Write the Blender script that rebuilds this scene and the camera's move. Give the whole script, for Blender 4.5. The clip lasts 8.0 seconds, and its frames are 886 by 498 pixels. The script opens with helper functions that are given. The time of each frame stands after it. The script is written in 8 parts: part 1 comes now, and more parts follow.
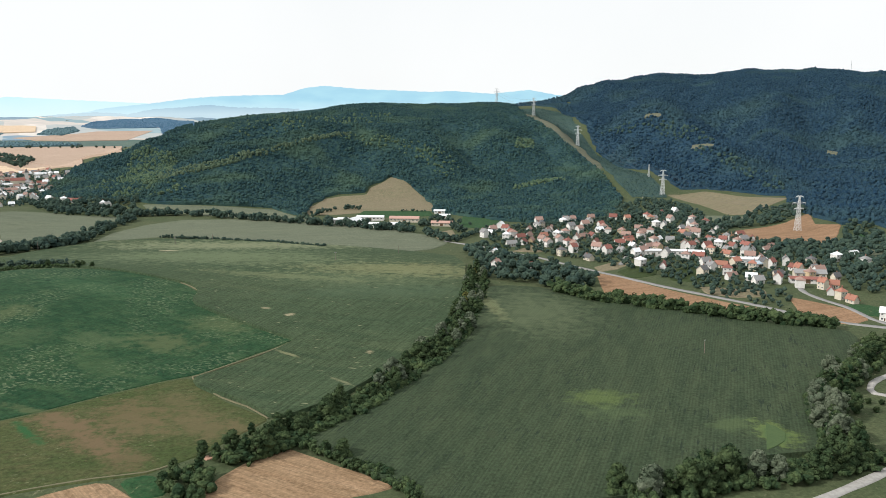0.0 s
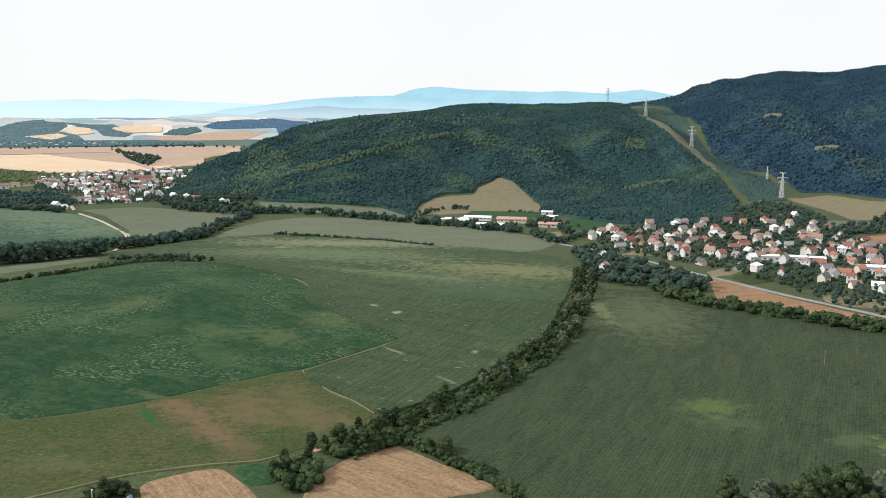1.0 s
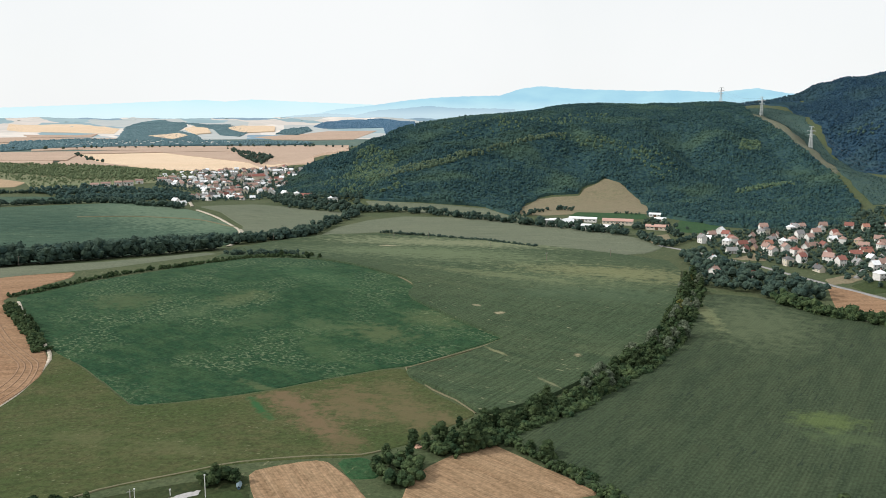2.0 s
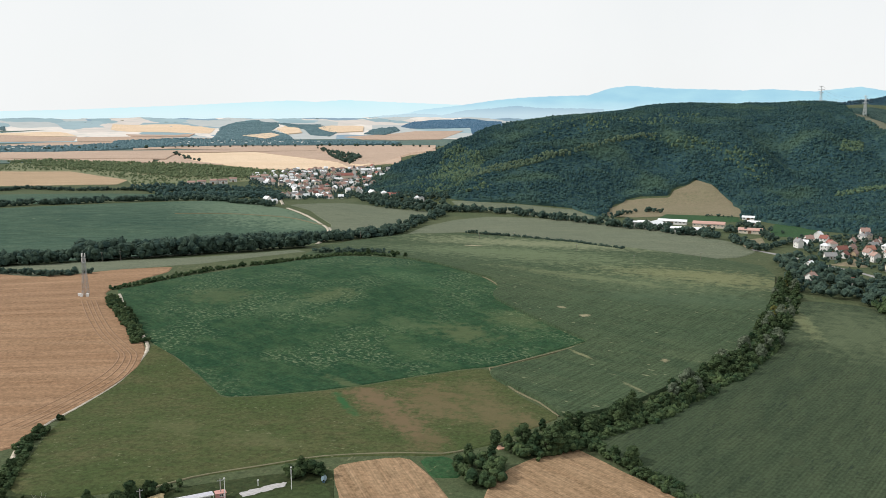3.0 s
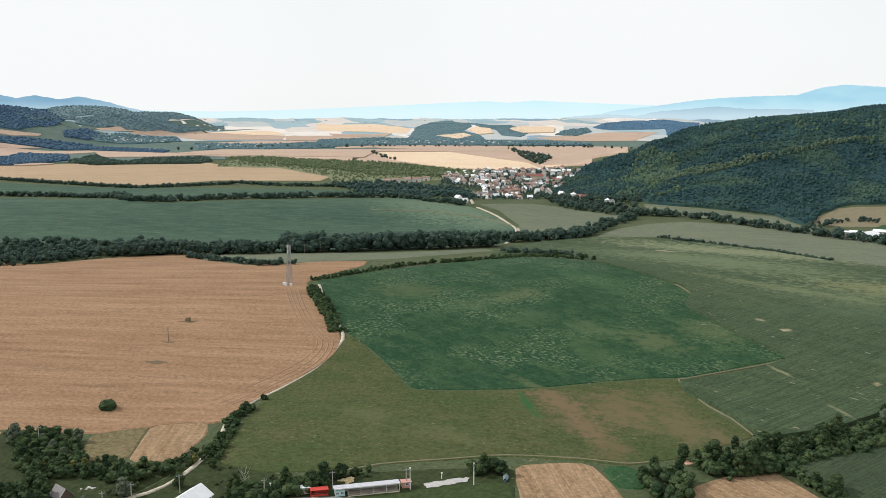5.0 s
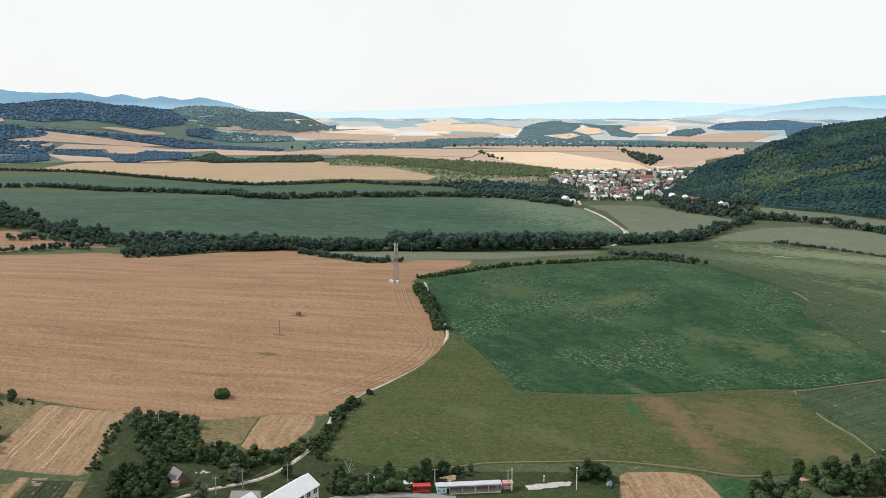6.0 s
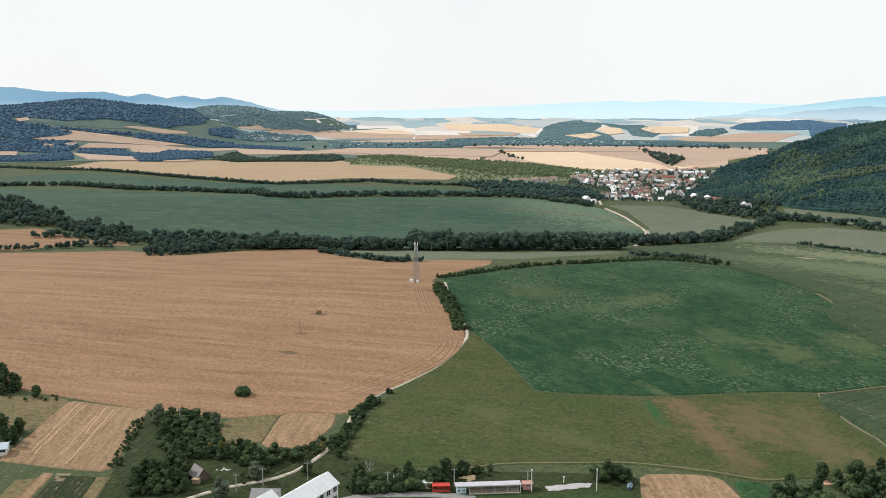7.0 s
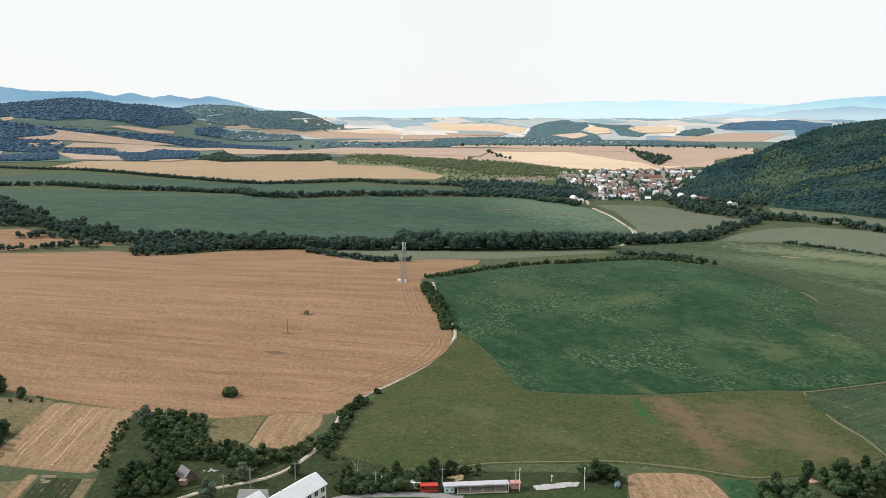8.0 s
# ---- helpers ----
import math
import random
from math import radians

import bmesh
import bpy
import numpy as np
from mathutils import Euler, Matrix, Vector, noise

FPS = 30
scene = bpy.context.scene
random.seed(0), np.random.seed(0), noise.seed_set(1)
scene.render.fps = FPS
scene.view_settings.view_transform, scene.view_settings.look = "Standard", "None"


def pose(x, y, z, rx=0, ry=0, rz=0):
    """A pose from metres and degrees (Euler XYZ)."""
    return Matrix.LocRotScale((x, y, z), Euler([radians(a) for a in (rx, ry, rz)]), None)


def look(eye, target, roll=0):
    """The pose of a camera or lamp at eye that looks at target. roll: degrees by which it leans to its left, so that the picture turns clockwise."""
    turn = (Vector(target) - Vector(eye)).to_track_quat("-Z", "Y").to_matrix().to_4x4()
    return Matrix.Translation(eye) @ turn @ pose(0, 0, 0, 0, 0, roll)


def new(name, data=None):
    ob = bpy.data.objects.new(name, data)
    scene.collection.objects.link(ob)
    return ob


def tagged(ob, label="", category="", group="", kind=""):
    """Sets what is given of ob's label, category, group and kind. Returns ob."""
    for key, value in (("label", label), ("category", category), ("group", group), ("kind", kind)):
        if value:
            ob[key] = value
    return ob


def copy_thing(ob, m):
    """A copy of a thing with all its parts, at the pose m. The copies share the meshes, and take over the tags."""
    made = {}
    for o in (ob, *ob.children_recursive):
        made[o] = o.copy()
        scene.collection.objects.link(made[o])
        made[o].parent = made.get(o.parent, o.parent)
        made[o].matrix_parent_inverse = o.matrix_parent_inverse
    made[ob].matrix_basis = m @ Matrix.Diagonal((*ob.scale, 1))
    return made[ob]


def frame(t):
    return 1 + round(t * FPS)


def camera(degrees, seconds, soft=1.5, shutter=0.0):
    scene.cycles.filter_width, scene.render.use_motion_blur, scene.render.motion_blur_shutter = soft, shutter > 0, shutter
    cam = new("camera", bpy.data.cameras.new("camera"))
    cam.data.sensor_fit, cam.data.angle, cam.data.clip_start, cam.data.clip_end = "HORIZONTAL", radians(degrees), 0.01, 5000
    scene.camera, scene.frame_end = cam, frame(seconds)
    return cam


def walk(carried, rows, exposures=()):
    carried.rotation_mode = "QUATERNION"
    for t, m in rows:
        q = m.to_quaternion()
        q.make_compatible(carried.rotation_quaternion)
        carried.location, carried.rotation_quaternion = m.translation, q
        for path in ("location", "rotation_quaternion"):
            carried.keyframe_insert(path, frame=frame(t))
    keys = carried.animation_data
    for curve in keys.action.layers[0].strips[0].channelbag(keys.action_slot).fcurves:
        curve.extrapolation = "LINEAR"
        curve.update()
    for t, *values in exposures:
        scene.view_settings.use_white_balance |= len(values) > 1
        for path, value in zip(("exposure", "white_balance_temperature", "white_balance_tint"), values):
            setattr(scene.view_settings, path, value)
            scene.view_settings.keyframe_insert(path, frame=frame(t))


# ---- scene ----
from mathutils.geometry import delaunay_2d_cdt

# ---- camera: a drone hovering 120 m over the valley, turning to its left ----
cam = camera(55.48, 8.0, soft=0.6)
ROWS = [
    (0.0, 0.00, 0.00, 120.00, 0.00, -9.22, 0.18),
    (0.5, -0.08, -0.10, 120.02, 2.93, -9.21, 0.09),
    (1.0, -0.31, -0.45, 120.31, 7.32, -9.22, 0.06),
    (1.5, -0.50, -0.65, 120.49, 11.43, -9.23, 0.02),
    (1.7, -0.54, -0.68, 120.52, 12.67, -9.23, 0.00),
    (2.8, -0.71, -0.70, 120.72, 19.06, -9.22, -0.08),
    (3.0, -0.74, -0.72, 120.76, 20.26, -9.22, -0.09),
    (3.5, -0.96, -0.80, 121.00, 23.31, -9.21, -0.07),
    (4.0, -1.25, -0.90, 121.05, 26.41, -9.18, -0.04),
    (4.5, -1.55, -1.28, 121.15, 29.53, -9.19, -0.02),
    (4.7, -1.64, -1.30, 121.15, 30.93, -9.18, -0.02),
    (5.8, -2.10, -1.37, 121.11, 38.83, -9.16, -0.03),
    (5.9, -2.14, -1.38, 121.11, 39.58, -9.16, -0.03),
    (6.0, -2.18, -1.38, 121.11, 40.29, -9.16, -0.03),
    (6.1, -2.25, -1.38, 121.10, 40.97, -9.16, -0.02),
    (6.2, -2.35, -1.37, 121.10, 41.60, -9.17, -0.01),
    (6.3, -2.45, -1.36, 121.09, 41.90, -9.17, 0.00),
    (6.4, -2.55, -1.35, 121.08, 42.04, -9.17, 0.01),
    (6.5, -2.60, -1.34, 121.08, 42.01, -9.17, 0.01),
    (7.0, -2.60, -1.30, 121.05, 41.65, -9.19, 0.03),
    (7.5, -2.60, -1.30, 121.08, 41.22, -9.20, 0.07),
    (8.0, -2.62, -1.25, 121.07, 40.81, -9.21, 0.08),
]
walk(cam, [(t, pose(x, y, z, 90 + tilt, 0, yaw) @ pose(0, 0, 0, 0, 0, roll)) for t, x, y, z, yaw, tilt, roll in ROWS],
     [(0.0, 0.10, 6400, 10), (1.0, 0.09, 6400, 10), (1.5, 0.07, 6400, 10), (3.0, 0.0, 6400, 10), (4.0, 0.02, 6400, 10), (6.0, 0.04, 6400, 10), (8.0, 0.04, 6400, 10)])

# ---- light: bright broken cloud, a soft sun ----
SUN_UP, SUN_FROM = 35, 252  # degrees above the horizon, compass degrees clockwise from +y
sun = new("sun", bpy.data.lights.new("sun", "SUN"))
sun.data.energy, sun.data.angle, sun.data.color = 3.25, radians(5), (1.0, 0.945, 0.88)
a, e = radians(SUN_FROM), radians(SUN_UP)
sun.matrix_world = look((math.sin(a) * math.cos(e) * 900, math.cos(a) * math.cos(e) * 900, math.sin(e) * 900), (0, 0, 0))

world = bpy.data.worlds.new("world")
scene.world = world
world.use_nodes = True
wn, wl = world.node_tree.nodes, world.node_tree.links
wn.clear()
sky = wn.new("ShaderNodeTexSky")
sky.sky_type, sky.sun_disc = "NISHITA", False
sky.sun_elevation, sky.sun_rotation = radians(SUN_UP), radians(SUN_FROM)
clear = wn.new("ShaderNodeBackground")
clear.inputs[1].default_value = 0.10
cloud = wn.new("ShaderNodeBackground")
cloud.inputs[0].default_value = (0.945, 0.955, 0.945, 1)
cloud.inputs[1].default_value = 0.98
puffs = wn.new("ShaderNodeTexNoise")
puffs.inputs["Scale"].default_value, puffs.inputs["Detail"].default_value = 3.0, 5
cover = wn.new("ShaderNodeMapRange")
cover.inputs[1].default_value, cover.inputs[2].default_value = 0.25, 0.6
cover.inputs[3].default_value, cover.inputs[4].default_value = 0.90, 0.99
both, out = wn.new("ShaderNodeMixShader"), wn.new("ShaderNodeOutputWorld")
wl.new(sky.outputs[0], clear.inputs[0])
wl.new(puffs.outputs[0], cover.inputs[0])
wl.new(cover.outputs[0], both.inputs[0])
wl.new(clear.outputs[0], both.inputs[1])
wl.new(cloud.outputs[0], both.inputs[2])
wl.new(both.outputs[0], out.inputs[0])


# ---- materials ----
class Nodes:
    """A small helper round one node material."""

    def __init__(self, name, rough=0.9, metal=0.0, spec=0.2):
        self.mat = bpy.data.materials.new(name)
        self.mat.use_nodes = True
        self.n, self.l = self.mat.node_tree.nodes, self.mat.node_tree.links
        self.shader = self.n["Principled BSDF"]
        self.shader.inputs["Roughness"].default_value = rough
        self.shader.inputs["Metallic"].default_value = metal
        self.shader.inputs["Specular IOR Level"].default_value = spec
        self.place = self.n.new("ShaderNodeNewGeometry").outputs["Position"]

    def put(self, socket, value):
        if isinstance(value, (int, float)):
            socket.default_value = value
        elif isinstance(value, (tuple, list)):
            socket.default_value = (*value, 1) if len(value) == 3 and socket.type == "RGBA" else value
        else:
            self.l.new(value, socket)

    def turned(self, degrees, stretch=(1, 1, 1), place=None):
        m = self.n.new("ShaderNodeMapping")
        self.put(m.inputs["Vector"], place or self.place)
        m.inputs["Rotation"].default_value = (0, 0, radians(degrees))
        if stretch == (1, 1, 1):
            return m.outputs[0]
        s = self.n.new("ShaderNodeMapping")
        self.put(s.inputs["Vector"], m.outputs[0])
        s.inputs["Scale"].default_value = stretch
        return s.outputs[0]

    def noise(self, size, detail=4, place=None, rough=0.55):
        t = self.n.new("ShaderNodeTexNoise")
        self.put(t.inputs["Vector"], place or self.place)
        t.inputs["Scale"].default_value, t.inputs["Detail"].default_value, t.inputs["Roughness"].default_value = 1 / size, detail, rough
        return t.outputs[0]

    def waves(self, spacing, place, bend=0.0, bend_size=1.0, detail=1):
        t = self.n.new("ShaderNodeTexWave")
        t.bands_direction = "X"
        self.put(t.inputs["Vector"], place)
        t.inputs["Scale"].default_value = 1 / spacing * 0.31416 / 1.0
        t.inputs["Distortion"].default_value, t.inputs["Detail"].default_value, t.inputs["Detail Scale"].default_value = bend, detail, bend_size
        return t.outputs["Fac"]

    def ramp(self, value, lo, hi, out_lo=0.0, out_hi=1.0):
        m = self.n.new("ShaderNodeMapRange")
        self.put(m.inputs[0], value)
        for k, v in zip((1, 2, 3, 4), (lo, hi, out_lo, out_hi)):
            m.inputs[k].default_value = v
        return m.outputs[0]

    def mix(self, fac, a, b, way="MIX"):
        m = self.n.new("ShaderNodeMix")
        m.data_type, m.blend_type = "RGBA", way
        self.put(m.inputs[0], fac)
        self.put(m.inputs[6], a)
        self.put(m.inputs[7], b)
        return m.outputs[2]

    def spot(self, x, y, wide, deep, degrees, most):
        """1 in an uneven patch round x, y, fading to 0 outside it."""
        m = self.n.new("ShaderNodeMapping")
        m.vector_type = "TEXTURE"
        self.put(m.inputs["Vector"], self.place)
        m.inputs["Location"].default_value = (x, y, 0)
        m.inputs["Rotation"].default_value = (0, 0, radians(-degrees))
        m.inputs["Scale"].default_value = (wide, deep, 1e4)
        d = self.n.new("ShaderNodeVectorMath")
        d.operation = "LENGTH"
        self.put(d.inputs[0], m.outputs[0])
        a = self.n.new("ShaderNodeMath")
        a.operation = "ADD"
        self.put(a.inputs[0], d.outputs["Value"])
        self.put(a.inputs[1], self.ramp(self.noise(6, 5, rough=0.7), 0.3, 0.7, -0.6, 0.6))
        return self.ramp(a.outputs[0], 1.0, 0.3, 0, most)

    def random(self):
        return self.n.new("ShaderNodeObjectInfo").outputs["Random"]

    def island(self):
        return self.n.new("ShaderNodeNewGeometry").outputs["Random Per Island"]

    def done(self, color, bump=None, depth=0.3, strength=0.6):
        self.put(self.shader.inputs["Base Color"], color)
        if bump is not None:
            b = self.n.new("ShaderNodeBump")
            b.inputs["Strength"].default_value, b.inputs["Distance"].default_value = strength, depth
            self.put(b.inputs["Height"], bump)
            self.l.new(b.outputs[0], self.shader.inputs["Normal"])
        return self.mat


def crop(name, base, second, third, patch=55.0, rows=None, angle=0.0, row_dark=0.75, tram=None, bump=0.25, speck=None, speck_at=(0.62, 0.72), streak=(1, 1, 1), amount=1.0, spots=(), speck_size=5.0, cluster=70, speck_long=(1, 0.5, 1), crisp=0.0, gate=(0.38, 0.56)):
    """A field: two tones in large patches, a third in finer ones, sown rows, wheel tracks, and bare specks."""
    k = Nodes(name, 0.95, spec=0.1)
    long = k.turned(angle, streak)
    c = k.mix(k.ramp(k.noise(patch, 5, long), 0.35, 0.65, 0, amount), base, second)
    c = k.mix(k.ramp(k.noise(patch / 7, 4, long), 0.45, 0.7, 0, 0.8 * amount), c, third)
    fine = k.noise(1.6, 5, rough=0.7)
    c = k.mix(k.ramp(fine, 0.36, 0.64, 0.05, 0.50), c, (0.02, 0.025, 0.015), "MULTIPLY")
    c = k.mix(k.ramp(k.noise(3.5, 4, long), 0.40, 0.66, 0, 0.30), c, third)
    height = fine
    if rows:
        w = k.ramp(k.noise(rows * 0.7, 3, k.turned(angle, (1, 0.045, 1))), 0.3, 0.7)
        if crisp:
            w = k.mix(crisp, w, k.waves(rows, k.turned(angle), 0.8, 0.15))
        c = k.mix(k.ramp(w, 0.2, 0.8, row_dark, 0), c, (0.35, 0.4, 0.35), "MULTIPLY")
        height = k.mix(0.3, fine, w)
    if tram:
        w = k.waves(tram, k.turned(angle), 0.3, 0.05)
        c = k.mix(k.ramp(w, 0.02, 0.0, 0, 0.55), c, (0.4, 0.4, 0.38), "MULTIPLY")
    if speck:
        s = k.noise(speck_size, 3, k.turned(angle, speck_long))
        big = k.ramp(k.noise(cluster, 4), *gate)
        c = k.mix(k.mix(1.0, k.ramp(s, *speck_at), big, "MULTIPLY"), c, speck)
    for (x, y), wide, deep, turn, most, tone in spots:
        c = k.mix(k.spot(x, y, wide, deep, turn, most), c, tone)
    return k.done(c, height, bump, 0.7)


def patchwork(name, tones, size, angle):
    """Far farmland: strips and blocks of crop, stubble and grass, veiled with painted haze."""
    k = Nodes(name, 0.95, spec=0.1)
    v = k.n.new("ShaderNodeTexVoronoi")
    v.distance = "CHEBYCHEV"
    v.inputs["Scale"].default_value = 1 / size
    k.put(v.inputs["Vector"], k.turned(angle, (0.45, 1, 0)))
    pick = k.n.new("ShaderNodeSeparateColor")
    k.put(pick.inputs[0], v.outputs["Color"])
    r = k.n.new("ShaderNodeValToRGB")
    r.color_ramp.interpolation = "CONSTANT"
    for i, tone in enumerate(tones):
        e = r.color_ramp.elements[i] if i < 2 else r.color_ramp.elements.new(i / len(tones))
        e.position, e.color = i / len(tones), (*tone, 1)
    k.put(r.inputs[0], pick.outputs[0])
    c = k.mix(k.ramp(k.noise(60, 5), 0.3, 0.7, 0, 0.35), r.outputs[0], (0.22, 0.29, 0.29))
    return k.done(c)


def plain(name, base, second=None, size=1.0, rough=0.7, metal=0.0, spec=0.3, vary=0.0, bump=None):
    """A mostly plain surface with a little wear, varied from thing to thing."""
    k = Nodes(name, rough, metal, spec)
    n = k.noise(size, 5)
    c = k.mix(k.ramp(n, 0.35, 0.7), base, second or tuple(v * 0.78 for v in base))
    if vary:
        c = k.mix(k.ramp(k.random(), 0, 1, 0, vary), c, tuple(v * 0.45 for v in base))
    return k.done(c, n if bump else None, bump or 0.05)


def leaves(name, base, second, third, island=False, size=1.3, stand=0, sunlit_tone=None):
    """Foliage: tones that differ from tree to tree and from clump to clump."""
    k = Nodes(name, 0.9, spec=0.04)
    pick = k.island() if island else k.random()
    c = k.mix(k.ramp(pick, 0.1, 0.95), base, second)
    c = k.mix(k.ramp(k.noise(size * 3, 4), 0.42, 0.68), c, third)
    # Broad lighter patches imitate sunlit slopes in the leaf colour.
    if stand:
        c = k.mix(k.ramp(k.noise(stand, 5), 0.52, 0.68, 0, 0.75), c, sunlit_tone)
    c = k.mix(k.ramp(k.noise(size * 0.5, 3), 0.35, 0.6, 0.6, 0), c, (0.4, 0.43, 0.4), "MULTIPLY")
    return k.done(c, k.noise(size * 0.6, 4), size * 0.5, 1.0)


M = {}
M["ground"] = crop("rough_grass", (0.080, 0.105, 0.052), (0.105, 0.122, 0.062), (0.062, 0.088, 0.042), 50, speck=(0.15, 0.15, 0.09), speck_at=(0.64, 0.72), speck_size=2.5, cluster=30)
LIME, PALE = (0.135, 0.185, 0.055), (0.16, 0.17, 0.085)
M["maize"] = crop("maize", (0.057, 0.083, 0.045), (0.046, 0.071, 0.039), (0.070, 0.095, 0.051), 50, 1.35, 19, 0.36, bump=0.6, crisp=0.4, streak=(1, 0.25, 1), speck=(0.022, 0.034, 0.022), speck_at=(0.60, 0.63), speck_size=1.5, cluster=26, speck_long=(1.5, 0.14, 1), gate=(0.48, 0.58),
                 spots=(((66.4, 340.1), 15, 14, 0, 0.4, LIME), ((69.5, 322.5), 18, 10, 0, 0.35, (0.095, 0.135, 0.06)), ((124.6, 300.0), 9, 15, 0, 0.8, LIME), ((124.4, 298.9), 5.5, 9, 0, 0.95, (0.045, 0.085, 0.042)), ((111.9, 307.4), 10, 12, 0, 0.4, (0.10, 0.14, 0.06)), ((29.0, 500.1), 6, 40, -12, 0.7, PALE), ((56.3, 492.0), 40, 60, 0, 0.5, (0.11, 0.135, 0.075)), ((18.4, 300.3), 3, 5, 0, 0.8, (0.04, 0.055, 0.03)), ((111.2, 348.2), 3, 4, 0, 0.8, (0.04, 0.055, 0.03)), ((147.1, 376.2), 3, 5, 0, 0.8, (0.04, 0.055, 0.03)), ((130.0, 405.0), 4, 3, 0, 0.8, (0.04, 0.055, 0.03))))
# Pale crest spots: lighter rows, plus haze painted in.
M["maize_slope"] = crop("maize_slope", (0.066, 0.104, 0.055), (0.094, 0.128, 0.067), (0.050, 0.084, 0.044), 45, 1.7, 19, 0.5, bump=0.9, crisp=0.15, streak=(0.22, 0.8, 1), speck=(0.19, 0.20, 0.12), speck_at=(0.66, 0.72), speck_size=2.2, cluster=40, speck_long=(0.4, 1, 1),
                       spots=(((-26.1, 598.6), 90, 34, 4, 0.55, (0.21, 0.21, 0.105)), ((-180.0, 650.0), 140, 60, 5, 0.55, (0.145, 0.18, 0.10)), ((-60.0, 560.0), 80, 40, 5, 0.3, (0.13, 0.165, 0.09)), ((-109.7, 565.8), 80, 14, 10, 0.4, (0.17, 0.19, 0.10)), ((-230.7, 701.1), 9, 7, 0, 0.9, (0.36, 0.31, 0.21)), ((-182.5, 737.9), 150, 42, 5, 0.75, (0.19, 0.21, 0.125)), ((-36.3, 407.2), 2.5, 4, 0, 0.9, (0.24, 0.21, 0.13)), ((-103.1, 477.8), 3, 2.5, 0, 0.8, (0.24, 0.22, 0.14)), ((-86.2, 465.9), 4, 3, 0, 0.9, (0.28, 0.25, 0.16)), ((-76.0, 400.4), 12, 1.5, 38, 0.7, (0.2, 0.2, 0.11)), ((-43.5, 360.1), 12, 1.5, 45, 0.7, (0.19, 0.19, 0.11)), ((-33.8, 526.2), 90, 22, -8, 0.45, (0.06, 0.095, 0.055))))
OLIVE = (0.105, 0.125, 0.058)
M["beet"] = crop("green_crop", (0.014, 0.058, 0.026), (0.024, 0.070, 0.031), (0.048, 0.098, 0.042), 60, 1.6, 20, 0.22, speck=(0.125, 0.160, 0.090), speck_at=(0.51, 0.70), speck_size=1.6, cluster=44, speck_long=(0.75, 1, 1), gate=(0.45, 0.58), streak=(0.6, 1, 1),
                spots=(((-142.0, 415.1), 26, 15, 23, 0.5, OLIVE), ((-175.9, 417.6), 22, 13, 23, 0.45, (0.08, 0.115, 0.055)), ((-242.6, 450.5), 16, 26, 23, 0.45, OLIVE), ((-253.2, 420.6), 16, 30, 23, 0.35, (0.07, 0.11, 0.055)), ((-213.4, 415.9), 16, 20, 23, 0.3, (0.08, 0.115, 0.055)), ((-164.5, 324.8), 26, 4, 23, 0.5, OLIVE), ((-120.1, 448.6), 24, 20, 23, 0.4, OLIVE), ((-303.9, 424.6), 26, 24, 23, 0.35, OLIVE), ((-160.0, 380.0), 30, 12, 40, 0.3, (0.075, 0.115, 0.05)), ((-220.0, 520.0), 60, 20, 30, 0.3, (0.05, 0.11, 0.05))))
# The bright spots paint a sheen near the field's crest.
M["hill_crop"] = crop("hill_crop", (0.038, 0.086, 0.062), (0.062, 0.116, 0.078), (0.090, 0.145, 0.096), 60, 2.5, 55, 0.3, streak=(1, 0.3, 1), spots=(((-531.5, 851.6), 130, 70, 40, 0.6, (0.135, 0.185, 0.125)), ((-595.5, 840.3), 150, 60, 40, 0.4, (0.12, 0.17, 0.115)), ((-460.2, 794.0), 60, 40, 40, 0.4, (0.13, 0.18, 0.12))), speck=(0.10, 0.14, 0.088), speck_at=(0.64, 0.74), speck_size=4, cluster=60)
M["meadow"] = crop("meadow", (0.064, 0.088, 0.030), (0.103, 0.104, 0.046), (0.051, 0.078, 0.026), 22, speck=(0.15, 0.16, 0.09), speck_at=(0.63, 0.73), speck_size=1.1, cluster=20, streak=(1, 0.5, 1), angle=60, spots=(((-104.9, 320.5), 42, 22, 45, 0.35, (0.112, 0.098, 0.048)), ((-124.4, 320.0), 26, 16, 45, 0.6, (0.128, 0.096, 0.052)), ((-153.1, 316.4), 13, 10, 45, 0.85, (0.135, 0.098, 0.056)), ((-140.6, 306.8), 15, 11, 45, 0.9, (0.135, 0.098, 0.056)), ((-125.2, 291.7), 16, 10, 45, 0.9, (0.135, 0.098, 0.056)), ((-111.3, 277.9), 15, 9, 45, 0.6, (0.135, 0.098, 0.056)), ((-117.9, 309.7), 16, 11, 45, 0.5, (0.12, 0.098, 0.052)), ((-110.6, 337.6), 18, 9, 45, 0.35, (0.12, 0.098, 0.052)), ((-92.1, 309.8), 22, 12, 45, 0.6, (0.12, 0.098, 0.052)), ((-75.6, 305.9), 14, 8, 45, 0.5, (0.12, 0.098, 0.052)), ((-167.9, 255.6), 20, 10, 0, 0.35, (0.12, 0.12, 0.06)), ((-205.6, 255.5), 22, 10, 0, 0.3, (0.12, 0.12, 0.06)), ((-156.6, 302.4), 20.4, 2.6, 46.2, 0.9, (0.022, 0.085, 0.03))))
M["stubble"] = crop("stubble", (0.330, 0.202, 0.118), (0.285, 0.170, 0.098), (0.390, 0.250, 0.155), 45, 2.6, 62, 0.2, speck=(0.22, 0.14, 0.085), speck_at=(0.66, 0.76), speck_size=2.2, cluster=45, speck_long=(1, 0.12, 1), streak=(0.8, 0.07, 1), bump=0.12)
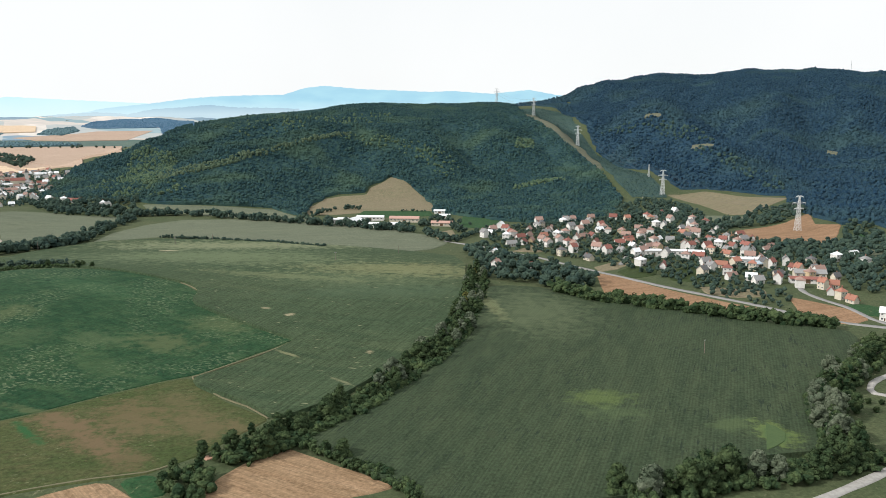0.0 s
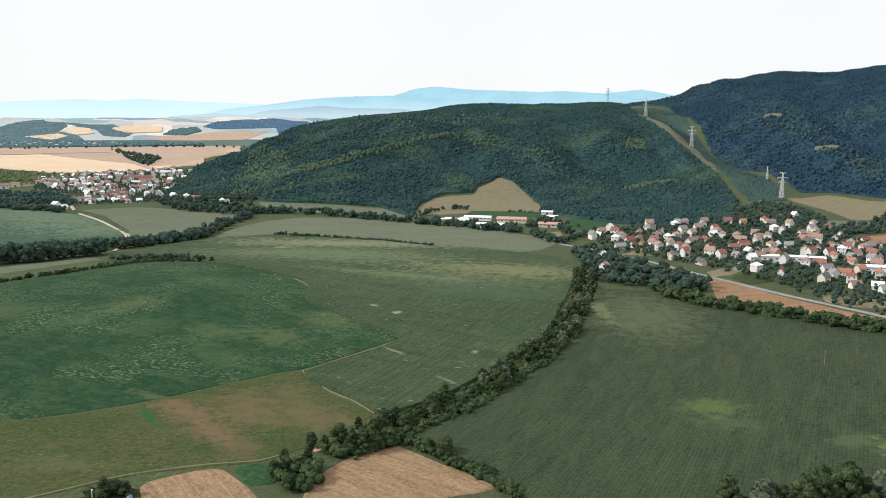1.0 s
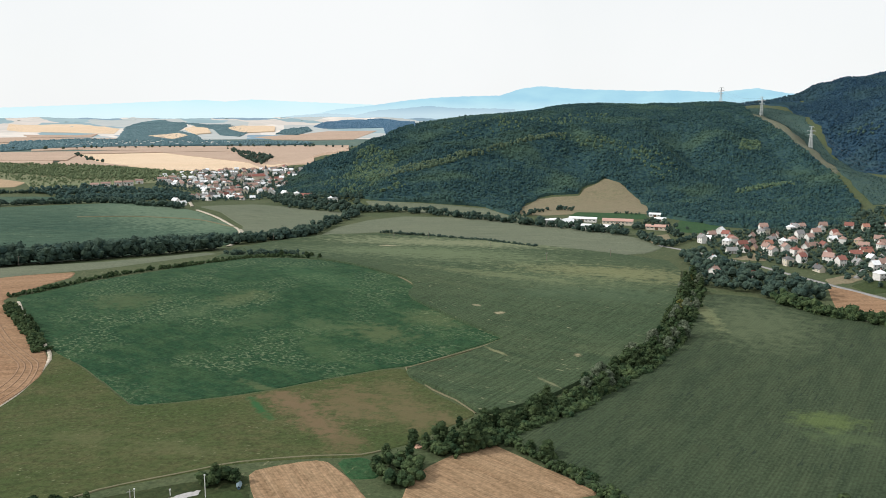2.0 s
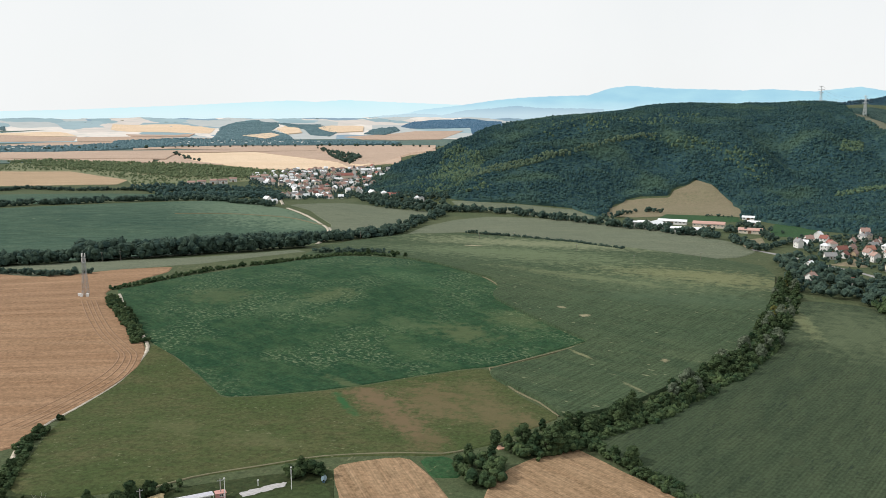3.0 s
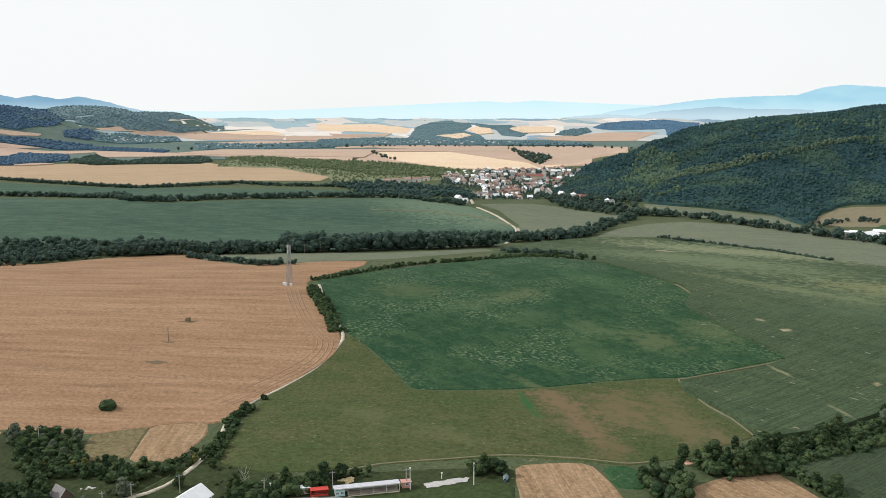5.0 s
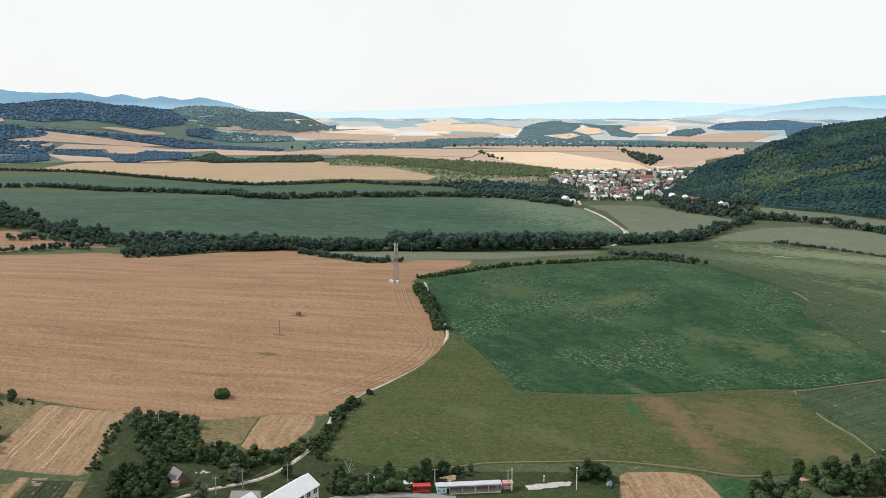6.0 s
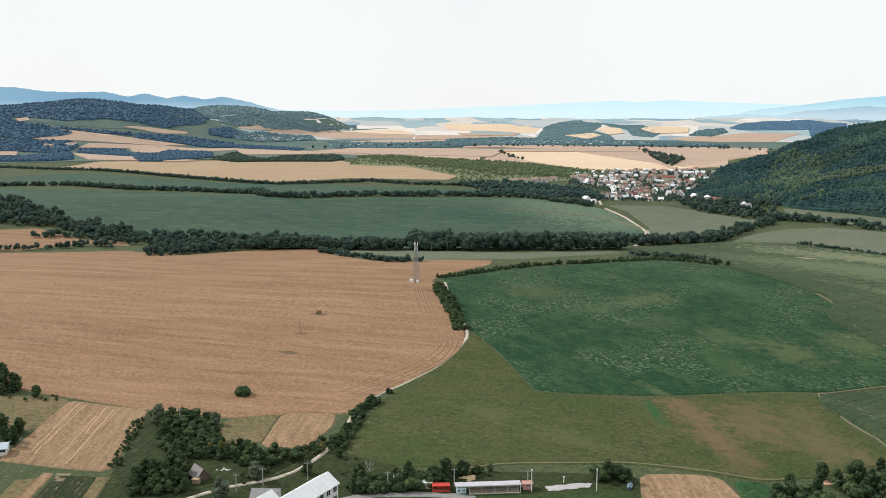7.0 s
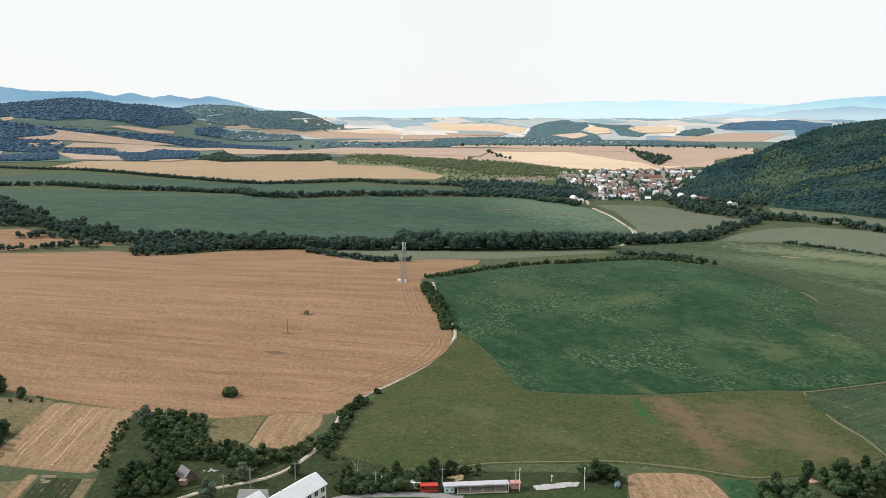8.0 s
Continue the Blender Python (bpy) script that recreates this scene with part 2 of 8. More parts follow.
for key, angle in (("stubble_plot", -45), ("stubble_small", -37), ("stubble_corner", -40), ("stubble_near", 123)):
    M[key] = crop(key, (0.375, 0.248, 0.150), (0.32, 0.207, 0.12), (0.42, 0.29, 0.18), 18, 1.0, angle, 0.42, streak=(1, 0.1, 1), bump=0.18, crisp=0.2)
# Far stubble: sun and haze of the open plain put into a paler base.
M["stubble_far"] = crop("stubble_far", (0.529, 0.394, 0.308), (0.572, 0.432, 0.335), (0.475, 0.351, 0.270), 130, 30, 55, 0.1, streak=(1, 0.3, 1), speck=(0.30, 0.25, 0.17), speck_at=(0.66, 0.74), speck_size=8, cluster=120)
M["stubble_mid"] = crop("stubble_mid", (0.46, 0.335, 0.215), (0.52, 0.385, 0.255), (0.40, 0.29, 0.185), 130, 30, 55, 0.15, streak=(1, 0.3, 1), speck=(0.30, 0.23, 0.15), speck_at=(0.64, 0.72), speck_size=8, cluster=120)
# Straw made paler than its own colour to paint it sunlit.
M["straw_sunlit"] = crop("sunlit_straw", (0.800, 0.610, 0.430), (0.860, 0.680, 0.500), (0.720, 0.550, 0.390), 160, 40, 55, 0.08, streak=(1, 0.3, 1))
M["grey_green"] = crop("grey_green_crop", (0.160, 0.184, 0.128), (0.184, 0.204, 0.140), (0.142, 0.167, 0.115), 50, 2.5, 80, 0.25, streak=(1, 0.3, 1))
M["tan"] = crop("tan_field", (0.24, 0.205, 0.135), (0.21, 0.195, 0.12), (0.27, 0.225, 0.15), 50, 6.0, 40, 0.12, speck=(0.13, 0.14, 0.075), speck_at=(0.6, 0.7), speck_size=3, cluster=30)
M["plot_green"] = crop("green_plot", (0.026, 0.088, 0.034), (0.034, 0.082, 0.034), (0.050, 0.098, 0.042), 7, speck=(0.10, 0.12, 0.06), speck_at=(0.62, 0.7), speck_size=1.5, cluster=12)
# Bluish green, with distance haze in the base colour.
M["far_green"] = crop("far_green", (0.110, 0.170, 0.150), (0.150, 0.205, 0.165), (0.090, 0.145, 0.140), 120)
# All farmland tones carry painted haze.
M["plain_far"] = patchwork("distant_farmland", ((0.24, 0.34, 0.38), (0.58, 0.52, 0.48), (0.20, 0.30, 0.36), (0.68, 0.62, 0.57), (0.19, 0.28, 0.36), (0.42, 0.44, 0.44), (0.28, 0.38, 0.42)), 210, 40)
M["track"] = plain("gravel", (0.50, 0.45, 0.375), (0.27, 0.245, 0.18), 1.4, 0.95)
M["asphalt"] = plain("asphalt", (0.25, 0.247, 0.24), (0.20, 0.197, 0.19), 3.0, 0.9)
M["dry_path"] = plain("dry_path", (0.160, 0.145, 0.088), (0.11, 0.112, 0.060), 1.5, 0.95)
M["concrete"] = plain("concrete", (0.38, 0.37, 0.35), (0.28, 0.27, 0.25), 1.5, 0.9)
M["bark"] = plain("bark", (0.12, 0.10, 0.08), (0.07, 0.06, 0.05), 0.3, 0.95)
M["leaf"] = leaves("leaves", (0.022, 0.045, 0.023), (0.058, 0.088, 0.042), (0.080, 0.112, 0.050))
M["wood_hedge"] = leaves("thicket_leaves", (0.026, 0.050, 0.026), (0.052, 0.082, 0.038), (0.082, 0.114, 0.050), True, 1.4)
M["leaf_willow"] = leaves("willow_leaves", (0.083, 0.110, 0.073), (0.110, 0.136, 0.090), (0.143, 0.165, 0.116))
M["leaf_yellow"] = leaves("yellowing_leaves", (0.115, 0.13, 0.04), (0.15, 0.155, 0.05), (0.18, 0.18, 0.07))
M["wood_near"] = leaves("hedge_leaves", (0.032, 0.059, 0.054), (0.053, 0.083, 0.065), (0.069, 0.102, 0.074), True, 1.6)
# Both hill forests have the blue of haze painted into their leaves.
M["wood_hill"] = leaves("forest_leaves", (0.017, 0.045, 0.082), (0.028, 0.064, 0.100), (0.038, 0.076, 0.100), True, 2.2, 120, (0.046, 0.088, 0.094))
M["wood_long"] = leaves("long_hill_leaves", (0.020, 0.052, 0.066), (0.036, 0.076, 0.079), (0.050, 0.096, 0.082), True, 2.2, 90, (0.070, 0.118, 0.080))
# Foothill woods with haze blue mixed into the base colour.
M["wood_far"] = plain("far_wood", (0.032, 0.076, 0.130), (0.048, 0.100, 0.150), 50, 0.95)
# Light crowns, partly standing for sun on the hill's flank.
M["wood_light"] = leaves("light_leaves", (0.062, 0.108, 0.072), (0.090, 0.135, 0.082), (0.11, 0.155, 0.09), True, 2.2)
M["hill_dry"] = crop("hill_dry_grass", (0.150, 0.155, 0.110), (0.110, 0.130, 0.090), (0.19, 0.18, 0.135), 25, speck=(0.06, 0.085, 0.045), speck_at=(0.6, 0.68), speck_size=3, cluster=18)
# Spur crest leaves, made paler to paint it sunlit.
M["wood_sunlit"] = leaves("sunlit_leaves", (0.076, 0.116, 0.080), (0.096, 0.138, 0.088), (0.112, 0.150, 0.094), True, 2.2)
# Lighter bluish leaves, part of the distance haze mixed into the colour.
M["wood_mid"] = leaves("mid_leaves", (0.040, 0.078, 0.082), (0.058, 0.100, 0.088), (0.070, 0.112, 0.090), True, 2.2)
M["wood_scrub"] = leaves("scrub_leaves", (0.100, 0.140, 0.078), (0.135, 0.172, 0.092), (0.160, 0.190, 0.105), True, 2.2)
M["stubble_dark"] = plain("wheel_track", (0.225, 0.140, 0.085), (0.260, 0.165, 0.100), 2.0, 0.95)
# Plain and slope woods: distance haze put into the base colours.
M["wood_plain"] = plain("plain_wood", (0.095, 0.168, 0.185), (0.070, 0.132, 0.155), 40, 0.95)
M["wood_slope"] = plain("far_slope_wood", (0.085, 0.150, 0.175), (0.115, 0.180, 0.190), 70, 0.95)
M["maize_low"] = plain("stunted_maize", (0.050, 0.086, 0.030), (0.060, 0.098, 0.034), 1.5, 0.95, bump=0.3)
# Far hill wood tinted with the blue of painted haze.
M["wood_haze"] = plain("haze_wood", (0.055, 0.125, 0.20), (0.065, 0.14, 0.215), 60, 0.95)
M["scrub_meadow"] = crop("scrub_meadow", (0.170, 0.200, 0.110), (0.250, 0.245, 0.140), (0.140, 0.180, 0.100), 70)
M["lawn"] = crop("lawn", (0.048, 0.074, 0.027), (0.058, 0.080, 0.030), (0.042, 0.064, 0.025), 20)
M["dry_rough"] = crop("dry_rough_grass", (0.185, 0.148, 0.078), (0.135, 0.120, 0.056), (0.23, 0.185, 0.105), 12, speck=(0.055, 0.075, 0.034), speck_at=(0.6, 0.7), speck_size=2.2, cluster=14)
M["garden"] = crop("garden_rows", (0.042, 0.066, 0.028), (0.072, 0.074, 0.038), (0.030, 0.054, 0.022), 6, 0.9, -45, 0.7, speck=(0.16, 0.12, 0.075), speck_at=(0.58, 0.68), speck_size=1.2, cluster=5, speck_long=(1, 0.3, 1), crisp=0.4)
M["bank"] = crop("hill_grass", (0.038, 0.056, 0.022), (0.030, 0.046, 0.018), (0.058, 0.070, 0.029), 18, speck=(0.085, 0.088, 0.042), speck_at=(0.62, 0.7), speck_size=2, cluster=15)

# built things
M["wall_white"] = plain("white_render", (0.74, 0.73, 0.70), (0.62, 0.61, 0.58), 1.5, 0.85, vary=0.25)
M["wall_cream"] = plain("cream_render", (0.68, 0.62, 0.50), (0.56, 0.50, 0.41), 1.5, 0.85, vary=0.3)
M["wall_ochre"] = plain("ochre_render", (0.52, 0.40, 0.26), (0.43, 0.34, 0.22), 1.5, 0.85, vary=0.3)
M["wall_cyan"] = plain("turquoise_paint", (0.42, 0.62, 0.62), (0.36, 0.54, 0.55), 1.0, 0.7)
M["roof_red"] = plain("red_tiles", (0.31, 0.125, 0.10), (0.22, 0.095, 0.08), 0.7, 0.8, vary=0.5)
M["roof_orange"] = plain("orange_tiles", (0.40, 0.185, 0.13), (0.32, 0.15, 0.11), 0.7, 0.8, vary=0.35)
M["roof_pink"] = plain("faded_tiles", (0.38, 0.25, 0.21), (0.28, 0.19, 0.16), 0.7, 0.85, vary=0.4)
M["roof_red_pale"] = plain("pale_red_tiles", (0.47, 0.30, 0.25), (0.40, 0.25, 0.21), 0.7, 0.85)
M["roof_grey"] = plain("grey_sheet", (0.30, 0.30, 0.30), (0.22, 0.22, 0.22), 0.9, 0.7, vary=0.4)
M["roof_dark"] = plain("dark_sheet", (0.13, 0.13, 0.135), (0.10, 0.10, 0.10), 0.9, 0.7, vary=0.3)
M["roof_white"] = plain("white_sheet_metal", (0.80, 0.82, 0.84), (0.72, 0.74, 0.76), 2.0, 0.45, 0.0, 0.5)
M["roof_blue"] = plain("blue_grey_sheet", (0.42, 0.50, 0.56), (0.36, 0.44, 0.50), 1.5, 0.6)
M["roof_lilac"] = plain("lilac_sheet", (0.50, 0.50, 0.56), (0.38, 0.38, 0.42), 1.2, 0.6)
M["roof_slate"] = plain("weathered_shingle", (0.25, 0.235, 0.235), (0.17, 0.16, 0.16), 0.5, 0.9, bump=0.05)
M["old_wood"] = plain("old_boards", (0.13, 0.10, 0.075), (0.09, 0.07, 0.05), 0.4, 0.95)
M["plank_tan"] = plain("tan_boards", (0.38, 0.29, 0.19), (0.28, 0.21, 0.14), 0.5, 0.9)
M["wood_pole"] = plain("pole_wood", (0.20, 0.17, 0.14), (0.14, 0.12, 0.10), 0.5, 0.95)
M["dead_wood"] = plain("bleached_wood", (0.48, 0.46, 0.42), (0.36, 0.34, 0.30), 0.4, 0.95)
M["brick"] = plain("chimney_brick", (0.30, 0.15, 0.11), (0.22, 0.12, 0.09), 0.3, 0.9)
M["brick_pale"] = plain("broken_brick", (0.45, 0.27, 0.19), (0.36, 0.22, 0.16), 0.4, 0.9)
M["sand"] = plain("sand", (0.52, 0.42, 0.24), (0.44, 0.35, 0.2), 0.5, 0.95)
M["slab"] = plain("pale_concrete", (0.44, 0.43, 0.43), (0.30, 0.295, 0.29), 0.8, 0.9)
M["frame_white"] = plain("white_paint", (0.80, 0.80, 0.79), (0.72, 0.72, 0.71), 0.4, 0.5)
M["glass_dark"] = plain("window_glass", (0.03, 0.035, 0.04), (0.045, 0.05, 0.055), 1.0, 0.08, 0.0, 0.5)
M["door_brown"] = plain("door_wood", (0.14, 0.085, 0.05), (0.10, 0.065, 0.04), 0.4, 0.6)
M["metal_grey"] = plain("galvanised_steel", (0.34, 0.35, 0.36), (0.28, 0.29, 0.30), 0.6, 0.5, 0.6)
M["metal_light"] = plain("pale_steel", (0.66, 0.68, 0.68), (0.58, 0.60, 0.60), 1.0, 0.6, 0.1)
M["cable"] = plain("cable_metal", (0.12, 0.13, 0.14), (0.10, 0.11, 0.12), 1.0, 0.6, 0.5)
M["paint_red"] = plain("red_paint", (0.52, 0.055, 0.04), (0.42, 0.05, 0.04), 0.6, 0.6)
M["paint_pink"] = plain("faded_red_paint", (0.52, 0.27, 0.24), (0.45, 0.24, 0.21), 0.5, 0.7)
M["paint_blue"] = plain("blue_hull", (0.08, 0.14, 0.19), (0.06, 0.11, 0.15), 0.6, 0.5)
M["tarpaulin"] = plain("tarpaulin", (0.14, 0.20, 0.23), (0.11, 0.16, 0.19), 0.6, 0.6)
M["straw_old"] = plain("old_straw", (0.20, 0.15, 0.09), (0.14, 0.11, 0.07), 0.4, 0.95)
M["straw_fresh"] = plain("fresh_straw", (0.46, 0.32, 0.20), (0.38, 0.26, 0.155), 0.5, 0.95)
M["weeds"] = plain("weeds", (0.13, 0.09, 0.05), (0.09, 0.07, 0.035), 0.8, 0.95)

# ---- ground ----
# ---- relief: low swells and wooded ridges, metres above the valley floor ----
# each ridge: x, y, crest height, half width
SWELL_NEAR = [(-640, 160, 9, 190), (-480, 330, 10, 200), (-270, 520, 12, 220), (-60, 600, 7, 200)]
SWELL_FAR = [(-1250, 250, 15, 220), (-1000, 480, 16, 230), (-800, 740, 15, 230), (-600, 900, 10, 190)]
RIDGES = [SWELL_NEAR, SWELL_FAR]
HILL_WEST = [(-556, 1285, -2, 60), (-515, 1355, 40, 80), (-485, 1461, 74, 120), (-417, 1555, 96, 230), (-328, 1627, 106, 420), (-242, 1703, 118, 590), (-158, 1773, 127, 620), (-67, 1839, 131, 640), (32, 1900, 135, 650), (123, 1956, 127, 600), (247, 2136, 133, 420)]
SPUR_WEST = [(-358, 1177, 29, 200), (-290, 1298, 43, 220), (-183, 1489, 67, 240)]
SPUR_PYLON = [(147, 1924, 124, 330), (194, 1840, 105, 300), (238, 1501, 60, 260), (268, 1354, 31, 210), (274, 1250, 6, 160)]
HILL_EAST = [(145, 2350, 128, 130), (215, 2330, 141, 130), (265, 2310, 148, 130), (309, 2279, 156, 150), (390, 2317, 186, 200), (487, 2350, 209, 330), (594, 2377, 220, 560), (680, 2406, 216, 800), (794, 2392, 221, 950), (910, 2328, 230, 950), (1030, 2256, 222, 950), (1137, 2204, 216, 950), (1338, 2112, 223, 950)]
SHOULDER_EAST = [(357, 1764, 90, 380), (436, 1664, 95, 420), (477, 1506, 64, 360), (490, 1343, 32, 260), (508, 1229, 6, 200)]
SPUR_EAST = [(695, 1329, 42, 330), (582, 1106, 17, 260), (486, 931, 10, 150)]
MOUND_FAR = [(-2497, 3623, 57, 230), (-2405, 3745, 82, 300), (-2258, 3835, 83, 300), (-2070, 3905, 58, 260)]
DARK_HILL = [(-1756, 4143, 48, 200), (-1677, 4229, 87, 260), (-1458, 4320, 88, 260), (-1287, 4374, 73, 240), (-1120, 4420, 63, 240)]
FOOTHILLS = [(-3173, 913, 135, 700), (-3189, 1184, 136, 700), (-3150, 1285, 133, 700), (-3159, 1391, 149, 700), (-3160, 1509, 167, 700), (-3124, 1581, 157, 650), (-3126, 1687, 149, 600), (-3074, 1779, 126, 550), (-3072, 1879, 128, 500), (-3084, 2047, 145, 450), (-3058, 2172, 136, 400), (-3056, 2260, 122, 350), (-3029, 2459, 117, 320), (-2990, 2600, 60, 250)]
RIDGES += [HILL_WEST, SPUR_WEST, SPUR_PYLON, HILL_EAST, SHOULDER_EAST, SPUR_EAST, MOUND_FAR, DARK_HILL, FOOTHILLS]
# spurs and gullies of the two hills: x, y, height or depth, half width
SPUR_A = [(-386, 1153, 3, 45), (-378, 1215, 10, 60), (-356, 1252, 15, 70), (-322, 1288, 17, 80), (-290, 1337, 18, 85), (-253, 1381, 17, 90), (-209, 1400, 14, 90), (-158, 1445, 4, 80)]
SPUR_B = [(-142, 1473, 3, 70), (-82, 1456, 9, 75), (-23, 1414, 10, 75), (14, 1342, 9, 65), (38, 1243, 3, 50)]
SPUR_C = [(69, 1727, 3, 60), (100, 1577, 9, 70), (111, 1440, 10, 70), (130, 1336, 8, 60), (143, 1212, 2, 50)]
SPUR_D = [(167, 1738, 2, 60), (213, 1598, 9, 60), (234, 1470, 10, 60), (256, 1362, 10, 60), (261, 1212, 3, 50)]
SPUR_E = [(285, 1617, 8, 90), (372, 1778, 18, 100), (398, 1642, 20, 110), (435, 1577, 20, 110), (469, 1515, 20, 100), (478, 1420, 18, 90), (472, 1294, 14, 80), (472, 1162, 5, 60)]
SPUR_F = [(788, 2063, 2, 70), (718, 1849, 10, 80), (656, 1642, 12, 80), (533, 1294, 4, 70)]
SPUR_G = [(893, 1894, 4, 70), (825, 1716, 12, 90), (764, 1557, 5, 80)]
GULLY_A = [(-239, 1469, 3, 70), (-289, 1427, 15, 85), (-339, 1395, 18, 90), (-385, 1359, 16, 80), (-420, 1325, 5, 60)]
GULLY_B = [(-168, 1368, 4, 60), (-126, 1310, 9, 65), (-80, 1264, 4, 50)]
GULLY_C = [(16, 1554, 3, 60), (52, 1397, 9, 65), (57, 1305, 9, 60), (44, 1189, 3, 40)]
GULLY_D = [(234, 1763, 5, 50), (265, 1590, 14, 60), (272, 1404, 14, 60), (290, 1290, 3, 50)]
GULLY_E = [(414, 2049, 4, 80), (487, 1958, 15, 90), (545, 1845, 18, 90), (516, 1504, 18, 90), (506, 1314, 14, 80), (505, 1202, 3, 60)]
GULLY_F = [(818, 1893, 4, 80), (755, 1717, 14, 90), (686, 1533, 5, 80)]
GULLY_G = [(673, 2274, 2, 60), (615, 2004, 8, 70), (600, 1868, 3, 60)]
HILL_SPURS, HILL_GULLIES = [SPUR_A, SPUR_B, SPUR_C, SPUR_D, SPUR_E, SPUR_F, SPUR_G], [GULLY_A, GULLY_B, GULLY_C, GULLY_D, GULLY_E, GULLY_F, GULLY_G]



def bumps(x, y, size, seed):
    """Smooth sum of sines, about -1 to 1."""
    a, b = x / size, y / size
    return (np.sin(a + 1.7 * np.sin(0.6 * b + seed)) * np.cos(0.9 * b + 1.3 * np.sin(0.7 * a + 2 * seed))
            + 0.5 * np.sin(2.1 * a - 1.2 * b + 3 * seed)) / 1.5


def crest(x, y, line):
    """Height of one ridge at x, y: the crest's height, falling off to the sides."""
    best = np.zeros_like(x)
    for (x0, y0, h0, w0), (x1, y1, h1, w1) in zip(line, line[1:]):
        dx, dy = x1 - x0, y1 - y0
        s = np.clip(((x - x0) * dx + (y - y0) * dy) / (dx * dx + dy * dy), 0, 1)
        u = np.hypot(x - x0 - s * dx, y - y0 - s * dy) / (w0 + s * (w1 - w0))
        u = np.clip(u, 0, 1)
        best = np.maximum(best, (h0 + s * (h1 - h0)) * (1 - u * u) ** 1.6)
    return best


def ground(x, y):
    """Height of the ground at x, y (arrays)."""
    x, y = np.asarray(x, float), np.asarray(y, float)
    r = np.hypot(x, y)
    far = np.clip((r - 2900) / 2000, 0, 1)
    rise = 98 * far ** 1.25 * (1 - 0.12 * np.clip(bumps(x, y, 330, 2), -1, 1) * np.clip(far * 3, 0, 1))
    z = (rise ** 10 + sum(crest(x, y, line) ** 10 for line in RIDGES)) ** 0.1
    wild = np.clip((z - 12) / 30, 0, 1)
    z = z + 1.7 * wild * (sum(crest(x, y, line) for line in HILL_SPURS) - sum(crest(x, y, line) for line in HILL_GULLIES))
    z = z + np.clip((z - 25) / 60, 0, 1) * (6 * bumps(x, y, 75, 1) + 3 * bumps(x, y, 29, 4))
    return z + 0.6 * bumps(x, y, 85, 5) * np.clip((r - 150) / 200, 0, 1)


def height(x, y):
    return float(ground(np.array([x]), np.array([y]))[0])


def mesh_of(name, verts, faces, mats, smooth=False):
    me = bpy.data.meshes.new(name)
    me.from_pydata([tuple(v) for v in verts], [], faces)
    for m in mats if isinstance(mats, (list, tuple)) else [mats]:
        me.materials.append(m)
    if smooth:
        me.polygons.foreach_set("use_smooth", [True] * len(me.polygons))
    me.update()
    return me


def quick_mesh(name, verts, tris, mat, smooth=True):
    """A mesh from arrays of vertices and triangles."""
    me = bpy.data.meshes.new(name)
    me.vertices.add(len(verts))
    me.vertices.foreach_set("co", np.ascontiguousarray(verts, np.float32).ravel())
    me.loops.add(tris.size)
    me.loops.foreach_set("vertex_index", np.ascontiguousarray(tris, np.int32).ravel())
    me.polygons.add(len(tris))
    me.polygons.foreach_set("loop_start", np.arange(0, tris.size, 3, dtype=np.int32))
    me.polygons.foreach_set("use_smooth", np.full(len(tris), smooth))
    me.materials.append(mat)
    me.update(calc_edges=True)
    me.validate()
    return me


def make_ground():
    angles = np.radians(np.concatenate([np.arange(-82, 40, 0.5), np.arange(40, 278, 3.5)]))
    radii = np.concatenate([np.linspace(20, 150, 8)[:-1], 150 * (4960 / 150) ** np.linspace(0, 1, 240)])
    aa, rr = np.meshgrid(angles, radii)
    x, y = np.sin(aa) * rr, np.cos(aa) * rr
    verts = np.stack([x, y, ground(x, y)], -1).reshape(-1, 3)
    verts = np.vstack([verts, [(0, 0, 0)]])
    n, m = len(angles), len(radii)
    j, i = np.meshgrid(np.arange(m - 1), np.arange(n), indexing="ij")
    a0, a1 = (j * n + i).ravel(), (j * n + (i + 1) % n).ravel()
    b0, b1 = a0 + n, a1 + n
    tris = np.vstack([np.stack([a0, b0, a1], 1), np.stack([a1, b0, b1], 1)])
    k = np.arange(n)
    tris = np.vstack([tris, np.stack([np.full(n, n * m), k, (k + 1) % n], 1)])
    ob = new("ground", quick_mesh("ground", verts, tris, M["ground"]))
    tagged(ob, "rolling valley floor and hills of rough grass", "ground", kind="structure")


make_ground()


# ---- fields: draped over the ground ----
def inside(px, py, poly):
    hit = np.zeros(px.shape, bool)
    for (x0, y0), (x1, y1) in zip(poly, poly[1:] + poly[:1]):
        if y0 != y1:
            hit ^= ((y0 > py) != (y1 > py)) & (px < (x1 - x0) * (py - y0) / (y1 - y0) + x0)
    return hit


def rounded(poly, times=1):
    """Corners cut once, for field edges that bend."""
    for _ in range(times):
        cut = []
        for (x0, y0), (x1, y1) in zip(poly, poly[1:] + poly[:1]):
            c = min(0.2, 2.5 / max(math.hypot(x1 - x0, y1 - y0), 1))
            cut += [(x0 + c * (x1 - x0), y0 + c * (y1 - y0)), (x1 - c * (x1 - x0), y1 - c * (y1 - y0))]
        poly = cut
    return poly


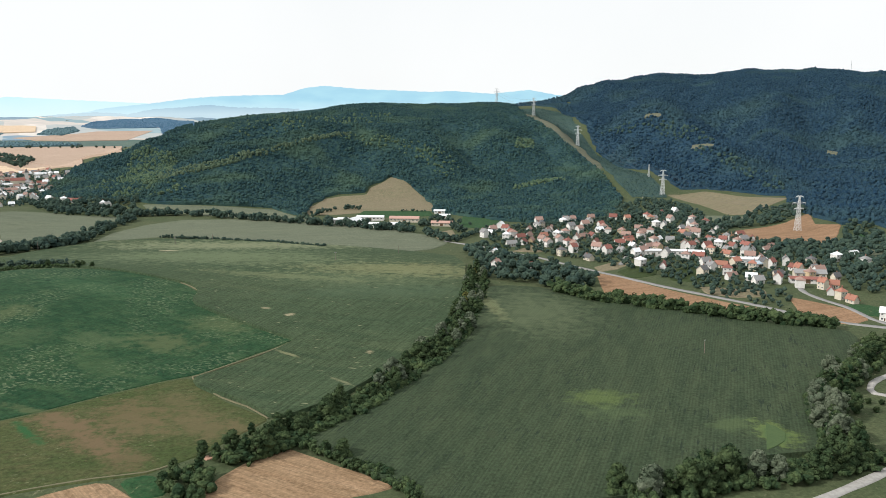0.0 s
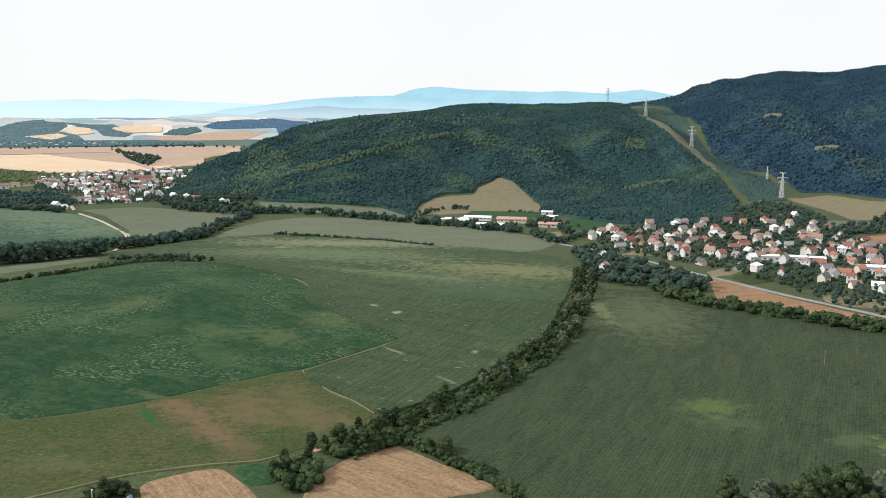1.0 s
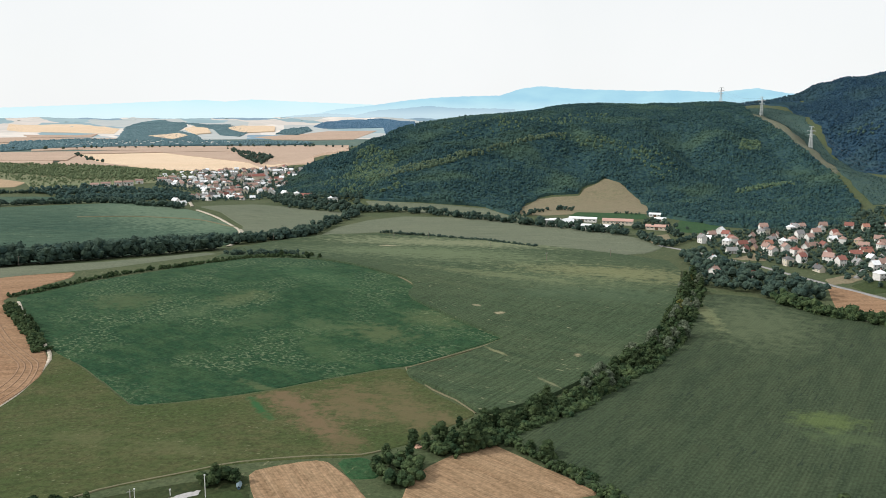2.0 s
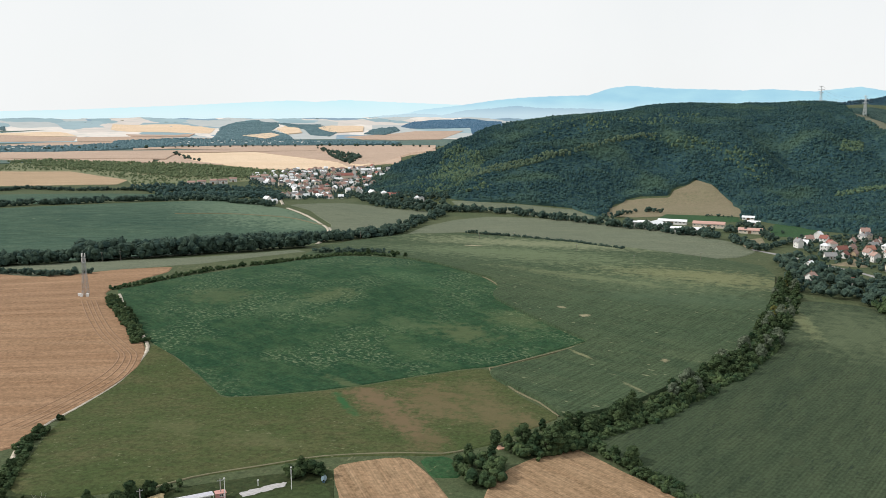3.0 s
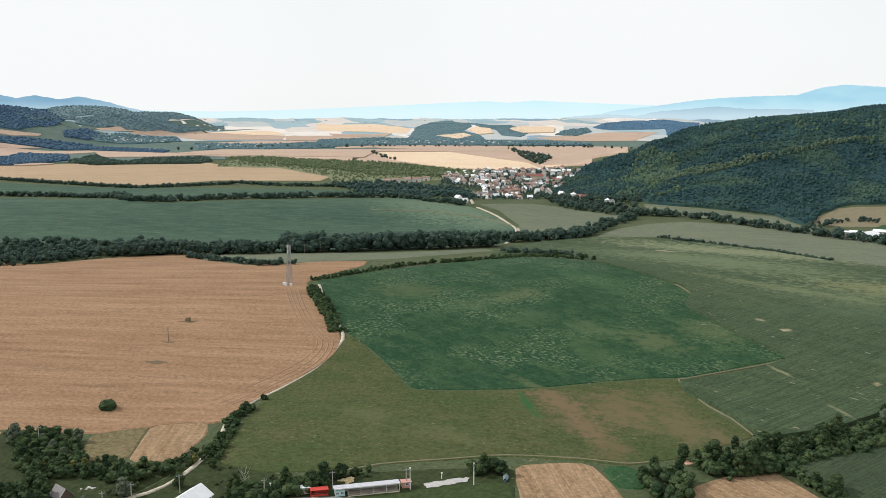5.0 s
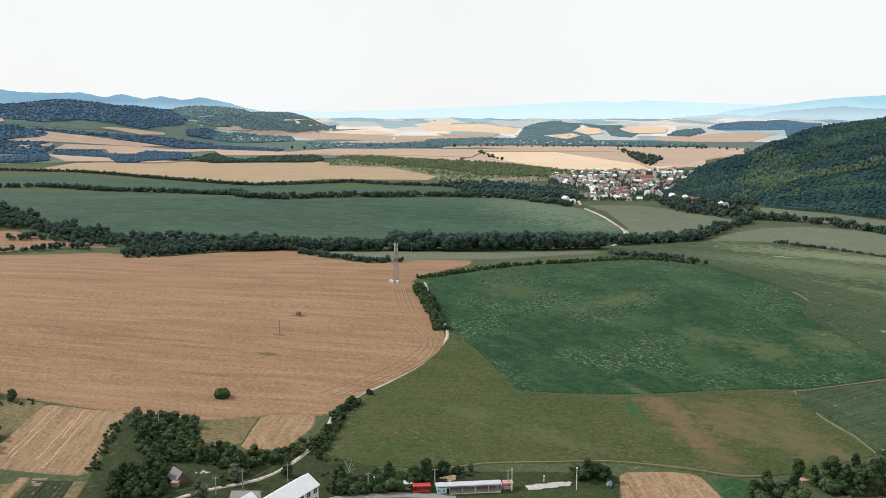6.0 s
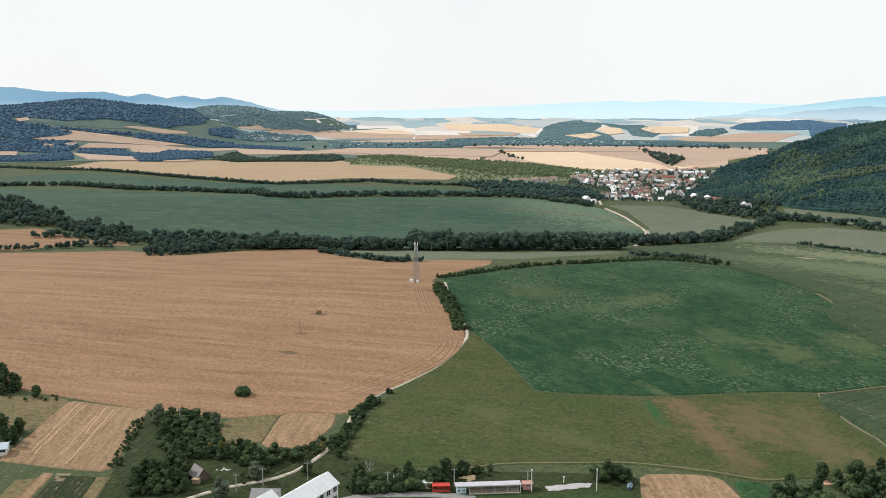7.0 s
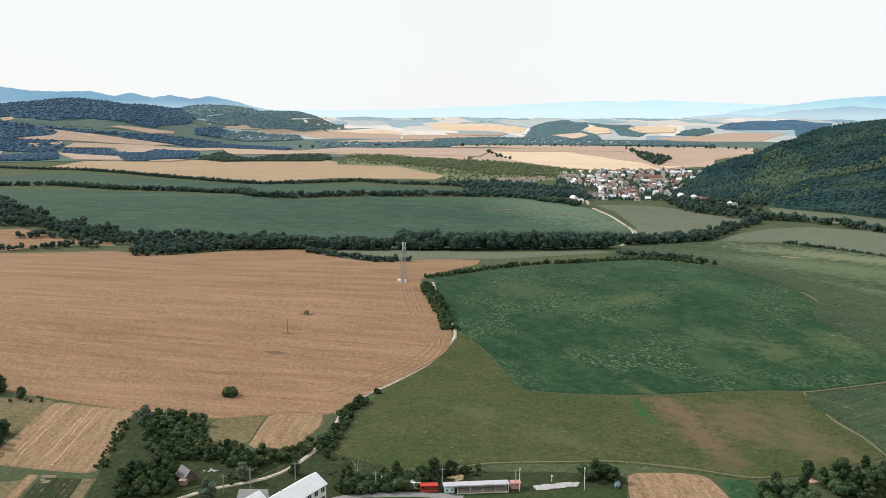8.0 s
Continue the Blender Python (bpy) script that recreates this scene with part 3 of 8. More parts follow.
def drape(poly, step, lift, ragged=0.0, seed=0):
    """Vertices and faces of a sheet with that outline, lying over the ground, with a skirt."""
    rng = np.random.default_rng(seed)
    rim = []
    for (x0, y0), (x1, y1) in zip(poly, poly[1:] + poly[:1]):
        n = max(1, int(math.hypot(x1 - x0, y1 - y0) / step + 0.5))
        for s in range(n):
            j = rng.uniform(-ragged, ragged, 2) if s else (0, 0)
            rim.append((x0 + (x1 - x0) * s / n + j[0], y0 + (y1 - y0) * s / n + j[1]))
    xs, ys = [p[0] for p in rim], [p[1] for p in rim]
    gx, gy = np.meshgrid(np.arange(min(xs), max(xs), step), np.arange(min(ys), max(ys), step))
    gx, gy = gx.ravel(), gy.ravel()
    keep = inside(gx, gy, rim)
    pts = [Vector(p) for p in rim] + [Vector(p) for p in zip(gx[keep], gy[keep])]
    n = len(rim)
    v, _, f, *_ = delaunay_2d_cdt(pts, [(i, (i + 1) % n) for i in range(n)], [], 1, 0.01)
    x, y = np.array([p.x for p in v]), np.array([p.y for p in v])
    top = np.stack([x, y, ground(x, y) + lift], 1)
    faces = [tuple(t) for t in f]
    edges = {}
    for t in faces:
        for a, b in zip(t, t[1:] + t[:1]):
            edges[(a, b)] = 1
    out = np.zeros((len(top), 2))
    rimmed = [(a, b) for a, b in edges if (b, a) not in edges]
    for a, b in rimmed:
        d = top[b] - top[a]
        side = np.array([d[1], -d[0]]) / max(math.hypot(d[0], d[1]), 1e-6)
        out[a] += side
        out[b] += side
    low, verts = {}, [tuple(p) for p in top]
    reach = 1.6 * lift + 0.3 if lift < 1 else 0.6
    o = out / np.maximum(np.hypot(out[:, 0], out[:, 1]), 1e-6)[:, None] * reach
    foot = np.stack([x + o[:, 0], y + o[:, 1], ground(x + o[:, 0], y + o[:, 1]) - 0.1], 1)
    for a, b in rimmed:
        for q in (a, b):
            if q not in low:
                low[q] = len(verts)
                verts += [tuple(top[q]), tuple(foot[q])]
        faces.append((low[b], low[a], low[a] + 1, low[b] + 1))
    return verts, faces


def field(name, poly, mat, label, lift=0.3, step=12.0, round_times=1, ragged=0.4):
    verts, faces = drape(rounded(poly, round_times), step, lift, ragged, len(poly))
    ob = new(name, mesh_of(name, verts, faces, M[mat], True))
    return tagged(ob, label, "field", kind="structure")


field("maize_field", [(-49.2, 296.7), (-47.8, 304.5), (-40.3, 313.0), (-31.1, 320.6), (-22.6, 346.5), (-15.9, 373.0), (-1.0, 405.7), (6.4, 432.0), (15.5, 463.5), (23.4, 499.2), (30.8, 546.8), (44.0, 552.9), (62.9, 552.4), (77.2, 546.3), (92.4, 525.3), (115.9, 516.9), (143.4, 500.6), (170.3, 478.7), (197.1, 463.6), (222.6, 449.9), (221.3, 437.0), (211.0, 412.1), (199.0, 395.5), (180.6, 375.1), (160.6, 347.7), (149.3, 327.1), (145.7, 314.5), (147.1, 304.0), (142.9, 292.0), (133.9, 283.7), (118.7, 280.7), (101.1, 275.8), (84.3, 265.2), (61.6, 248.5), (37.7, 242.7), (11.7, 242.7), (-6.7, 248.5), (-15.2, 257.8), (-27.3, 269.5), (-42.9, 285.2)], "maize", "tall green maize field with yellowed patches", 1.9, 9)
field("maize_field", [(-318.0, 608.0), (-345.0, 650.0), (-352.0, 700.0), (-338.0, 745.0), (-312.0, 775.0), (-269.1, 790.0), (-203.5, 785.0), (-146.8, 769.0), (-102.3, 738.0), (-63.5, 716.0), (-25.0, 694.0), (8.0, 672.0), (17.0, 625.0), (15.6, 582.7), (11.4, 531.1), (6.5, 484.8), (0.5, 453.5), (-8.5, 425.7), (-18.5, 392.0), (-31.0, 370.5), (-41.0, 348.0), (-51.9, 331.7), (-60.4, 321.1), (-67.5, 319.0), (-80.2, 333.6), (-92.1, 343.8), (-107.5, 355.4), (-112.3, 364.9), (-104.0, 375.2), (-92.7, 388.4), (-83.0, 408.2), (-76.2, 423.0), (-81.5, 428.0), (-102.4, 445.0), (-130.2, 468.7), (-145.1, 483.7), (-150.7, 496.1), (-152.3, 516.1), (-163.4, 535.7), (-185.3, 548.9), (-213.0, 568.3), (-246.7, 584.4), (-287.7, 599.4)], "maize_slope", "rolling maize field with thin rows and bare spots", 1.6, 9)
field("maize_margin", [(-332.5, 581.8), (-358.0, 665.9), (-342.9, 689.4), (-330.8, 732.6), (-317.6, 764.4), (-298.5, 763.4), (-273.3, 687.4), (-253.8, 596.0), (-273.9, 587.1), (-304.1, 592.5)], "maize_slope", "low maize along the stream trees", 0.7, 9)
field("green_crop_field", [(-372.0, 415.5), (-351.9, 395.0), (-317.4, 363.8), (-291.7, 344.0), (-281.9, 337.2), (-258.5, 326.2), (-233.9, 310.8), (-209.7, 293.0), (-191.9, 302.2), (-175.9, 314.0), (-164.2, 324.1), (-145.5, 344.9), (-124.8, 364.8), (-114.4, 371.9), (-103.4, 387.1), (-86.7, 412.4), (-77.7, 427.9), (-85.7, 435.2), (-123.8, 462.3), (-144.7, 484.2), (-150.6, 497.8), (-151.2, 512.2), (-166.6, 533.4), (-189.3, 553.0), (-217.3, 570.6), (-244.6, 582.0), (-273.5, 582.9), (-296.6, 580.1), (-312.7, 563.7), (-331.0, 527.6), (-346.8, 492.6), (-361.7, 460.8), (-365.7, 433.5)], "beet", "dark green crop field with pale weedy streaks", 0.32, 9)
field("meadow", [(-279.0, 329.3), (-270.7, 314.0), (-262.8, 290.5), (-261.4, 270.9), (-257.8, 254.6), (-242.9, 225.7), (-230.2, 203.7), (-219.2, 189.7), (-200.9, 192.8), (-183.7, 205.0), (-174.7, 216.9), (-151.8, 237.4), (-138.3, 249.6), (-114.6, 260.6), (-99.3, 265.7), (-93.4, 273.3), (-84.0, 284.3), (-79.0, 297.3), (-68.5, 318.2), (-89.4, 335.6), (-107.4, 355.2), (-114.0, 367.8), (-124.0, 362.6), (-144.6, 342.8), (-163.1, 321.9), (-174.8, 311.9), (-190.7, 300.2), (-209.3, 290.7), (-233.1, 307.9), (-258.1, 323.8), (-280.2, 335.2)], "meadow", "mown grass meadow, patchy green and straw-coloured", 0.25, 9)
field("stubble_field", [(-61.1, 289.3), (-55.7, 288.3), (-37.7, 274.5), (-14.8, 257.7), (-46.0, 240.2), (-74.2, 227.9), (-76.1, 248.2), (-74.3, 261.8), (-69.9, 271.3)], "stubble_near", "harvested straw-coloured wheat field with swath lines", 0.3, 6)
field("stubble_field", [(-130.8, 243.9), (-123.5, 251.3), (-110.8, 259.5), (-99.4, 249.7), (-81.0, 228.9), (-96.2, 218.3), (-110.3, 212.1), (-125.0, 233.6)], "stubble_corner", "small harvested straw-coloured grain plot", 0.3, 6)
field("green_plot", [(-105.9, 260.6), (-97.5, 265.4), (-90.8, 258.5), (-87.8, 251.0), (-92.9, 248.7), (-96.4, 248.1)], "plot_green", "small bright green garden plot", 0.3, 5)
field("stubble_field", [(-803.4, 244.1), (-759.8, 291.3), (-725.2, 324.2), (-698.9, 361.8), (-676.4, 362.7), (-622.9, 370.9), (-615.6, 421.0), (-600.2, 457.6), (-579.9, 479.3), (-524.6, 448.0), (-463.8, 437.8), (-443.1, 453.5), (-425.9, 479.6), (-396.4, 498.5), (-383.7, 477.1), (-382.1, 448.1), (-380.5, 423.3), (-373.3, 403.9), (-345.0, 379.8), (-316.5, 355.4), (-290.5, 337.9), (-277.8, 325.2), (-268.4, 309.3), (-263.0, 290.4), (-259.4, 263.3), (-257.2, 243.4), (-251.6, 225.5), (-249.8, 216.5), (-263.3, 207.7), (-273.7, 193.0), (-282.6, 183.1), (-301.3, 174.3), (-315.6, 167.4), (-337.0, 158.9), (-354.7, 152.8), (-372.1, 146.0), (-384.8, 141.6), (-418.3, 121.0)], "stubble", "large harvested wheat field, tan stubble with drill lines", 0.42, 9)
field("stubble_field", [(-350.5, 149.9), (-314.7, 166.4), (-291.1, 145.6), (-269.1, 125.7), (-284.8, 116.6), (-301.1, 108.2), (-307.7, 105.2), (-323.9, 123.5)], "stubble_plot", "narrow stubble plot with pale straw swaths", 0.3, 6)
field("stubble_field", [(-268.8, 200.5), (-254.0, 214.7), (-244.6, 206.0), (-239.4, 195.0), (-234.4, 182.8), (-247.5, 173.8)], "stubble_small", "small tan stubble plot beside the track", 0.3, 6)
field("rough_grass", [(-280.6, 182.3), (-270.2, 199.3), (-250.2, 175.7), (-253.9, 168.4), (-265.9, 166.8)], "dry_rough", "rough yellow grass plot", 0.3, 6)
field("rough_grass", [(-380.4, 130.6), (-362.6, 146.7), (-350.5, 150.8), (-327.3, 125.9), (-336.4, 114.1)], "dry_rough", "rough yellow grass on a bank", 0.3, 6)
field("hill_crop_field", [(-1518.3, 489.0), (-1417.9, 553.8), (-1323.5, 600.8), (-1239.1, 649.5), (-1153.1, 694.5), (-932.0, 642.4), (-830.0, 653.7), (-789.5, 710.4), (-748.4, 769.7), (-704.3, 829.1), (-645.8, 897.6), (-572.4, 891.8), (-504.9, 859.5), (-443.2, 811.9), (-413.9, 770.2), (-382.2, 687.7), (-390.2, 654.9), (-434.8, 587.1), (-516.7, 529.6), (-589.1, 500.3), (-674.2, 461.8), (-757.9, 422.4), (-835.3, 404.2), (-922.9, 391.9), (-1052.2, 336.1)], "hill_crop", "broad dark green crop field on a rise", 0.5, 14)
field("strip_field", [(-1684.0, 562.2), (-1684.6, 723.5), (-1666.0, 781.8), (-1533.9, 806.5), (-1365.0, 823.9), (-1209.5, 858.3), (-1088.9, 930.9), (-965.3, 994.1), (-871.4, 1026.8), (-788.2, 1036.5), (-769.9, 792.0), (-842.0, 718.7), (-1074.4, 761.5), (-1321.3, 693.3), (-1465.2, 618.4), (-1526.6, 508.5)], "hill_crop", "long narrow dark green crop strip", 0.6, 16)
field("stubble_field", [(-1843.5, 792.8), (-2042.9, 1003.7), (-1910.3, 1156.9), (-1821.6, 1297.0), (-1757.2, 1467.2), (-1621.2, 1430.6), (-1442.1, 1341.1), (-1336.3, 1378.2), (-1205.1, 1364.9), (-1062.7, 1227.8), (-1020.0, 1154.6), (-1181.5, 1065.9), (-1196.8, 945.2), (-1248.4, 886.1), (-1432.5, 901.4), (-1665.1, 876.4), (-1824.6, 832.5)], "stubble_mid", "harvested tan grain field behind a tree line", 0.7, 18)
field("river_meadow", [(-549.9, 396.5), (-567.6, 481.9), (-530.0, 500.9), (-484.4, 524.1), (-412.8, 557.1), (-362.5, 617.4), (-345.0, 605.5), (-385.7, 520.3), (-428.2, 482.3), (-447.8, 458.4), (-468.9, 442.6)], "grey_green", "narrow green meadow along the stream", 0.14, 9)
field("grey_field", [(-923.3, 302.9), (-887.7, 342.6), (-875.7, 359.7), (-793.0, 366.3), (-755.8, 386.4), (-725.5, 378.7), (-769.8, 355.3), (-774.2, 297.0), (-811.4, 264.4)], "stubble", "tan stubble corner between woods", 0.35, 12)
field("pale_field", [(-1648.7, 2117.7), (-1645.5, 2227.3), (-1529.4, 2383.9), (-1410.3, 2546.3), (-1035.1, 1956.9), (-825.7, 1651.5), (-886.9, 1554.8), (-997.0, 1576.7), (-1168.2, 1671.8), (-1311.1, 1762.0)], "straw_sunlit", "sunlit pale golden stubble field", 2.4, 30)
field("pale_field", [(-1372.9, 2586.3), (-1237.6, 2609.4), (-1009.8, 2602.8), (-818.5, 2149.2), (-756.0, 1821.2), (-799.8, 1661.5), (-881.4, 1759.7), (-934.8, 1947.3), (-1060.0, 2193.3), (-1230.8, 2398.8)], "straw_sunlit", "sunlit pale golden stubble field beside a copse", 3.3, 35)
field("grey_field", [(-324.2, 770.5), (-328.4, 829.8), (-316.8, 890.0), (-288.7, 932.5), (-234.4, 939.0), (-183.4, 924.6), (-134.5, 909.7), (-93.3, 885.4), (-54.3, 859.4), (-17.6, 823.3), (4.1, 775.3), (-9.5, 724.8), (-28.7, 703.1), (-63.3, 702.7), (-102.2, 727.7), (-146.1, 762.9), (-185.0, 784.6), (-224.6, 800.4), (-265.6, 814.3), (-295.7, 792.8)], "grey_green", "grey-green ripening crop field", 0.4, 14)
field("grey_field", [(-532.9, 900.2), (-498.1, 972.8), (-465.1, 984.0), (-383.9, 961.7), (-349.0, 956.6), (-356.0, 892.6), (-349.9, 805.7), (-370.9, 761.1), (-395.5, 744.0), (-430.6, 813.5), (-494.0, 879.8)], "grey_green", "grey-green ripening crop field beside the stream", 0.4, 16)
field("hill_foot_field", [(-366.8, 1024.6), (-317.4, 1025.3), (-254.4, 1036.1), (-210.8, 1039.3), (-173.1, 973.2), (-149.6, 970.8), (-143.7, 933.0), (-160.5, 921.7), (-219.7, 948.4), (-266.1, 969.5), (-316.2, 996.7), (-355.6, 1008.3)], "grey_green", "pale green field at the foot of the wooded hill", 0.4, 16)
field("tan_field", [(-78.7, 1271.5), (-57.7, 1255.1), (-39.8, 1212.3), (-25.5, 1173.5), (-9.5, 1077.9), (-13.3, 1027.7), (-55.6, 1021.7), (-100.0, 1009.6), (-127.5, 989.0), (-163.8, 986.0), (-169.4, 1073.4), (-161.6, 1144.9), (-143.3, 1160.5), (-107.2, 1175.2), (-103.9, 1208.4), (-89.9, 1233.6)], "tan", "triangular tan field cut into the wooded slope", 0.4, 10)
field("green_plot", [(-101.0, 982.8), (-96.7, 1029.5), (-16.8, 1027.9), (-12.7, 979.9), (-54.5, 958.5)], "plot_green", "green paddock below the tan field", 0.5, 10)
field("green_plot", [(17.5, 929.8), (31.1, 1005.5), (66.3, 1025.9), (71.3, 969.4), (62.3, 913.9), (45.1, 878.8), (20.2, 879.8)], "plot_green", "green paddock above the village", 0.4, 10)
field("brown_plot", [(-12.5, 833.9), (9.3, 860.0), (12.1, 813.9), (-2.2, 792.0)], "tan", "small brown field beside the works", 0.4, 8)
field("tan_field", [(317.3, 1191.9), (372.5, 1195.3), (420.3, 1141.0), (449.8, 1098.5), (390.3, 1033.2), (369.1, 998.2), (341.0, 999.1), (339.5, 1112.2)], "tan", "tan grassy field in a side valley", 0.4, 16)
field("tan_field", [(301.6, 991.2), (337.1, 987.2), (360.0, 977.0), (323.5, 927.7), (307.5, 936.6)], "grey_green", "olive grassy field in a side valley", 0.4, 16)
field("stubble_field", [(260.8, 826.0), (317.1, 874.3), (372.7, 910.0), (418.1, 959.4), (394.0, 885.9), (416.4, 875.0), (364.0, 779.6), (335.1, 802.3), (292.9, 776.2)], "stubble", "tan stubble field under a pylon", 0.4, 12)
field("stubble_strip", [(115.1, 622.0), (129.6, 609.9), (154.2, 568.5), (185.6, 523.4), (197.5, 512.1), (176.6, 497.1), (149.3, 522.1), (123.4, 534.6), (109.0, 551.8)], "stubble", "tan stubble strip between road and hedge", 0.3, 9)
field("stubble_strip", [(228.9, 543.5), (238.7, 529.9), (250.8, 509.3), (250.9, 483.0), (235.6, 470.4), (219.0, 476.9), (218.3, 502.8)], "stubble", "tan stubble corner at the road junction", 0.3, 9)
ARC = [(math.sin(radians(a)) * r, math.cos(radians(a)) * r) for r, steps in ((3350, range(-84, 32, 4)), (4945, range(31, -85, -4))) for a in steps]
NEAR_ARC = [(math.sin(radians(a)) * r, math.cos(radians(a)) * r) for r, steps in ((2290, range(-84, -16, 2)), (3365, range(-18, -85, -2))) for a in steps]
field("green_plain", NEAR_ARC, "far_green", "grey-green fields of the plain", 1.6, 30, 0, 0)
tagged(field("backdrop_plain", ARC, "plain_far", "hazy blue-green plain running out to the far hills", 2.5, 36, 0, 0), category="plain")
FAR = ("pale_field", "straw_sunlit", "far straw field on the plain, painted sunlit pale"), ("tan_field", "stubble_far", "far tan stubble field on the plain"), ("green_field", "far_green", "far green fields of the plain")
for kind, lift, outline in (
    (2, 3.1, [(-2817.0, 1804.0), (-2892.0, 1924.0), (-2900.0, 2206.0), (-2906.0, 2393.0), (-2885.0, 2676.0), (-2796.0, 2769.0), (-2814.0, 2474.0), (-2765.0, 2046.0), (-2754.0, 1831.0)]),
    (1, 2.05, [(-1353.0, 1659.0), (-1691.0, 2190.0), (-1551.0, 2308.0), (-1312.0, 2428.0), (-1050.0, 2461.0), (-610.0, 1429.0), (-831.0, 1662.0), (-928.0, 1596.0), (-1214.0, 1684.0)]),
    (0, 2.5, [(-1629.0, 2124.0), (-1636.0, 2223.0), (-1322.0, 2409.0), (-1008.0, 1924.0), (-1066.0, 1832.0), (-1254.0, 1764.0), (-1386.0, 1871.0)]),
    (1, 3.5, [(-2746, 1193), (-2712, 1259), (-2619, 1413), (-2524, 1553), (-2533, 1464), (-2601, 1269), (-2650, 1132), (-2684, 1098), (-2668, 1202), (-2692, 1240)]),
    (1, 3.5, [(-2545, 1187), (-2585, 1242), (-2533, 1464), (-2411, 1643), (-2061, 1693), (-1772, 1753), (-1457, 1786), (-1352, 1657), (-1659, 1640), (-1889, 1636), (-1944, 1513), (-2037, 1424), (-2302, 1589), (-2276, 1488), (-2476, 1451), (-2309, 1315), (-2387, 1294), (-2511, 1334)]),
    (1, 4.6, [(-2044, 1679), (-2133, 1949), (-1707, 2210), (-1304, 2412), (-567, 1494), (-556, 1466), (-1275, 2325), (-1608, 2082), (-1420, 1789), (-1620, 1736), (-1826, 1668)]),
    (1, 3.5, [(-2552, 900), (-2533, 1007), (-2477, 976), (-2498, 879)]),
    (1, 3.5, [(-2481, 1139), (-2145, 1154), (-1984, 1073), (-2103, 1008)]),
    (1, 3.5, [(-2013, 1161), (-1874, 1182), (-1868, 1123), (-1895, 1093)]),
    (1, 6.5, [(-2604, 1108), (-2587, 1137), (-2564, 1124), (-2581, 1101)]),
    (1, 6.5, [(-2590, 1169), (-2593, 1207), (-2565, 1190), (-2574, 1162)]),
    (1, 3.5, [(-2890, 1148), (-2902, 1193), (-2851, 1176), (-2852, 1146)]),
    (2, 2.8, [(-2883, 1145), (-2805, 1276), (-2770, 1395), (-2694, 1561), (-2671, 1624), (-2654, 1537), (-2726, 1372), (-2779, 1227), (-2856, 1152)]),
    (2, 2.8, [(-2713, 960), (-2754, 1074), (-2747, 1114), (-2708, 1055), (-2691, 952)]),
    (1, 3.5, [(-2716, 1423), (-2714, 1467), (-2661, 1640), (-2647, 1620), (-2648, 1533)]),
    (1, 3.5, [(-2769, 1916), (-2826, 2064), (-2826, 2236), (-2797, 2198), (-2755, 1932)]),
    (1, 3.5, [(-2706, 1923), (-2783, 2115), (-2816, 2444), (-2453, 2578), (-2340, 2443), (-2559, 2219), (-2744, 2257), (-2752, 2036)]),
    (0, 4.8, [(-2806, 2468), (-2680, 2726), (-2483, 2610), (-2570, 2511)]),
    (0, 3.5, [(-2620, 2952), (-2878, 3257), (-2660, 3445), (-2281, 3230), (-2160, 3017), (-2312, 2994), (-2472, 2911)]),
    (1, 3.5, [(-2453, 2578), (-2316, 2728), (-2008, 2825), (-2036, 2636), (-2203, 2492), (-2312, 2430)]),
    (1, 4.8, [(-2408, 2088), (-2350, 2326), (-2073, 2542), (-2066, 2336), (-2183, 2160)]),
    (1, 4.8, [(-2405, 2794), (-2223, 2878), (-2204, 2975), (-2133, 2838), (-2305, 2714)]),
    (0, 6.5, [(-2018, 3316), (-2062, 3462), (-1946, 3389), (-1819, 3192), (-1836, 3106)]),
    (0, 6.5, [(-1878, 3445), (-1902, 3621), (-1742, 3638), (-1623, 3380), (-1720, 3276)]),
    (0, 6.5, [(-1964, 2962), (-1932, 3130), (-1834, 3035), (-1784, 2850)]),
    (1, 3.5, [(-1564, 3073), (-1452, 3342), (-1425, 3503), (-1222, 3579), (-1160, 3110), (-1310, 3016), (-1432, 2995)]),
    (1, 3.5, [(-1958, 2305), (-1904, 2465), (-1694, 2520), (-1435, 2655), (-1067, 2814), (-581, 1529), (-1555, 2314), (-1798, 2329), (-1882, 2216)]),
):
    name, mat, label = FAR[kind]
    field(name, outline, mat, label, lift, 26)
field("scrub_meadow", [(-1480.2, 1330.0), (-1804.3, 1675.0), (-1625.1, 1677.2), (-1304.4, 1647.5), (-1098.1, 1593.8), (-905.1, 1517.6), (-834.4, 1319.5), (-888.6, 1168.9), (-922.0, 1086.6), (-1060.4, 1230.2), (-1336.3, 1378.2)], "scrub_meadow", "dry yellow-green scrub slope", 0.8, 25)
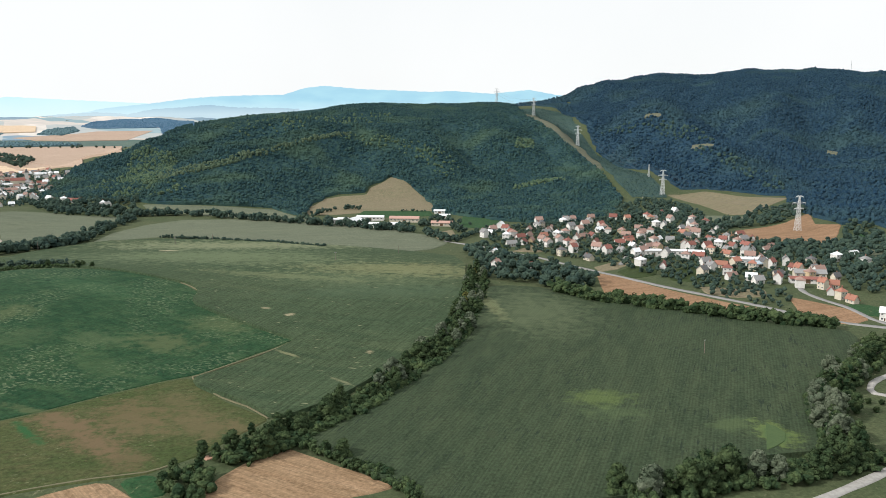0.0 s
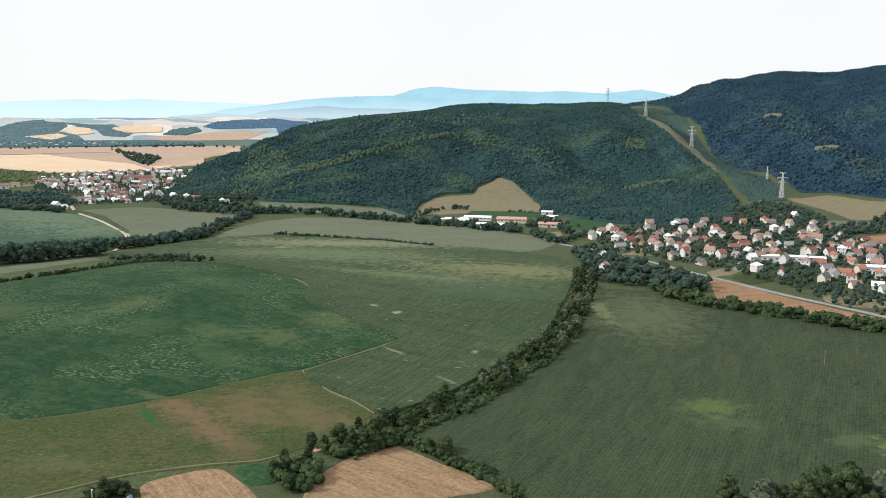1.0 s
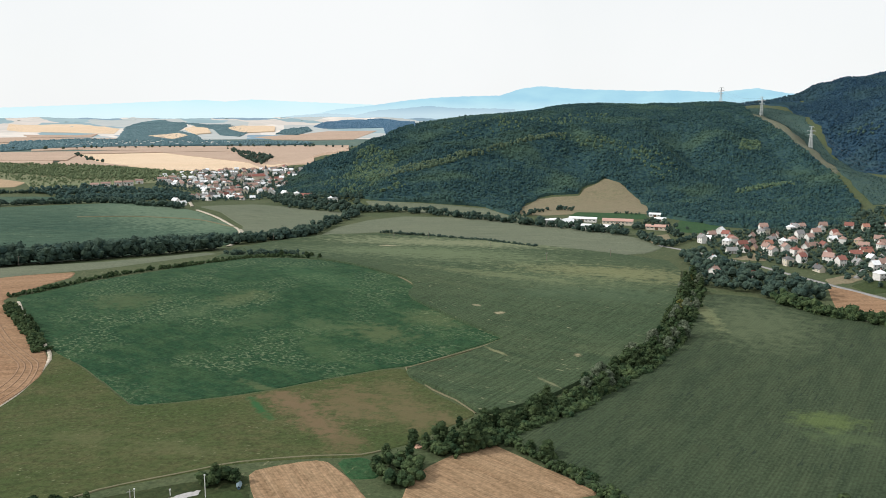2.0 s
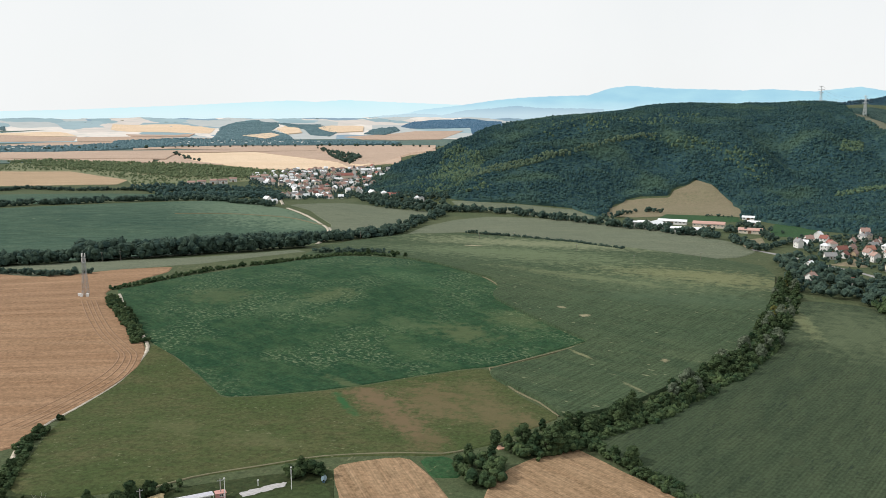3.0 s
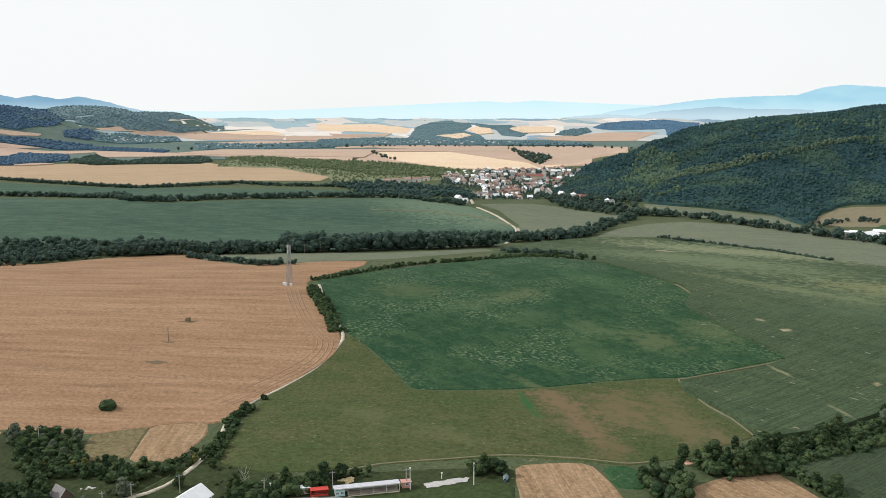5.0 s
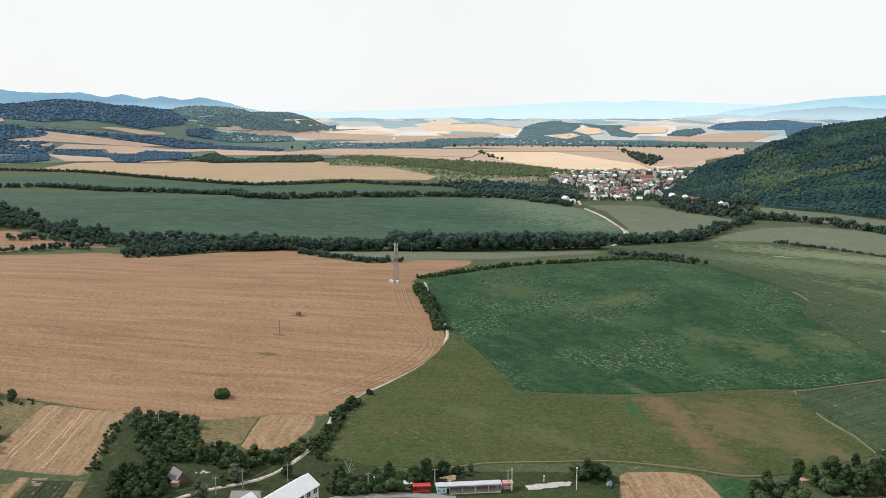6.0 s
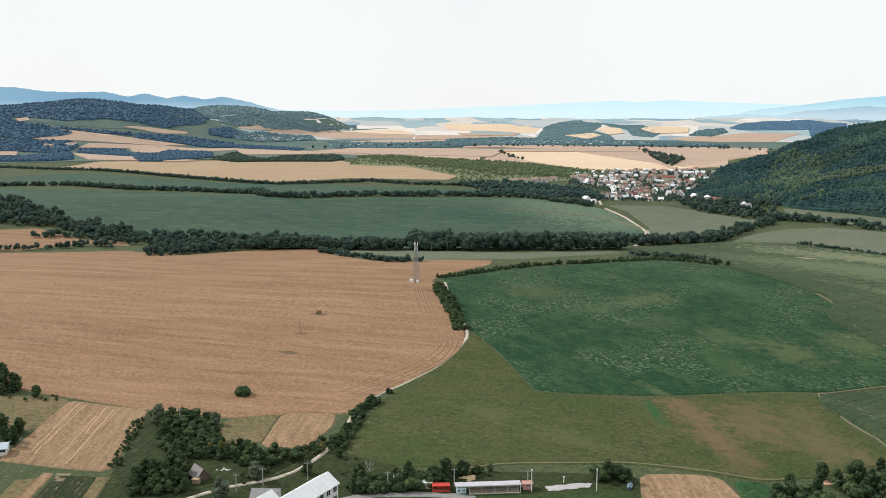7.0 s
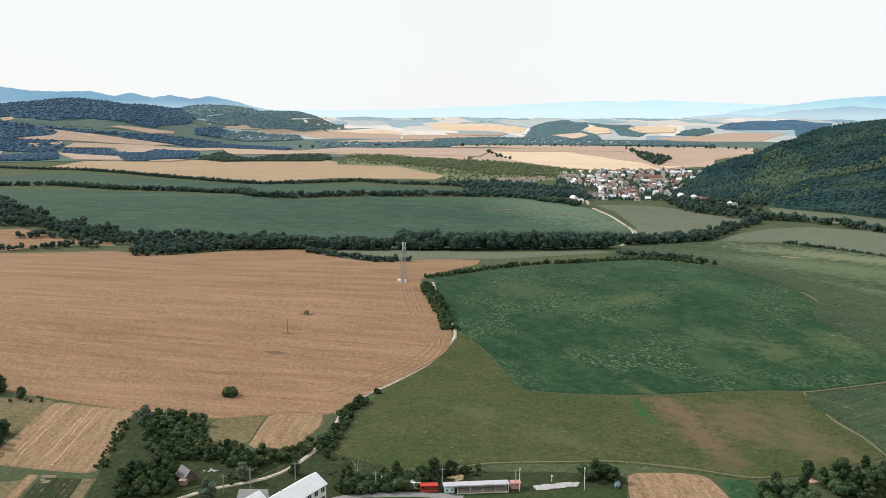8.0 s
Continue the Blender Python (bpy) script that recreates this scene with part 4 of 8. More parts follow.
for outline, mat, label in (
    ([(-275.2, 92.7), (-285.0, 102.1), (-281.5, 107.7), (-270.4, 95.9)], "dry_rough", "dry garden strip"),
    ([(-284.2, 110.7), (-281.6, 112.5), (-267.4, 98.6), (-270.4, 95.9)], "stubble_plot", "narrow stubble garden strip"),
    ([(-278.7, 112.5), (-274.8, 115.4), (-261.9, 102.9), (-265.9, 99.4)], "garden", "leafy vegetable garden strip"),
    ([(-280.3, 113.6), (-277.0, 116.6), (-272.5, 112.0), (-274.8, 110.0)], "tan", "dug brown garden bed"),
    ([(-274.4, 115.8), (-270.7, 118.5), (-257.9, 106.5), (-261.5, 103.3)], "garden", "vegetable garden strip with dark leaves"),
    ([(-270.4, 118.7), (-267.4, 120.8), (-254.7, 109.4), (-257.5, 106.9)], "garden", "low green garden strip"),
    ([(-267.1, 121.1), (-263.6, 123.5), (-251.5, 112.3), (-254.3, 109.8)], "dry_rough", "dry garden strip"),
    ([(-263.2, 123.9), (-256.7, 127.3), (-245.3, 117.8), (-250.7, 113.0)], "bank", "weedy garden strip beside the thicket"),
):
    field("garden_plot", outline, mat, label, 0.22, 4, 0, 0.25)
field("rough_verge", [(-234.8, 125.5), (-231.6, 141.4), (-223.4, 155.6), (-225.1, 173.6), (-229.8, 191.2), (-236.2, 198.9), (-223.2, 201.4), (-194.5, 193.2), (-181.1, 201.5), (-152.6, 227.1), (-131.2, 242.4), (-117.9, 218.3), (-226.6, 120.7)], "bank", "rough grassy verge with weeds behind the sports ground", 0.12, 8)
field("sports_ground", [(-193.2, 171.1), (-176.4, 185.1), (-151.6, 206.3), (-144.4, 214.9), (-129.0, 231.1), (-120.1, 222.2), (-186.3, 160.1)], "lawn", "mown green village sports ground", 0.2, 8)
field("green_bank", [(-263.8, 124.0), (-284.3, 142.1), (-314.6, 166.3), (-297.8, 171.3), (-285.4, 180.3), (-269.3, 161.1), (-250.6, 168.0), (-237.3, 178.3), (-233.2, 186.8), (-227.0, 175.2), (-224.8, 156.6), (-232.3, 141.9), (-236.2, 125.9), (-246.3, 116.9)], "bank", "overgrown green bank with thickets", 0.2, 8)
field("maize_patch", [(124.5, 309.8), (127.0, 306.3), (128.2, 300.0), (124.7, 291.9), (119.4, 286.7), (115.4, 284.1)], "maize_low", "stunted dark patch in the maize field", 2.1, 5, 0, 0.2)

field("village_plot", [(59.4, 721.6), (90.4, 778.8), (91.7, 758.5), (85.3, 721.0)], "tan", "bare tan building plot beside the road", 0.35, 8)
field("village_plot", [(118.3, 647.3), (134.9, 668.5), (154.8, 680.6), (153.6, 670.6), (133.7, 640.2), (119.4, 628.8)], "tan", "dry mown grass strip by the road", 0.35, 8)
field("village_plot", [(132.5, 630.2), (150.1, 655.0), (169.0, 650.4), (159.2, 619.9), (139.3, 606.2)], "lawn", "green garden lawn in the village", 0.35, 8)
field("village_plot", [(168.9, 627.7), (202.4, 665.9), (208.4, 638.9), (185.8, 595.7), (166.4, 599.3)], "lawn", "green garden lawn among fruit trees", 0.35, 8)
field("village_plot", [(35.4, 733.1), (49.8, 780.4), (62.4, 759.4), (54.3, 720.0)], "lawn", "green roadside meadow", 0.35, 8)
field("village_plot", [(180.6, 578.5), (202.0, 571.4), (221.2, 568.5), (214.1, 545.5), (192.3, 543.0), (177.8, 556.3)], "tan", "brown garden field by the road", 0.35, 8)
field("village_plot", [(375.0, 762.8), (408.7, 828.7), (422.0, 835.4), (413.4, 790.4), (394.4, 755.2)], "plot_green", "green hay plot behind the village", 0.35, 8)
field("village_plot", [(345.6, 730.4), (356.4, 742.9), (395.9, 743.1), (360.0, 673.9), (338.6, 684.9)], "grey_green", "pale grass field behind the village", 0.35, 8)
field("village_plot", [(256.9, 522.2), (268.2, 523.3), (275.2, 510.5), (264.2, 489.2), (254.0, 494.6)], "plot_green", "green meadow beside the village road", 0.35, 8)
field("village_plot", [(179.7, 993.9), (201.7, 1077.3), (213.1, 1015.9), (203.7, 960.6), (181.3, 938.6)], "tan", "dry pasture on the hill's foot", 0.35, 8)

def ribbon(name, line, width, mat, label, lift=0.35, category="road", step=6.0):
    """A road or track along a smooth line."""
    pts = [Vector((*p, 0)) for p in line]
    path = []
    for i in range(len(pts) - 1):
        p0, p1, p2, p3 = pts[max(i - 1, 0)], pts[i], pts[i + 1], pts[min(i + 2, len(pts) - 1)]
        n = max(2, int((p2 - p1).length / step))
        for k in range(n):
            s = k / n
            path.append(0.5 * (2 * p1 + (p2 - p0) * s + (2 * p0 - 5 * p1 + 4 * p2 - p3) * s * s + (3 * p1 - p0 - 3 * p2 + p3) * s ** 3))
    path.append(pts[-1])
    verts, faces = [], []
    for i, p in enumerate(path):
        d = (path[min(i + 1, len(path) - 1)] - path[max(i - 1, 0)]).normalized()
        side = Vector((d.y, -d.x, 0)) * width / 2
        wob = 1 + 0.1 * math.sin(i * 1.7)
        for q, dz in ((p - side * 1.12 * wob, -0.3), (p - side * wob, lift), (p + side * wob, lift), (p + side * 1.12 * wob, -0.3)):
            verts.append((q.x, q.y, height(q.x, q.y) + dz))
        if i:
            b = 4 * i
            faces += [(b - 4 + k, b - 3 + k, b + 1 + k, b + k) for k in range(3)]
    ob = new(name, mesh_of(name, verts, faces, M[mat], True))
    return tagged(ob, label, category, kind="structure")


ribbon("road", [(0.5, 787.2), (33.7, 751.9), (56.5, 715.8), (77.8, 688.1), (96.7, 656.7), (118.2, 627.2), (135.2, 606.6), (156.2, 576.0), (176.0, 550.6), (198.7, 520.0), (215.6, 492.4), (233.6, 473.0), (258.9, 459.5)], 4.4, "asphalt", "grey two-lane country road past the village")
ribbon("road", [(261.3, 642.8), (257.2, 602.9), (246.3, 565.3), (246.9, 540.2), (253.0, 514.0), (253.3, 483.1), (260.3, 462.1)], 3.6, "asphalt", "grey village road running to the junction")
ribbon("road", [(113.2, 244.8), (131.0, 256.4), (150.3, 269.7), (174.0, 287.2)], 3.6, "concrete", "pale lane behind the tree belt")
ribbon("road", [(218.0, 383.9), (198.6, 369.3), (190.2, 359.7), (187.0, 349.9), (196.7, 344.2)], 3.0, "concrete", "pale lane bend behind the trees")
ribbon("track", [(-229.7, 130.6), (-227.8, 143.7), (-220.8, 161.0), (-221.5, 173.5), (-226.9, 188.4), (-235.0, 203.2), (-249.3, 222.2), (-255.9, 238.7), (-258.9, 262.7), (-263.5, 291.0), (-274.1, 319.5), (-282.3, 332.9), (-299.2, 348.2), (-330.6, 374.5), (-362.8, 405.7)], 1.7, "track", "pale gravel farm track", 0.34)
for line in ([(-370.1, 382.2), (-341.9, 356.5), (-314.7, 334.7), (-292.9, 321.3), (-283.5, 313.5), (-275.3, 295.0), (-271.9, 264.1), (-271.5, 233.2)], [(-368.1, 383.8), (-339.8, 358.3), (-312.8, 336.3), (-290.3, 322.4), (-280.4, 313.9), (-271.3, 294.3), (-267.4, 264.1), (-266.4, 233.6)], [(-366.2, 385.4), (-338.0, 359.8), (-310.9, 338.0), (-287.7, 323.5), (-277.2, 314.6), (-267.1, 293.8), (-264.5, 265.6), (-262.7, 231.9)], [(-364.2, 387.1), (-336.2, 361.4), (-309.0, 339.6), (-285.7, 325.3), (-276.3, 317.6), (-264.4, 294.1), (-261.9, 265.9), (-260.7, 232.6)], [(-663.0, 229.5), (-598.1, 266.0), (-541.3, 299.3), (-490.5, 334.0), (-434.2, 367.3), (-384.2, 392.6)], [(-568.7, 272.2), (-561.4, 333.6), (-541.0, 379.5)], [(-565.6, 194.2), (-483.3, 247.5), (-409.6, 285.3), (-350.7, 311.9), (-312.6, 336.5)], [(-469.0, 158.7), (-412.0, 196.9), (-340.9, 229.2), (-295.7, 247.6)]):
    ribbon("wheel_track", line, 0.7, "stubble_dark", "darker wheel track pressed into the stubble", 0.5, "track")
ribbon("street", [(141.0, 658.5), (157.7, 706.8), (172.3, 737.1), (188.3, 784.3), (205.1, 846.0), (226.2, 909.3)], 4.0, "asphalt", "grey village street between the houses")
ribbon("hill_track", [(279.4, 1161.0), (278.5, 1206.0), (275.9, 1255.7), (277.5, 1313.3), (282.4, 1373.5)], 2.5, "track", "pale earth track climbing under the power line", 0.5, "track")
ribbon("field_track", [(-180.6, 204.1), (-171.7, 219.2), (-152.1, 237.8), (-138.6, 250.1), (-115.2, 262.0), (-99.8, 267.1), (-93.4, 273.3)], 0.9, "dry_path", "trodden pale path along the meadow", 0.32, "track")
ribbon("field_track", [(-541.1, 896.6), (-587.1, 964.2), (-664.1, 1078.4)], 3.5, "track", "pale track at the far village", 0.6, "track")
ribbon("field_track", [(-378.8, 698.5), (-399.2, 751.0), (-420.4, 787.1)], 3.5, "track", "pale track at the stream crossing", 0.6, "track")
ribbon("field_track", [(-244.6, 584.0), (-217.3, 572.6), (-189.3, 555.0), (-166.6, 535.4), (-151.2, 514.2), (-149.2, 498.5), (-143.5, 485.5), (-122.8, 464.0), (-85.0, 436.8), (-76.5, 428.2), (-84.5, 411.0), (-101.5, 386.0), (-111.5, 371.0), (-112.5, 366.0), (-93.5, 342.5), (-80.5, 332.0), (-69.0, 318.5)], 0.7, "dry_path", "trodden path round the green crop", 0.42, "track")
ribbon("field_track", [(-609.4, 777.6), (-564.0, 806.2), (-525.5, 817.5), (-483.6, 822.1), (-434.9, 801.4)], 2.6, "dry_path", "thin pale strip across the far green field", 1.0, "track")
ribbon("field_track", [(-522.6, 875.7), (-471.0, 838.6), (-417.4, 779.0), (-385.6, 709.8), (-372.0, 671.6)], 3.0, "track", "pale track beside the far green field", 0.7, "track")
ribbon("road", [(-192.6, 161.0), (-189.5, 170.1), (-183.6, 177.0), (-175.5, 184.2), (-167.3, 189.9), (-161.7, 192.9)], 3.6, "asphalt", "grey tarmac yard in front of the stand", 0.24)

# ---- woods and hedges ----
def ball(level):
    bm = bmesh.new()
    bmesh.ops.create_icosphere(bm, subdivisions=level, radius=1)
    v = np.array([p.co[:] for p in bm.verts])
    f = np.array([[q.index for q in p.verts] for p in bm.faces])
    bm.free()
    return v, f


BALL1, BALL2 = ball(1), ball(2)


def lumps(centres, sizes, shape, rng, rough=0.22, squash=(1, 1, 0.9), keep_low=True):
    """Many uneven lumps as one set of vertices and triangles."""
    v, f = shape
    if not keep_low:
        f = f[(v[f][:, :, 2] > -0.35).any(1)]
    n, m = len(centres), len(v)
    turn = rng.uniform(0, 2 * np.pi, n)
    wob = 1 + rng.uniform(-rough, rough, (n, m))
    p = v[None] * wob[..., None] * np.array(squash) * np.asarray(sizes)[:, None, :]
    c, s = np.cos(turn)[:, None], np.sin(turn)[:, None]
    p = np.stack([p[..., 0] * c - p[..., 1] * s, p[..., 0] * s + p[..., 1] * c, p[..., 2]], -1)
    p = p + np.asarray(centres)[:, None]
    return p.reshape(-1, 3), (f[None] + (np.arange(n) * m)[:, None, None]).reshape(-1, 3)


def scatter(poly, spacing, rng, jitter=0.45):
    xs, ys = [p[0] for p in poly], [p[1] for p in poly]
    gx, gy = np.meshgrid(np.arange(min(xs), max(xs) + spacing, spacing), np.arange(min(ys), max(ys) + spacing, spacing))
    gx = gx.ravel() + rng.uniform(-jitter, jitter, gx.size) * spacing
    gy = gy.ravel() + rng.uniform(-jitter, jitter, gy.size) * spacing
    k = inside(gx, gy, poly)
    return gx[k], gy[k]


def along(line, spacing, width, rng):
    """Points strewn along a line, within that width."""
    xs, ys = [], []
    for (x0, y0), (x1, y1) in zip(line, line[1:]):
        d = math.hypot(x1 - x0, y1 - y0)
        n = max(1, int(d / spacing * max(1.0, width / spacing / 1.2)))
        s, o = rng.uniform(0, 1, n), rng.uniform(-0.5, 0.5, n) * width
        xs.append(x0 + (x1 - x0) * s + (y1 - y0) / d * o)
        ys.append(y0 + (y1 - y0) * s - (x1 - x0) / d * o)
    return np.concatenate(xs), np.concatenate(ys)


def sprays(cs, ss, count, size, rng):
    """Loose leaf sprays round lobes: vertices and triangles of small bent leaves."""
    pick = rng.integers(0, len(cs), count)
    way = rng.normal(size=(count, 3))
    way[:, 2] = np.abs(way[:, 2]) * 0.8 - 0.15
    way /= np.linalg.norm(way, axis=1)[:, None]
    mid = cs[pick] + way * ss[pick] * rng.uniform(0.92, 1.2, (count, 1))
    s = size * rng.uniform(0.5, 1.2, (count, 1))
    a, b = rng.normal(size=(count, 3)), rng.normal(size=(count, 3))
    a /= np.linalg.norm(a, axis=1)[:, None]
    b /= np.linalg.norm(b, axis=1)[:, None]
    v = np.stack([mid - a * s, mid + b * s * 0.7, mid + a * s, mid - b * s * 0.7], 1).reshape(-1, 3)
    q = np.arange(count)[:, None] * 4
    return v, np.vstack([np.hstack([q, q + 1, q + 2]), np.hstack([q, q + 2, q + 3])])


def wood(name, places, tall, label, mat="wood_near", seed=0, lobes=5, shape=BALL1, low=True, wide=0.40, tufts=34, spread=0.28, leaf=0.07):
    """Woodland or hedge as one mass of crowns of many lobes."""
    rng = np.random.default_rng(seed)
    x, y = places
    z = ground(x, y)
    h = tall * rng.uniform(0.6, 1.2, len(x))
    cs, ss = [], []
    for k in range(lobes):
        a, d = rng.uniform(0, 6.28, len(x)), (0 if lobes == 1 else spread) * h * rng.uniform(0.4, 1.2, len(x))
        up = h * (0.58 if lobes == 1 else rng.uniform(0.25, 0.74, len(x)))
        r = h * (wide if lobes == 1 else wide * 0.66) * rng.uniform(0.7, 1.2, len(x))
        cs.append(np.stack([x + np.cos(a) * d, y + np.sin(a) * d, z + up], 1))
        ss.append(np.stack([r, r, r * rng.uniform(0.85, 1.2, len(x))], 1))
    cs, ss = np.concatenate(cs), np.concatenate(ss)
    v, f = lumps(cs, ss, shape, rng, 0.25, keep_low=low)
    if tufts:
        tv, tf = sprays(cs, ss, tufts * len(x), tall * leaf, rng)
        f = np.vstack([f, tf + len(v)])
        v = np.vstack([v, tv])
    ob = new(name, quick_mesh(name, v, f, M[mat], False))
    return tagged(ob, label, "trees", kind="stuff")


def forest(poly, spacing, tall, label, mat, seed, holes=(), rise=3.0):
    """A closed wood on a hillside: an uneven canopy with single crowns standing out of it, open where the holes lie."""
    rng = np.random.default_rng(seed)
    x, y = scatter(poly, spacing, rng)
    keep = np.ones(len(x), bool)
    for hole in holes:
        keep &= ~inside(x, y, hole)
    x, y = x[keep], y[keep]
    old = 0.5 + 0.5 * np.clip(bumps(x, y, 21, seed + 3), -1, 1)
    h = tall * rng.uniform(0.55, 1.0, len(x)) * (0.75 + 0.4 * old)
    r = h * rng.uniform(0.30, 0.46, len(x))
    v, f = lumps(np.stack([x, y, ground(x, y) + h * 0.55], 1), np.stack([r, r, h * 0.45], 1), BALL1, rng, 0.3, (1, 1, 1), False)
    tv, tf = sprays(np.stack([x, y, ground(x, y) + h * 0.6], 1), np.stack([r, r, h * 0.42], 1), len(x), 0.9, rng)
    under, faces = drape(poly, 16, rise, 3.0, seed)
    under = np.array(under)
    tris = np.array([(t[0], t[q], t[q + 1]) for t in faces for q in range(1, len(t) - 1)])
    for hole in holes:
        tris = tris[~inside(under[tris].mean(1)[:, 0], under[tris].mean(1)[:, 1], hole)]
    ob = new("forest", quick_mesh("forest", np.vstack([v, tv, under]), np.vstack([f, tf + len(v), tris + len(v) + len(tv)]), M[mat], False))
    return tagged(ob, label, "trees", kind="stuff")


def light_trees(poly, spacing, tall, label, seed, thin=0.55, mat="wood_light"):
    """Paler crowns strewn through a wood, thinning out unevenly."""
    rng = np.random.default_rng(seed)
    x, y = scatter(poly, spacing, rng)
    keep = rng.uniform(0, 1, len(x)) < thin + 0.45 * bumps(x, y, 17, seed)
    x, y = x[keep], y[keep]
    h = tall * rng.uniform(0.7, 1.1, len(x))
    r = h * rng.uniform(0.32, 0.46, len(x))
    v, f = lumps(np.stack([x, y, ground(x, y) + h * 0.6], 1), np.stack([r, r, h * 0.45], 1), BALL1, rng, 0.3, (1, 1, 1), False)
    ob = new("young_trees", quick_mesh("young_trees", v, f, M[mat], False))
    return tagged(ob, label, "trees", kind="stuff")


R1 = np.random.default_rng(11)
LIT_SPUR, BENCH_GRASS = [(-374.0, 1115.0), (-351.0, 1179.0), (-314.0, 1220.0), (-280.0, 1253.0), (-248.0, 1305.0), (-203.0, 1355.0), (-153.0, 1400.0), (-154.0, 1412.0), (-208.0, 1362.0), (-250.0, 1317.0), (-283.0, 1267.0), (-318.0, 1234.0), (-356.0, 1211.0), (-383.0, 1180.0), (-385.0, 1139.0)], [(101, 1248), (133, 1269), (183, 1267), (185, 1281), (135, 1295), (109, 1275)]
CLEARINGS = [[(121, 1425), (154, 1440), (160, 1514), (129, 1486)], [(406, 1392), (434, 1354), (436, 1368), (413, 1407)], [(722, 1596), (729, 1571), (737, 1583), (729, 1609)], [(371, 1575), (395, 1546), (396, 1558), (376, 1586)]]
LINE_CUT = [(162, 1746), (192, 1750), (216, 1583), (236, 1560), (241, 1414), (257, 1354), (243, 1310), (226, 1376), (213, 1452), (198, 1568), (168, 1686)]
SUNNY_FLANK = [(-421, 1120), (-388, 1106), (-381, 1174), (-414, 1346), (-452, 1397), (-494, 1418), (-506, 1382), (-497, 1328)]
HOLES_LONG, HOLES_HIGH = (LINE_CUT,), CLEARINGS[1:]
tagged(field("hill_clearing", LINE_CUT, "hill_dry", "dry grass cut under the power line", 0.8, 8, 0, 1.0), category="clearing")
for outline, words in zip(CLEARINGS[1:], ("bare pale clearing in the forest", "bright clearing in the forest", "pale clearing on a forest spur")):
    tagged(field("hill_clearing", outline, "hill_dry", words, 4.2, 8, 0, 1.0), category="clearing")
# Paler crowns paint the sunlit spur crest and flank onto the wood.
light_trees(LIT_SPUR, 3.5, 6.9, "pale trees coloured as the sunlit crest of a wooded spur", 38, 0.92, "wood_sunlit")
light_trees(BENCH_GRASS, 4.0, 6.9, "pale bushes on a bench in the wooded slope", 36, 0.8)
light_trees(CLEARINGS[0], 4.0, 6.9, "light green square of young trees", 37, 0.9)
light_trees(SUNNY_FLANK, 4.4, 6.9, "light green trees, coloured as sunlit, on the hill's flank", 39, 0.9)
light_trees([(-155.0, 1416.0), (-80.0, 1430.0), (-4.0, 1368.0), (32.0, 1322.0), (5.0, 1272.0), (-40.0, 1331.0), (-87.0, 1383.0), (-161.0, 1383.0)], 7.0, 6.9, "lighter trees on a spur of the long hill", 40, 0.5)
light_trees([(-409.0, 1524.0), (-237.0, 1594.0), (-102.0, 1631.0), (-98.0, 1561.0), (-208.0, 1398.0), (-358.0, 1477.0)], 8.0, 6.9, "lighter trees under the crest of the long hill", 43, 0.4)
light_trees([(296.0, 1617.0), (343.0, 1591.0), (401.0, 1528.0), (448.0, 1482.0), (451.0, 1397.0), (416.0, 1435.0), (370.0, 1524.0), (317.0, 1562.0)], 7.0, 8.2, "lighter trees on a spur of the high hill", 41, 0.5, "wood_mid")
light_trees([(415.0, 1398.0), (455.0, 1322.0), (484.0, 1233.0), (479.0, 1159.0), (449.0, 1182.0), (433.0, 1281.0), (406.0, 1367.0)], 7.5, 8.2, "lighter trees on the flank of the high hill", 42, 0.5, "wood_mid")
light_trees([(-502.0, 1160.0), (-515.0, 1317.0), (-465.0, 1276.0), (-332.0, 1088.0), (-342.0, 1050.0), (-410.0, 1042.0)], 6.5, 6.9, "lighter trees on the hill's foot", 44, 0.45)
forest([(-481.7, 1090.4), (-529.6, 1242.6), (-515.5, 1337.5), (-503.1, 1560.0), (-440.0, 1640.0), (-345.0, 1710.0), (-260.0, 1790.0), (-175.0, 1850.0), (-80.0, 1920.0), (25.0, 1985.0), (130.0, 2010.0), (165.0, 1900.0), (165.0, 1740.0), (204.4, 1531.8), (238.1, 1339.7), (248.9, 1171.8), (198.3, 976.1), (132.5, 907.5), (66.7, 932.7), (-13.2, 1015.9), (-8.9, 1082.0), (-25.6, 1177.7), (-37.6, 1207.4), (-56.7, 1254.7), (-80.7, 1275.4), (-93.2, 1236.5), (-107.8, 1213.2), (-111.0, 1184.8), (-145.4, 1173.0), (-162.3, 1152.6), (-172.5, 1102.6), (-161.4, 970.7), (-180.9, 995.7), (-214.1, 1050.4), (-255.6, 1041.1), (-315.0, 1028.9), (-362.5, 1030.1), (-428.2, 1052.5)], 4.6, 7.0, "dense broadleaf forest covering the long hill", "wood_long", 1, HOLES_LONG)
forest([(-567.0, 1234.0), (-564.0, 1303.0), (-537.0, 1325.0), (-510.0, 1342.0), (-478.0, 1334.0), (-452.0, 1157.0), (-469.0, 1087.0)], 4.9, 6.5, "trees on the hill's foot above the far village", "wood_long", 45)
